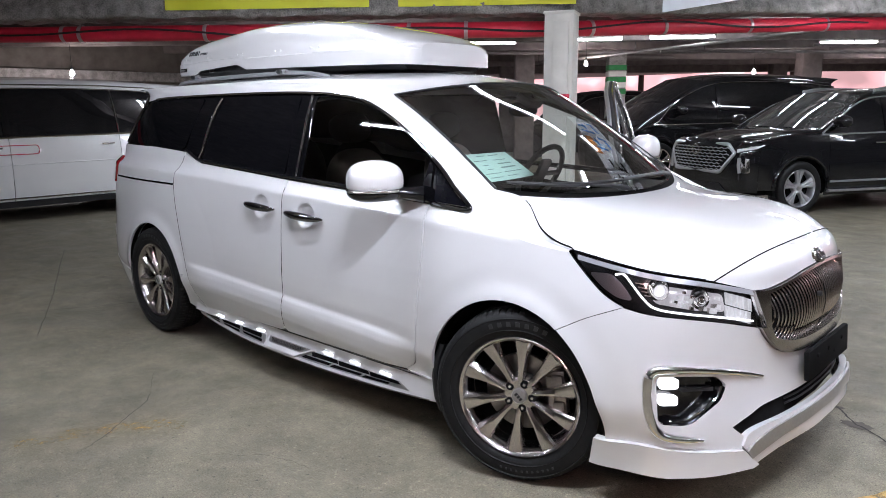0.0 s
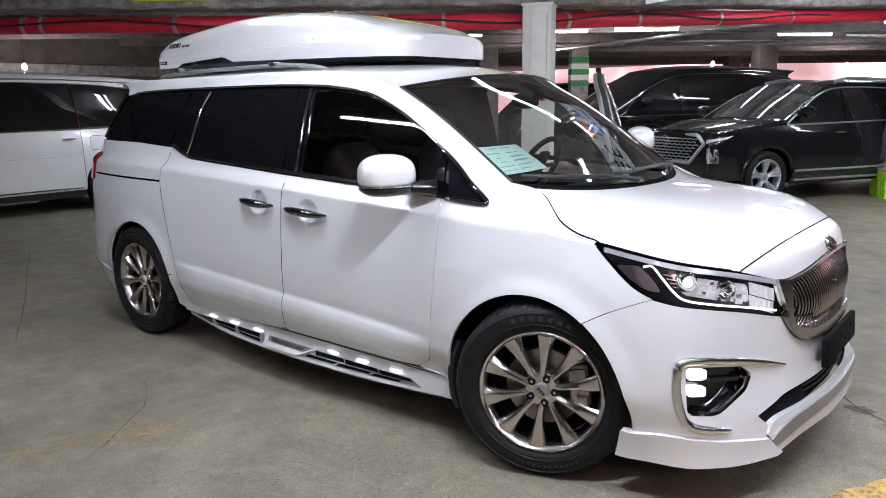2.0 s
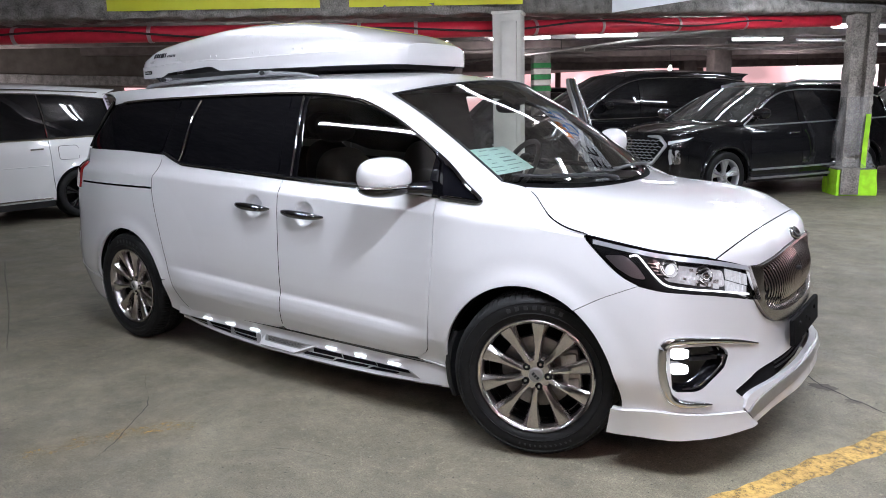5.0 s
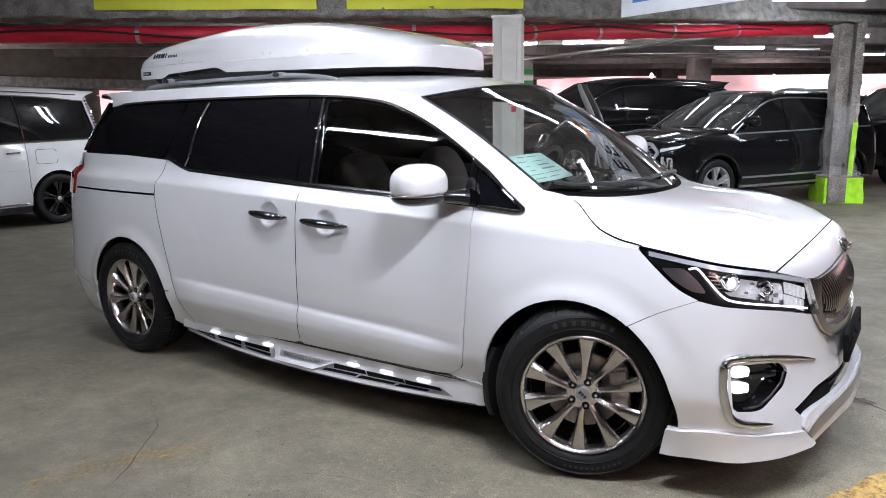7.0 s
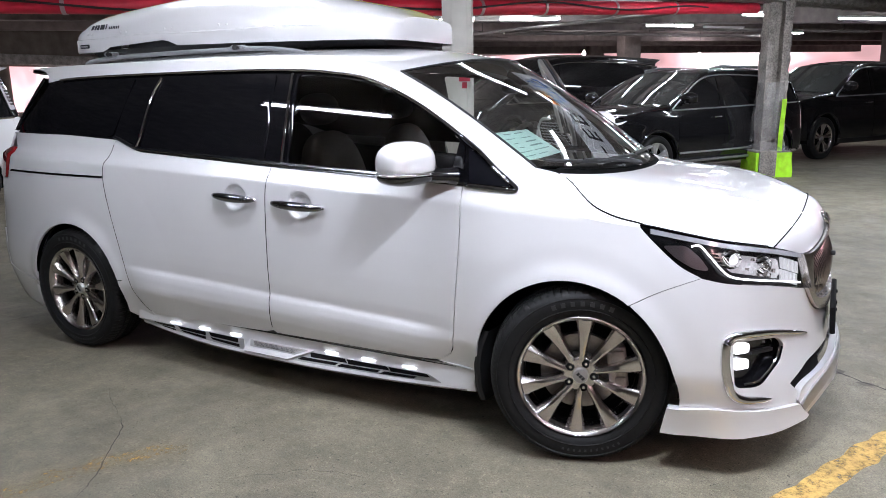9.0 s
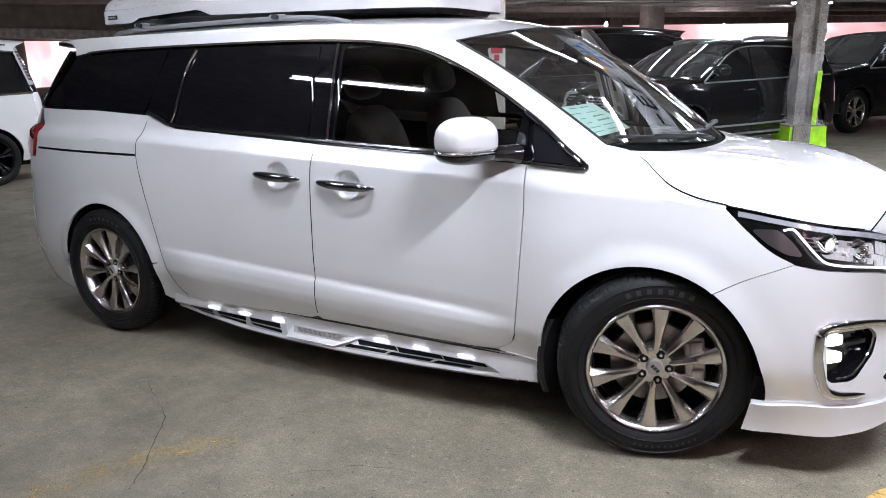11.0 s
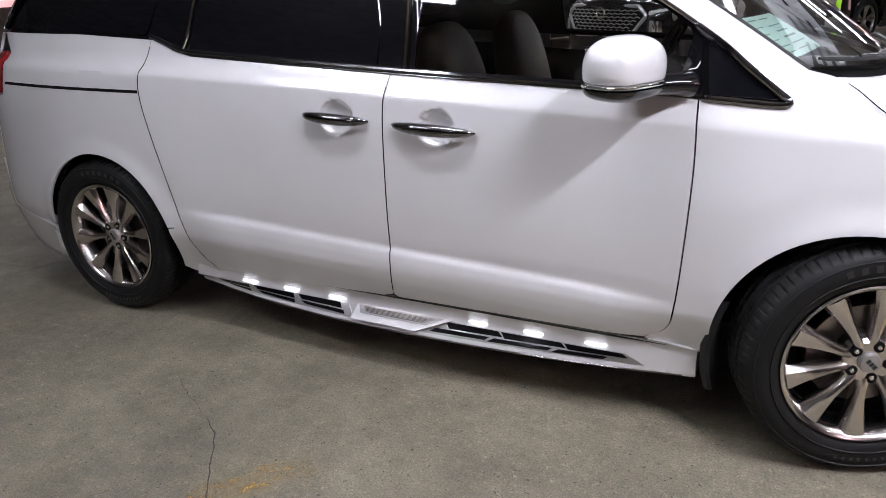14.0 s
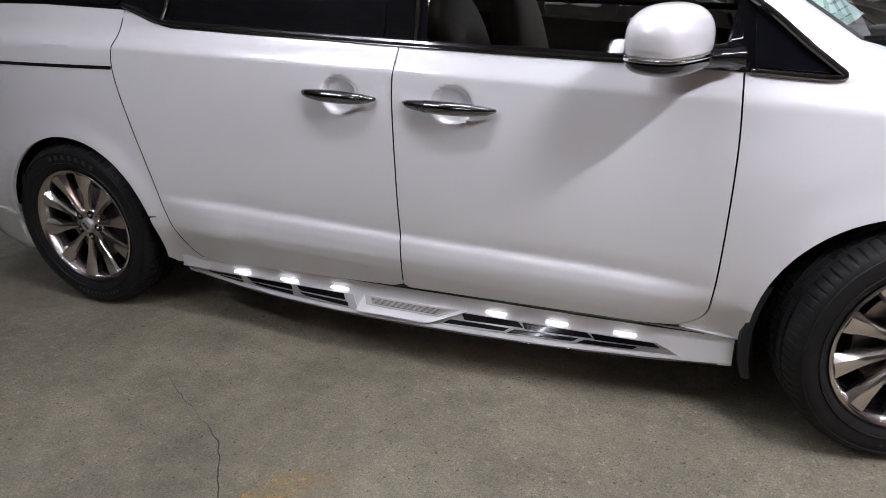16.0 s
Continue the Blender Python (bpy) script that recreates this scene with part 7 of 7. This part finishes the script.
    pair("sill_trim", panel(dense(np.array([(rx + ra, sill - 0.09), (fx - ra, sill - 0.09), (fx - ra, sill), (rx + ra, sill)]), 0.08), Sc, 0.1, lift=0.01), M[p.get("sill_mat", "black")])
    nosep = np.array([(front_u + g, sill - 0.03), (un, sill - 0.03), (un, p["nose_z"]), (front_u + g, sh[-1, 1])])
    pair("front_bumper", panel(dense(nosep, 0.06), Sc, 0.08), paint)
    tailp = np.array([(rear_u - g, bz(rear_u)), (ut, bz(rear_u)), (ut, sill - 0.03), (rear_u - g, sill - 0.03)])
    pair("rear_end", panel(dense(tailp, 0.06), Sc, 0.08), paint)
    pair("rear_window", panel(dense(np.array([(rear_u, bz(rear_u) + 0.01), (rear_u, top[0, 1]), (ut, top[0, 1] + 0.02), (ut, bz(rear_u) + 0.01)]), 0.08), Sc, 0.1), M["car_glass"], "dark glass")
    glass = np.vstack([run_b(top[0, 0] - p.get("glass_back", 0.1), top[-1, 0], 30) + np.array([0, 0.004]), top[::-1][1:]])
    pair("side_glass", panel(glass, Sc, 0.09, lift=-0.008, depth=0), M["car_glass"], "dark tinted side glass")
    P3 = lambda q, l=0.004: [Vector((a[0], a[1] - l, a[2])) for a in Sc(np.array(q)[:, 0], np.array(q)[:, 1])]
    pair("belt_moulding", rod(P3(run_b(top[0, 0], top[-1, 0], 20)), p.get("belt_r", 0.009), 6), M[p.get("belt_mat", "chrome")], "chrome belt moulding")
    pair("window_moulding", rod(P3(top), p.get("top_r", 0.008), 6), M[p.get("top_trim", "chrome")])
    for cx in cuts[1:2]:
        zt = float(np.interp(cx, top[:, 0], top[:, 1]))
        pair("window_pillar", panel(dense(np.array([(cx - 0.05, bz(cx)), (cx + 0.05, bz(cx)), (cx + 0.04, zt), (cx - 0.04, zt)]), 0.08), Sc, 0.1, lift=0.001, depth=0), M["gloss_black"])
    A2 = np.vstack([top, sh[1:]])
    A2 = Sc(A2[:, 0], A2[:, 1])
    kk = len(top) - 1
    ka = int(np.argmin(abs(top[:, 0] - p["roof"][-1][0])))
    B2 = np.vstack([resample(catmull(p["roof"]), 30), resample(catmull(p["pillar"]), 20)[1:], resample(catmull(p["hood"]), 20)[1:]])
    A2 = np.vstack([resample(A2[:ka + 1], 30), resample(A2[ka:kk + 1], 20)[1:], resample(A2[kk:], 20)[1:]])
    gp = np.linalg.norm(B2 - A2, axis=1, keepdims=True)
    pair("upper_body_side", sheet(hermite(A2, np.array([0, 0.35, 0.9]) * gp, B2, np.array([0, 1.0, 0.12]) * gp, 6)), paint, sharp=60)

    def loft(edge, mid, n, m_, nm, mat, lab=""):
        e, c = resample(catmull(edge), n), resample(catmull(mid), n)
        gr = across(lambda t: e[int(round(t * (n - 1)))], lambda t: c[int(round(t * (n - 1)))], 0, 0, n, 0, 17, m_)
        part(nm, make_mesh(nm, *sheet(gr), 60), mat, car, lab)
        return gr
    loft(p["roof"], p["mid_roof"], 20, 2.2, "roof", paint)
    loft(p["pillar"], p["mid_screen"], 10, 2.2, "windscreen", M[p.get("screen", "tint_screen")], "dark windscreen")
    hd = loft(p["hood"], p["mid_hood"], 14, 2.6, "bonnet", paint)
    lipz = Sc(np.linspace(front_u, un, 12), np.linspace(sh[-1, 1], p["nose_z"], 12))
    lipz = np.vstack([lipz, (lipz * np.array([1, -1, 1]))[::-1][1:]])
    if lipz[0, 1] * hd[-1][0][1] < 0:
        lipz = lipz[::-1]
    part("nose_panel", make_mesh("nose_panel", *sheet(np.stack([hd[-1], (resample(lipz, 17) + hd[-1]) / 2 + np.array([0.01, 0, 0.012]), resample(lipz, 17)])), 60), paint, car)
    part("floor_pan", make_mesh("floor_pan", *box(fx - rx + 1.2, 1.6, 0.2, 0.03, pose((fx + rx) / 2, 0, sill + 0.02))), M["cavity"], car)
    for ax in p["axles"]:
        vs, fs = revolve([(ra + 0.012, -0.94), (ra + 0.03, -0.6), (0.02, -0.55)], 24, "y", radians(-12), radians(192))
        pair("wheel_arch_liner", ([(x + ax, y, z + p["r"]) for x, y, z in vs], fs), M["cavity"])
        if p.get("cladding"):
            rr = [(ax + (ra + 0.03) * math.cos(a), p["r"] + (ra + 0.03) * math.sin(a)) for a in np.linspace(radians(0), radians(180), 20)]
            pair("arch_trim", rod(P3(rr, 0.0), 0.028, 8, squash=0.8), M["black"] if p["cladding"] == 1 else paint)
        simple_wheel(car, pose(ax, -p["track"], p["r"]), p["r"], rim_mat)
        simple_wheel(car, pose(ax, p["track"], p["r"], 0, 0, 180), p["r"], rim_mat)
    mx, mz = p["mirror"]
    for s in (-1, 1):
        mo = part("door_mirror", make_mesh("door_mirror", *blob((mx, s * 1.06, mz), (0.09, 0.13, 0.085), (2.8, 2.8, 2.6), None, 18, 12)), paint, car)
        part("mirror_arm", make_mesh("mirror_arm", *rod([(mx, s * 0.98, mz - 0.06), (mx, s * 0.90, mz - 0.09)], 0.03, 8)), M["gloss_black"], mo)
    for cx in cuts[:2]:
        q = P3([(cx + 0.10, bz(cx) - 0.14), (cx + 0.18, bz(cx) - 0.142), (cx + 0.28, bz(cx) - 0.144)], 0.025)
        pair("door_handle", rod(q, 0.013, 8), M[p.get("handle_mat", "chrome")])
    return car, Sc, pair, un, P3


SUV = dict(
    plan=[(2.46, 0.0), (2.44, 0.35), (2.38, 0.64), (2.27, 0.82), (2.05, 0.93), (1.45, 0.975), (0, 0.985), (-1.4, 0.98), (-2.1, 0.94), (-2.36, 0.83), (-2.47, 0.5), (-2.5, 0.0)],
    half=[(0.25, 0.93), (0.4, 0.975), (0.7, 0.985), (0.95, 0.965), (1.08, 0.935), (1.3, 0.875), (1.6, 0.77), (1.72, 0.70)],
    nose=[(0.2, -0.06), (0.4, 0.0), (0.8, 0.0), (0.95, -0.02), (1.08, -0.07)], tail=[(0.2, 0.06), (0.5, 0.0), (1.1, 0.03), (1.65, 0.22)],
    axles=(1.45, -1.45), r=0.378, track=0.86, sill=0.36, nose_z=0.99, front_u=2.12, rear_u=-2.2, cuts=(-1.12, -0.08, 0.98),
    belt=[(-2.4, 1.17), (-1.0, 1.15), (0.0, 1.13), (1.05, 1.115), (1.2, 1.11)], top=[(-2.12, 1.50), (-1.5, 1.585), (-0.6, 1.632), (0.05, 1.622), (0.40, 1.54), (0.75, 1.35), (1.10, 1.125)],
    shoulder=[(1.10, 1.118), (1.5, 1.09), (1.9, 1.05), (2.12, 1.01)],
    roof=[(-2.32, -0.58, 1.655), (-1.6, -0.64, 1.70), (-0.5, -0.66, 1.715), (0.0, -0.67, 1.695), (0.24, -0.70, 1.645)], pillar=[(0.24, -0.70, 1.645), (0.65, -0.75, 1.43), (1.06, -0.80, 1.19)],
    hood=[(1.06, -0.80, 1.19), (1.5, -0.86, 1.14), (1.95, -0.84, 1.08), (2.20, -0.74, 1.02)], mid_roof=[(-2.4, 0, 1.68), (-1.2, 0, 1.755), (-0.2, 0, 1.755), (0.42, 0, 1.69)],
    mid_screen=[(0.42, 0, 1.69), (0.85, 0, 1.46), (1.27, 0, 1.205)], mid_hood=[(1.27, 0, 1.20), (1.8, 0, 1.17), (2.38, 0, 1.06)], mirror=(0.90, 1.29), cladding=2, belt_r=0.013, belt_mat="alloy", top_trim="alloy", top_r=0.012)
TALL = dict(
    plan=[(2.58, 0.0), (2.54, 0.35), (2.44, 0.64), (2.28, 0.84), (2.05, 0.94), (1.5, 0.985), (0, 0.995), (-1.5, 0.99), (-2.2, 0.96), (-2.5, 0.86), (-2.6, 0.5), (-2.63, 0.0)],
    half=[(0.25, 0.94), (0.4, 0.985), (0.7, 0.995), (0.95, 0.985), (1.08, 0.965), (1.4, 0.90), (1.75, 0.80), (1.9, 0.72)],
    nose=[(0.2, -0.05), (0.4, 0.0), (0.7, 0.0), (0.95, -0.09), (1.1, -0.22)], tail=[(0.2, 0.04), (0.5, 0.0), (1.1, 0.02), (1.85, 0.16)],
    axles=(1.63, -1.64), r=0.362, track=0.87, sill=0.30, nose_z=0.90, front_u=2.10, rear_u=-2.35, cuts=(-0.78, 0.50, 1.42),
    belt=[(-2.5, 1.12), (-1.0, 1.085), (0.0, 1.07), (1.4, 1.055), (1.75, 1.05)], top=[(-2.38, 1.74), (-1.5, 1.80), (-0.3, 1.82), (0.6, 1.78), (1.05, 1.62), (1.45, 1.33), (1.76, 1.055)],
    shoulder=[(1.76, 1.05), (1.9, 1.00), (2.02, 0.955), (2.10, 0.92)],
    roof=[(-2.5, -0.62, 1.885), (-1.6, -0.66, 1.925), (-0.3, -0.68, 1.935), (0.5, -0.69, 1.90), (0.85, -0.71, 1.84)], pillar=[(0.85, -0.71, 1.84), (1.3, -0.77, 1.52), (1.75, -0.82, 1.13)],
    hood=[(1.75, -0.82, 1.13), (1.9, -0.84, 1.03), (2.05, -0.82, 0.96), (2.20, -0.74, 0.93)], mid_roof=[(-2.58, 0, 1.91), (-1.2, 0, 1.985), (0.2, 0, 1.98), (1.05, 0, 1.89)],
    mid_screen=[(1.05, 0, 1.89), (1.55, 0, 1.55), (2.02, 0, 1.14)], mid_hood=[(2.02, 0, 1.12), (2.25, 0, 1.04), (2.46, 0, 0.94)], mirror=(1.42, 1.22), doors=("sliding_door", "front_door"), sill_mat="black")

# black SUV with a broad mesh grille
suv, Sa, pair_a, una, P3a = parked_car("suv", "glossy black suv with chrome mesh grille, parked", "car", pose(-0.12, 9.33, 0, 0, 0, -120), SUV, M["black_paint"], M["alloy"])
gro = rounded([(una - 0.50, 0.60), (una + 0.50, 0.60), (una + 0.72, 0.87), (una + 0.60, 0.99), (una - 0.60, 0.99), (una - 0.72, 0.87)], 0.03)


def wide(f):
    """A surface that carries on past the nose's middle to the other side."""
    def g(u, z):
        u = np.asarray(u, float)
        q = f(np.where(u > una, 2 * una - u, u), z)
        return np.where((u > una)[..., None], q * np.array([1, -1, 1]), q)
    return g


gr_a = part("grille", make_mesh("grille", *panel(gro, wide(Sa), 0.06, lift=0.006, depth=0)), M["cavity"], suv, "broad dark grille with chrome mesh")
for row in range(8):
    for c in range(14):
        u0 = una - 0.65 + 0.10 * c + (0.05 if row % 2 else 0)
        z0 = 0.625 + 0.043 * row
        if abs(u0 - una) > np.interp(z0, [0.60, 0.87, 0.99], [0.45, 0.66, 0.56]):
            continue
        q = wide(Sa)(np.array([u0 - 0.042, u0, u0 + 0.042]), np.array([z0, z0 + 0.018, z0])) + np.array([0.014, 0, 0])
        part("mesh_link", make_mesh("mesh_link", *rod([Vector(v) for v in q], 0.007, 5)), M["alloy"], gr_a)
ring_q = wide(Sa)(np.append(gro[:, 0], gro[0, 0]), np.append(gro[:, 1], gro[0, 1])) + np.array([0.012, 0, 0])
part("grille_frame", make_mesh("grille_frame", *rod([Vector(v) for v in ring_q], 0.025, 8)), M["alloy"], gr_a, "satin chrome frame")
part("grille_badge", make_mesh("grille_badge", *moved(revolve([(0.06, 0.0), (0.07, 0.008), (0.08, 0.0)], 24, "x"), pose(2.475, 0, 0.90))), M["chrome"], gr_a)
pair_a("headlight", panel(rounded([(una - 0.93, 0.60), (una - 0.80, 0.60), (una - 0.80, 0.80), (una - 0.92, 0.80)], 0.03), Sa, 0.05, lift=0.006, depth=0.01), M["chrome"], "vertical headlight unit")
pair_a("daytime_light", rod(P3a([(una - 0.775, 0.81), (una - 0.77, 0.70), (una - 0.79, 0.60)], 0.01), 0.022, 8), M["alloy"], "curved light strip")
pair_a("side_marker", panel(rounded([(una - 1.10, 0.985), (una - 0.74, 0.925), (una - 0.74, 0.875), (una - 1.0, 0.935)], 0.01), Sa, 0.05, lift=0.010, depth=0.014), M["alloy"], "slim turn lamp")
pair_a("skid_plate", panel(dense(np.array([(una - 0.6, 0.34), (una, 0.34), (una, 0.44), (una - 0.5, 0.44)]), 0.06), Sa, 0.08, lift=0.02), M["black"])
pair_a("side_step", rod([(-1.0, -1.0, 0.33), (1.0, -1.0, 0.33)], 0.034, 8, squash=0.6), M["alloy"], "bright side step")
pair_a("roof_rail", rod([(-1.9, -0.64, 1.715), (-1.7, -0.65, 1.745), (-0.3, -0.66, 1.765), (0.0, -0.68, 1.72)], 0.026, 8), M["alloy"], "satin roof rail")
pair_a("door_trim", rod(P3a([(-1.0, 0.47), (0.0, 0.46), (0.95, 0.46)], 0.008), 0.016, 6), M["alloy"])

# second black SUV behind the pillar
suv2, Sb, pair_b, unb, P3b = parked_car("suv", "glossy black suv with bright headlights, parked by the pillar", "car", pose(2.12, 14.35, 0, 0, 0, -124) @ Matrix.Diagonal((1, 1, 1.09, 1)), SUV, M["black_paint"], M["rim"])
una = unb
grb = part("grille", make_mesh("grille", *panel(rounded([(unb - 0.55, 0.72), (unb + 0.55, 0.72), (unb + 0.55, 0.99), (unb - 0.55, 0.99)], 0.04), wide(Sb), 0.06, lift=0.006, depth=0)), M["cavity"], suv2, "dark grille with chrome slats")
for k in range(6):
    zz = 0.75 + 0.04 * k
    us = np.linspace(unb - 0.52, unb + 0.52, 9)
    part("slat", make_mesh("slat", *rod([Vector(v) + Vector((0.012, 0, 0)) for v in wide(Sb)(us, us * 0 + zz)], 0.010, 6)), M["satin"], grb)
for du in (0.0, 0.14):
    pair_b("headlight", panel(rounded([(unb - 0.84 + du, 0.78), (unb - 0.72 + du, 0.78), (unb - 0.72 + du, 0.96), (unb - 0.84 + du, 0.96)], 0.02), Sb, 0.05, lift=0.008, depth=0.01), M["chrome"], "square headlight cell")
pair_b("fog_surround", rod(P3b([(unb - 0.66, 0.60), (unb - 0.86, 0.60), (unb - 0.90, 0.52), (unb - 0.70, 0.46)], 0.012), 0.022, 8), M["chrome"], "bright fog lamp surround")
pair_b("skid_plate", panel(dense(np.array([(unb - 0.75, 0.33), (unb, 0.33), (unb, 0.43), (unb - 0.62, 0.43)]), 0.06), Sb, 0.08, lift=0.02), M["satin"])

# tall vans
vanw, Sw, pair_w, unw, P3w = parked_car("van", "white tall van with black wheels and tinted glass, parked", "van", pose(-8.72, 0.352, 0, 0, 0, -90), dict(TALL, handle_mat="chrome", belt_r=0.016, cuts=(-1.24, 0.25, 1.42), belt=[(-2.5, 1.20), (-1.0, 1.175), (0.0, 1.165), (1.4, 1.13), (1.75, 1.06)]), M["white_van"], M["gloss_black"])
pair_w("body_crease", rod(P3w([(-1.2, 0.80), (0.5, 0.79), (1.2, 0.78)], 0.0), 0.007, 6), M["white_van"])
pair_w("sill_moulding", rod(P3w([(-1.2, 0.335), (0.5, 0.335), (1.15, 0.335)], 0.006), 0.011, 6), M["chrome"], "chrome sill strip")
pair_w("window_strip", rod(P3w([(-1.24, 1.19), (-1.24, 1.5), (-1.22, 1.80)], 0.002), 0.012, 6), M["chrome"], "bright strip between the side windows")
pair_w("gutter_strip", rod(P3w([(-2.3, 1.83), (-1.0, 1.868), (0.4, 1.86)], 0.0), 0.010, 6), M["chrome"])
for k in range(9):
    for j in range(3):
        q = np.array([(-2.48 + 0.028 * j, 1.36 + 0.045 * k), (-2.46 + 0.028 * j, 1.36 + 0.045 * k), (-2.46 + 0.028 * j, 1.39 + 0.045 * k), (-2.48 + 0.028 * j, 1.39 + 0.045 * k)])
        pair_w("tail_light_cell", panel(q, Sw, 0.05, lift=0.012, depth=0.01), M["chrome"])
pair_w("tail_light", panel(rounded([(-2.50, 1.30), (-2.38, 1.30), (-2.37, 1.80), (-2.48, 1.80)], 0.02), Sw, 0.06, lift=0.004, depth=0.01), M["amber"], "tall pale tail light of small cells")
pair_w("fuel_flap", rod(P3w(rounded([(-1.66, 0.87), (-1.36, 0.87), (-1.36, 1.07), (-1.66, 1.07)], 0.05), 0.0), 0.003, 6), M["cavity"], "outline of the fuel flap")
pair_w("handle_mark", rod(P3w(np.vstack([rounded([(-0.11, 0.93), (0.60, 0.93), (0.60, 1.05), (-0.11, 1.05)], 0.045), [(-0.11, 0.99)]]), 0.004), 0.006, 6), M["red_sign"], "red painted outline round the door handles")

RAKED = dict(TALL, mirror=(1.42, 1.30), screen="car_glass",
    plan=[(2.92, 0.0), (2.88, 0.35), (2.77, 0.64), (2.58, 0.84), (2.30, 0.94), (1.5, 0.985), (0, 0.995), (-1.5, 0.99), (-2.2, 0.96), (-2.5, 0.86), (-2.6, 0.5), (-2.63, 0.0)],
    axles=(1.80, -1.64), front_u=2.42, belt=[(-2.5, 1.12), (-1.0, 1.085), (0.0, 1.07), (1.4, 1.055), (2.15, 1.05)],
    top=[(-2.38, 1.74), (-1.5, 1.80), (-0.3, 1.82), (0.55, 1.78), (1.10, 1.62), (1.65, 1.34), (2.12, 1.055)], shoulder=[(2.12, 1.05), (2.22, 1.00), (2.34, 0.955), (2.42, 0.92)],
    roof=[(-2.5, -0.62, 1.885), (-1.6, -0.66, 1.925), (-0.3, -0.68, 1.935), (0.4, -0.69, 1.90), (0.78, -0.71, 1.84)], pillar=[(0.78, -0.71, 1.84), (1.45, -0.77, 1.52), (2.10, -0.82, 1.13)],
    hood=[(2.10, -0.82, 1.13), (2.24, -0.84, 1.03), (2.38, -0.82, 0.96), (2.52, -0.74, 0.93)], mid_roof=[(-2.58, 0, 1.91), (-1.2, 0, 1.985), (0.2, 0, 1.98), (1.0, 0, 1.89)],
    mid_screen=[(1.0, 0, 1.89), (1.72, 0, 1.55), (2.38, 0, 1.14)], mid_hood=[(2.38, 0, 1.12), (2.58, 0, 1.04), (2.79, 0, 0.94)])
parked_car("van", "glossy black tall van with tinted glass, parked", "van", pose(-3.45, 12.7, 0, 0, 0, -122) @ Matrix.Diagonal((1.04, 1.02, 1.10, 1)), RAKED, M["black_paint"], M["rim"])

# a third dark van, far back beyond the open door
parked_car("van", "dark tall van parked far back in the deck", "van", pose(-8.4, 16.4, 0, 0, 0, -122), TALL, M["black_paint"], M["gloss_black"])
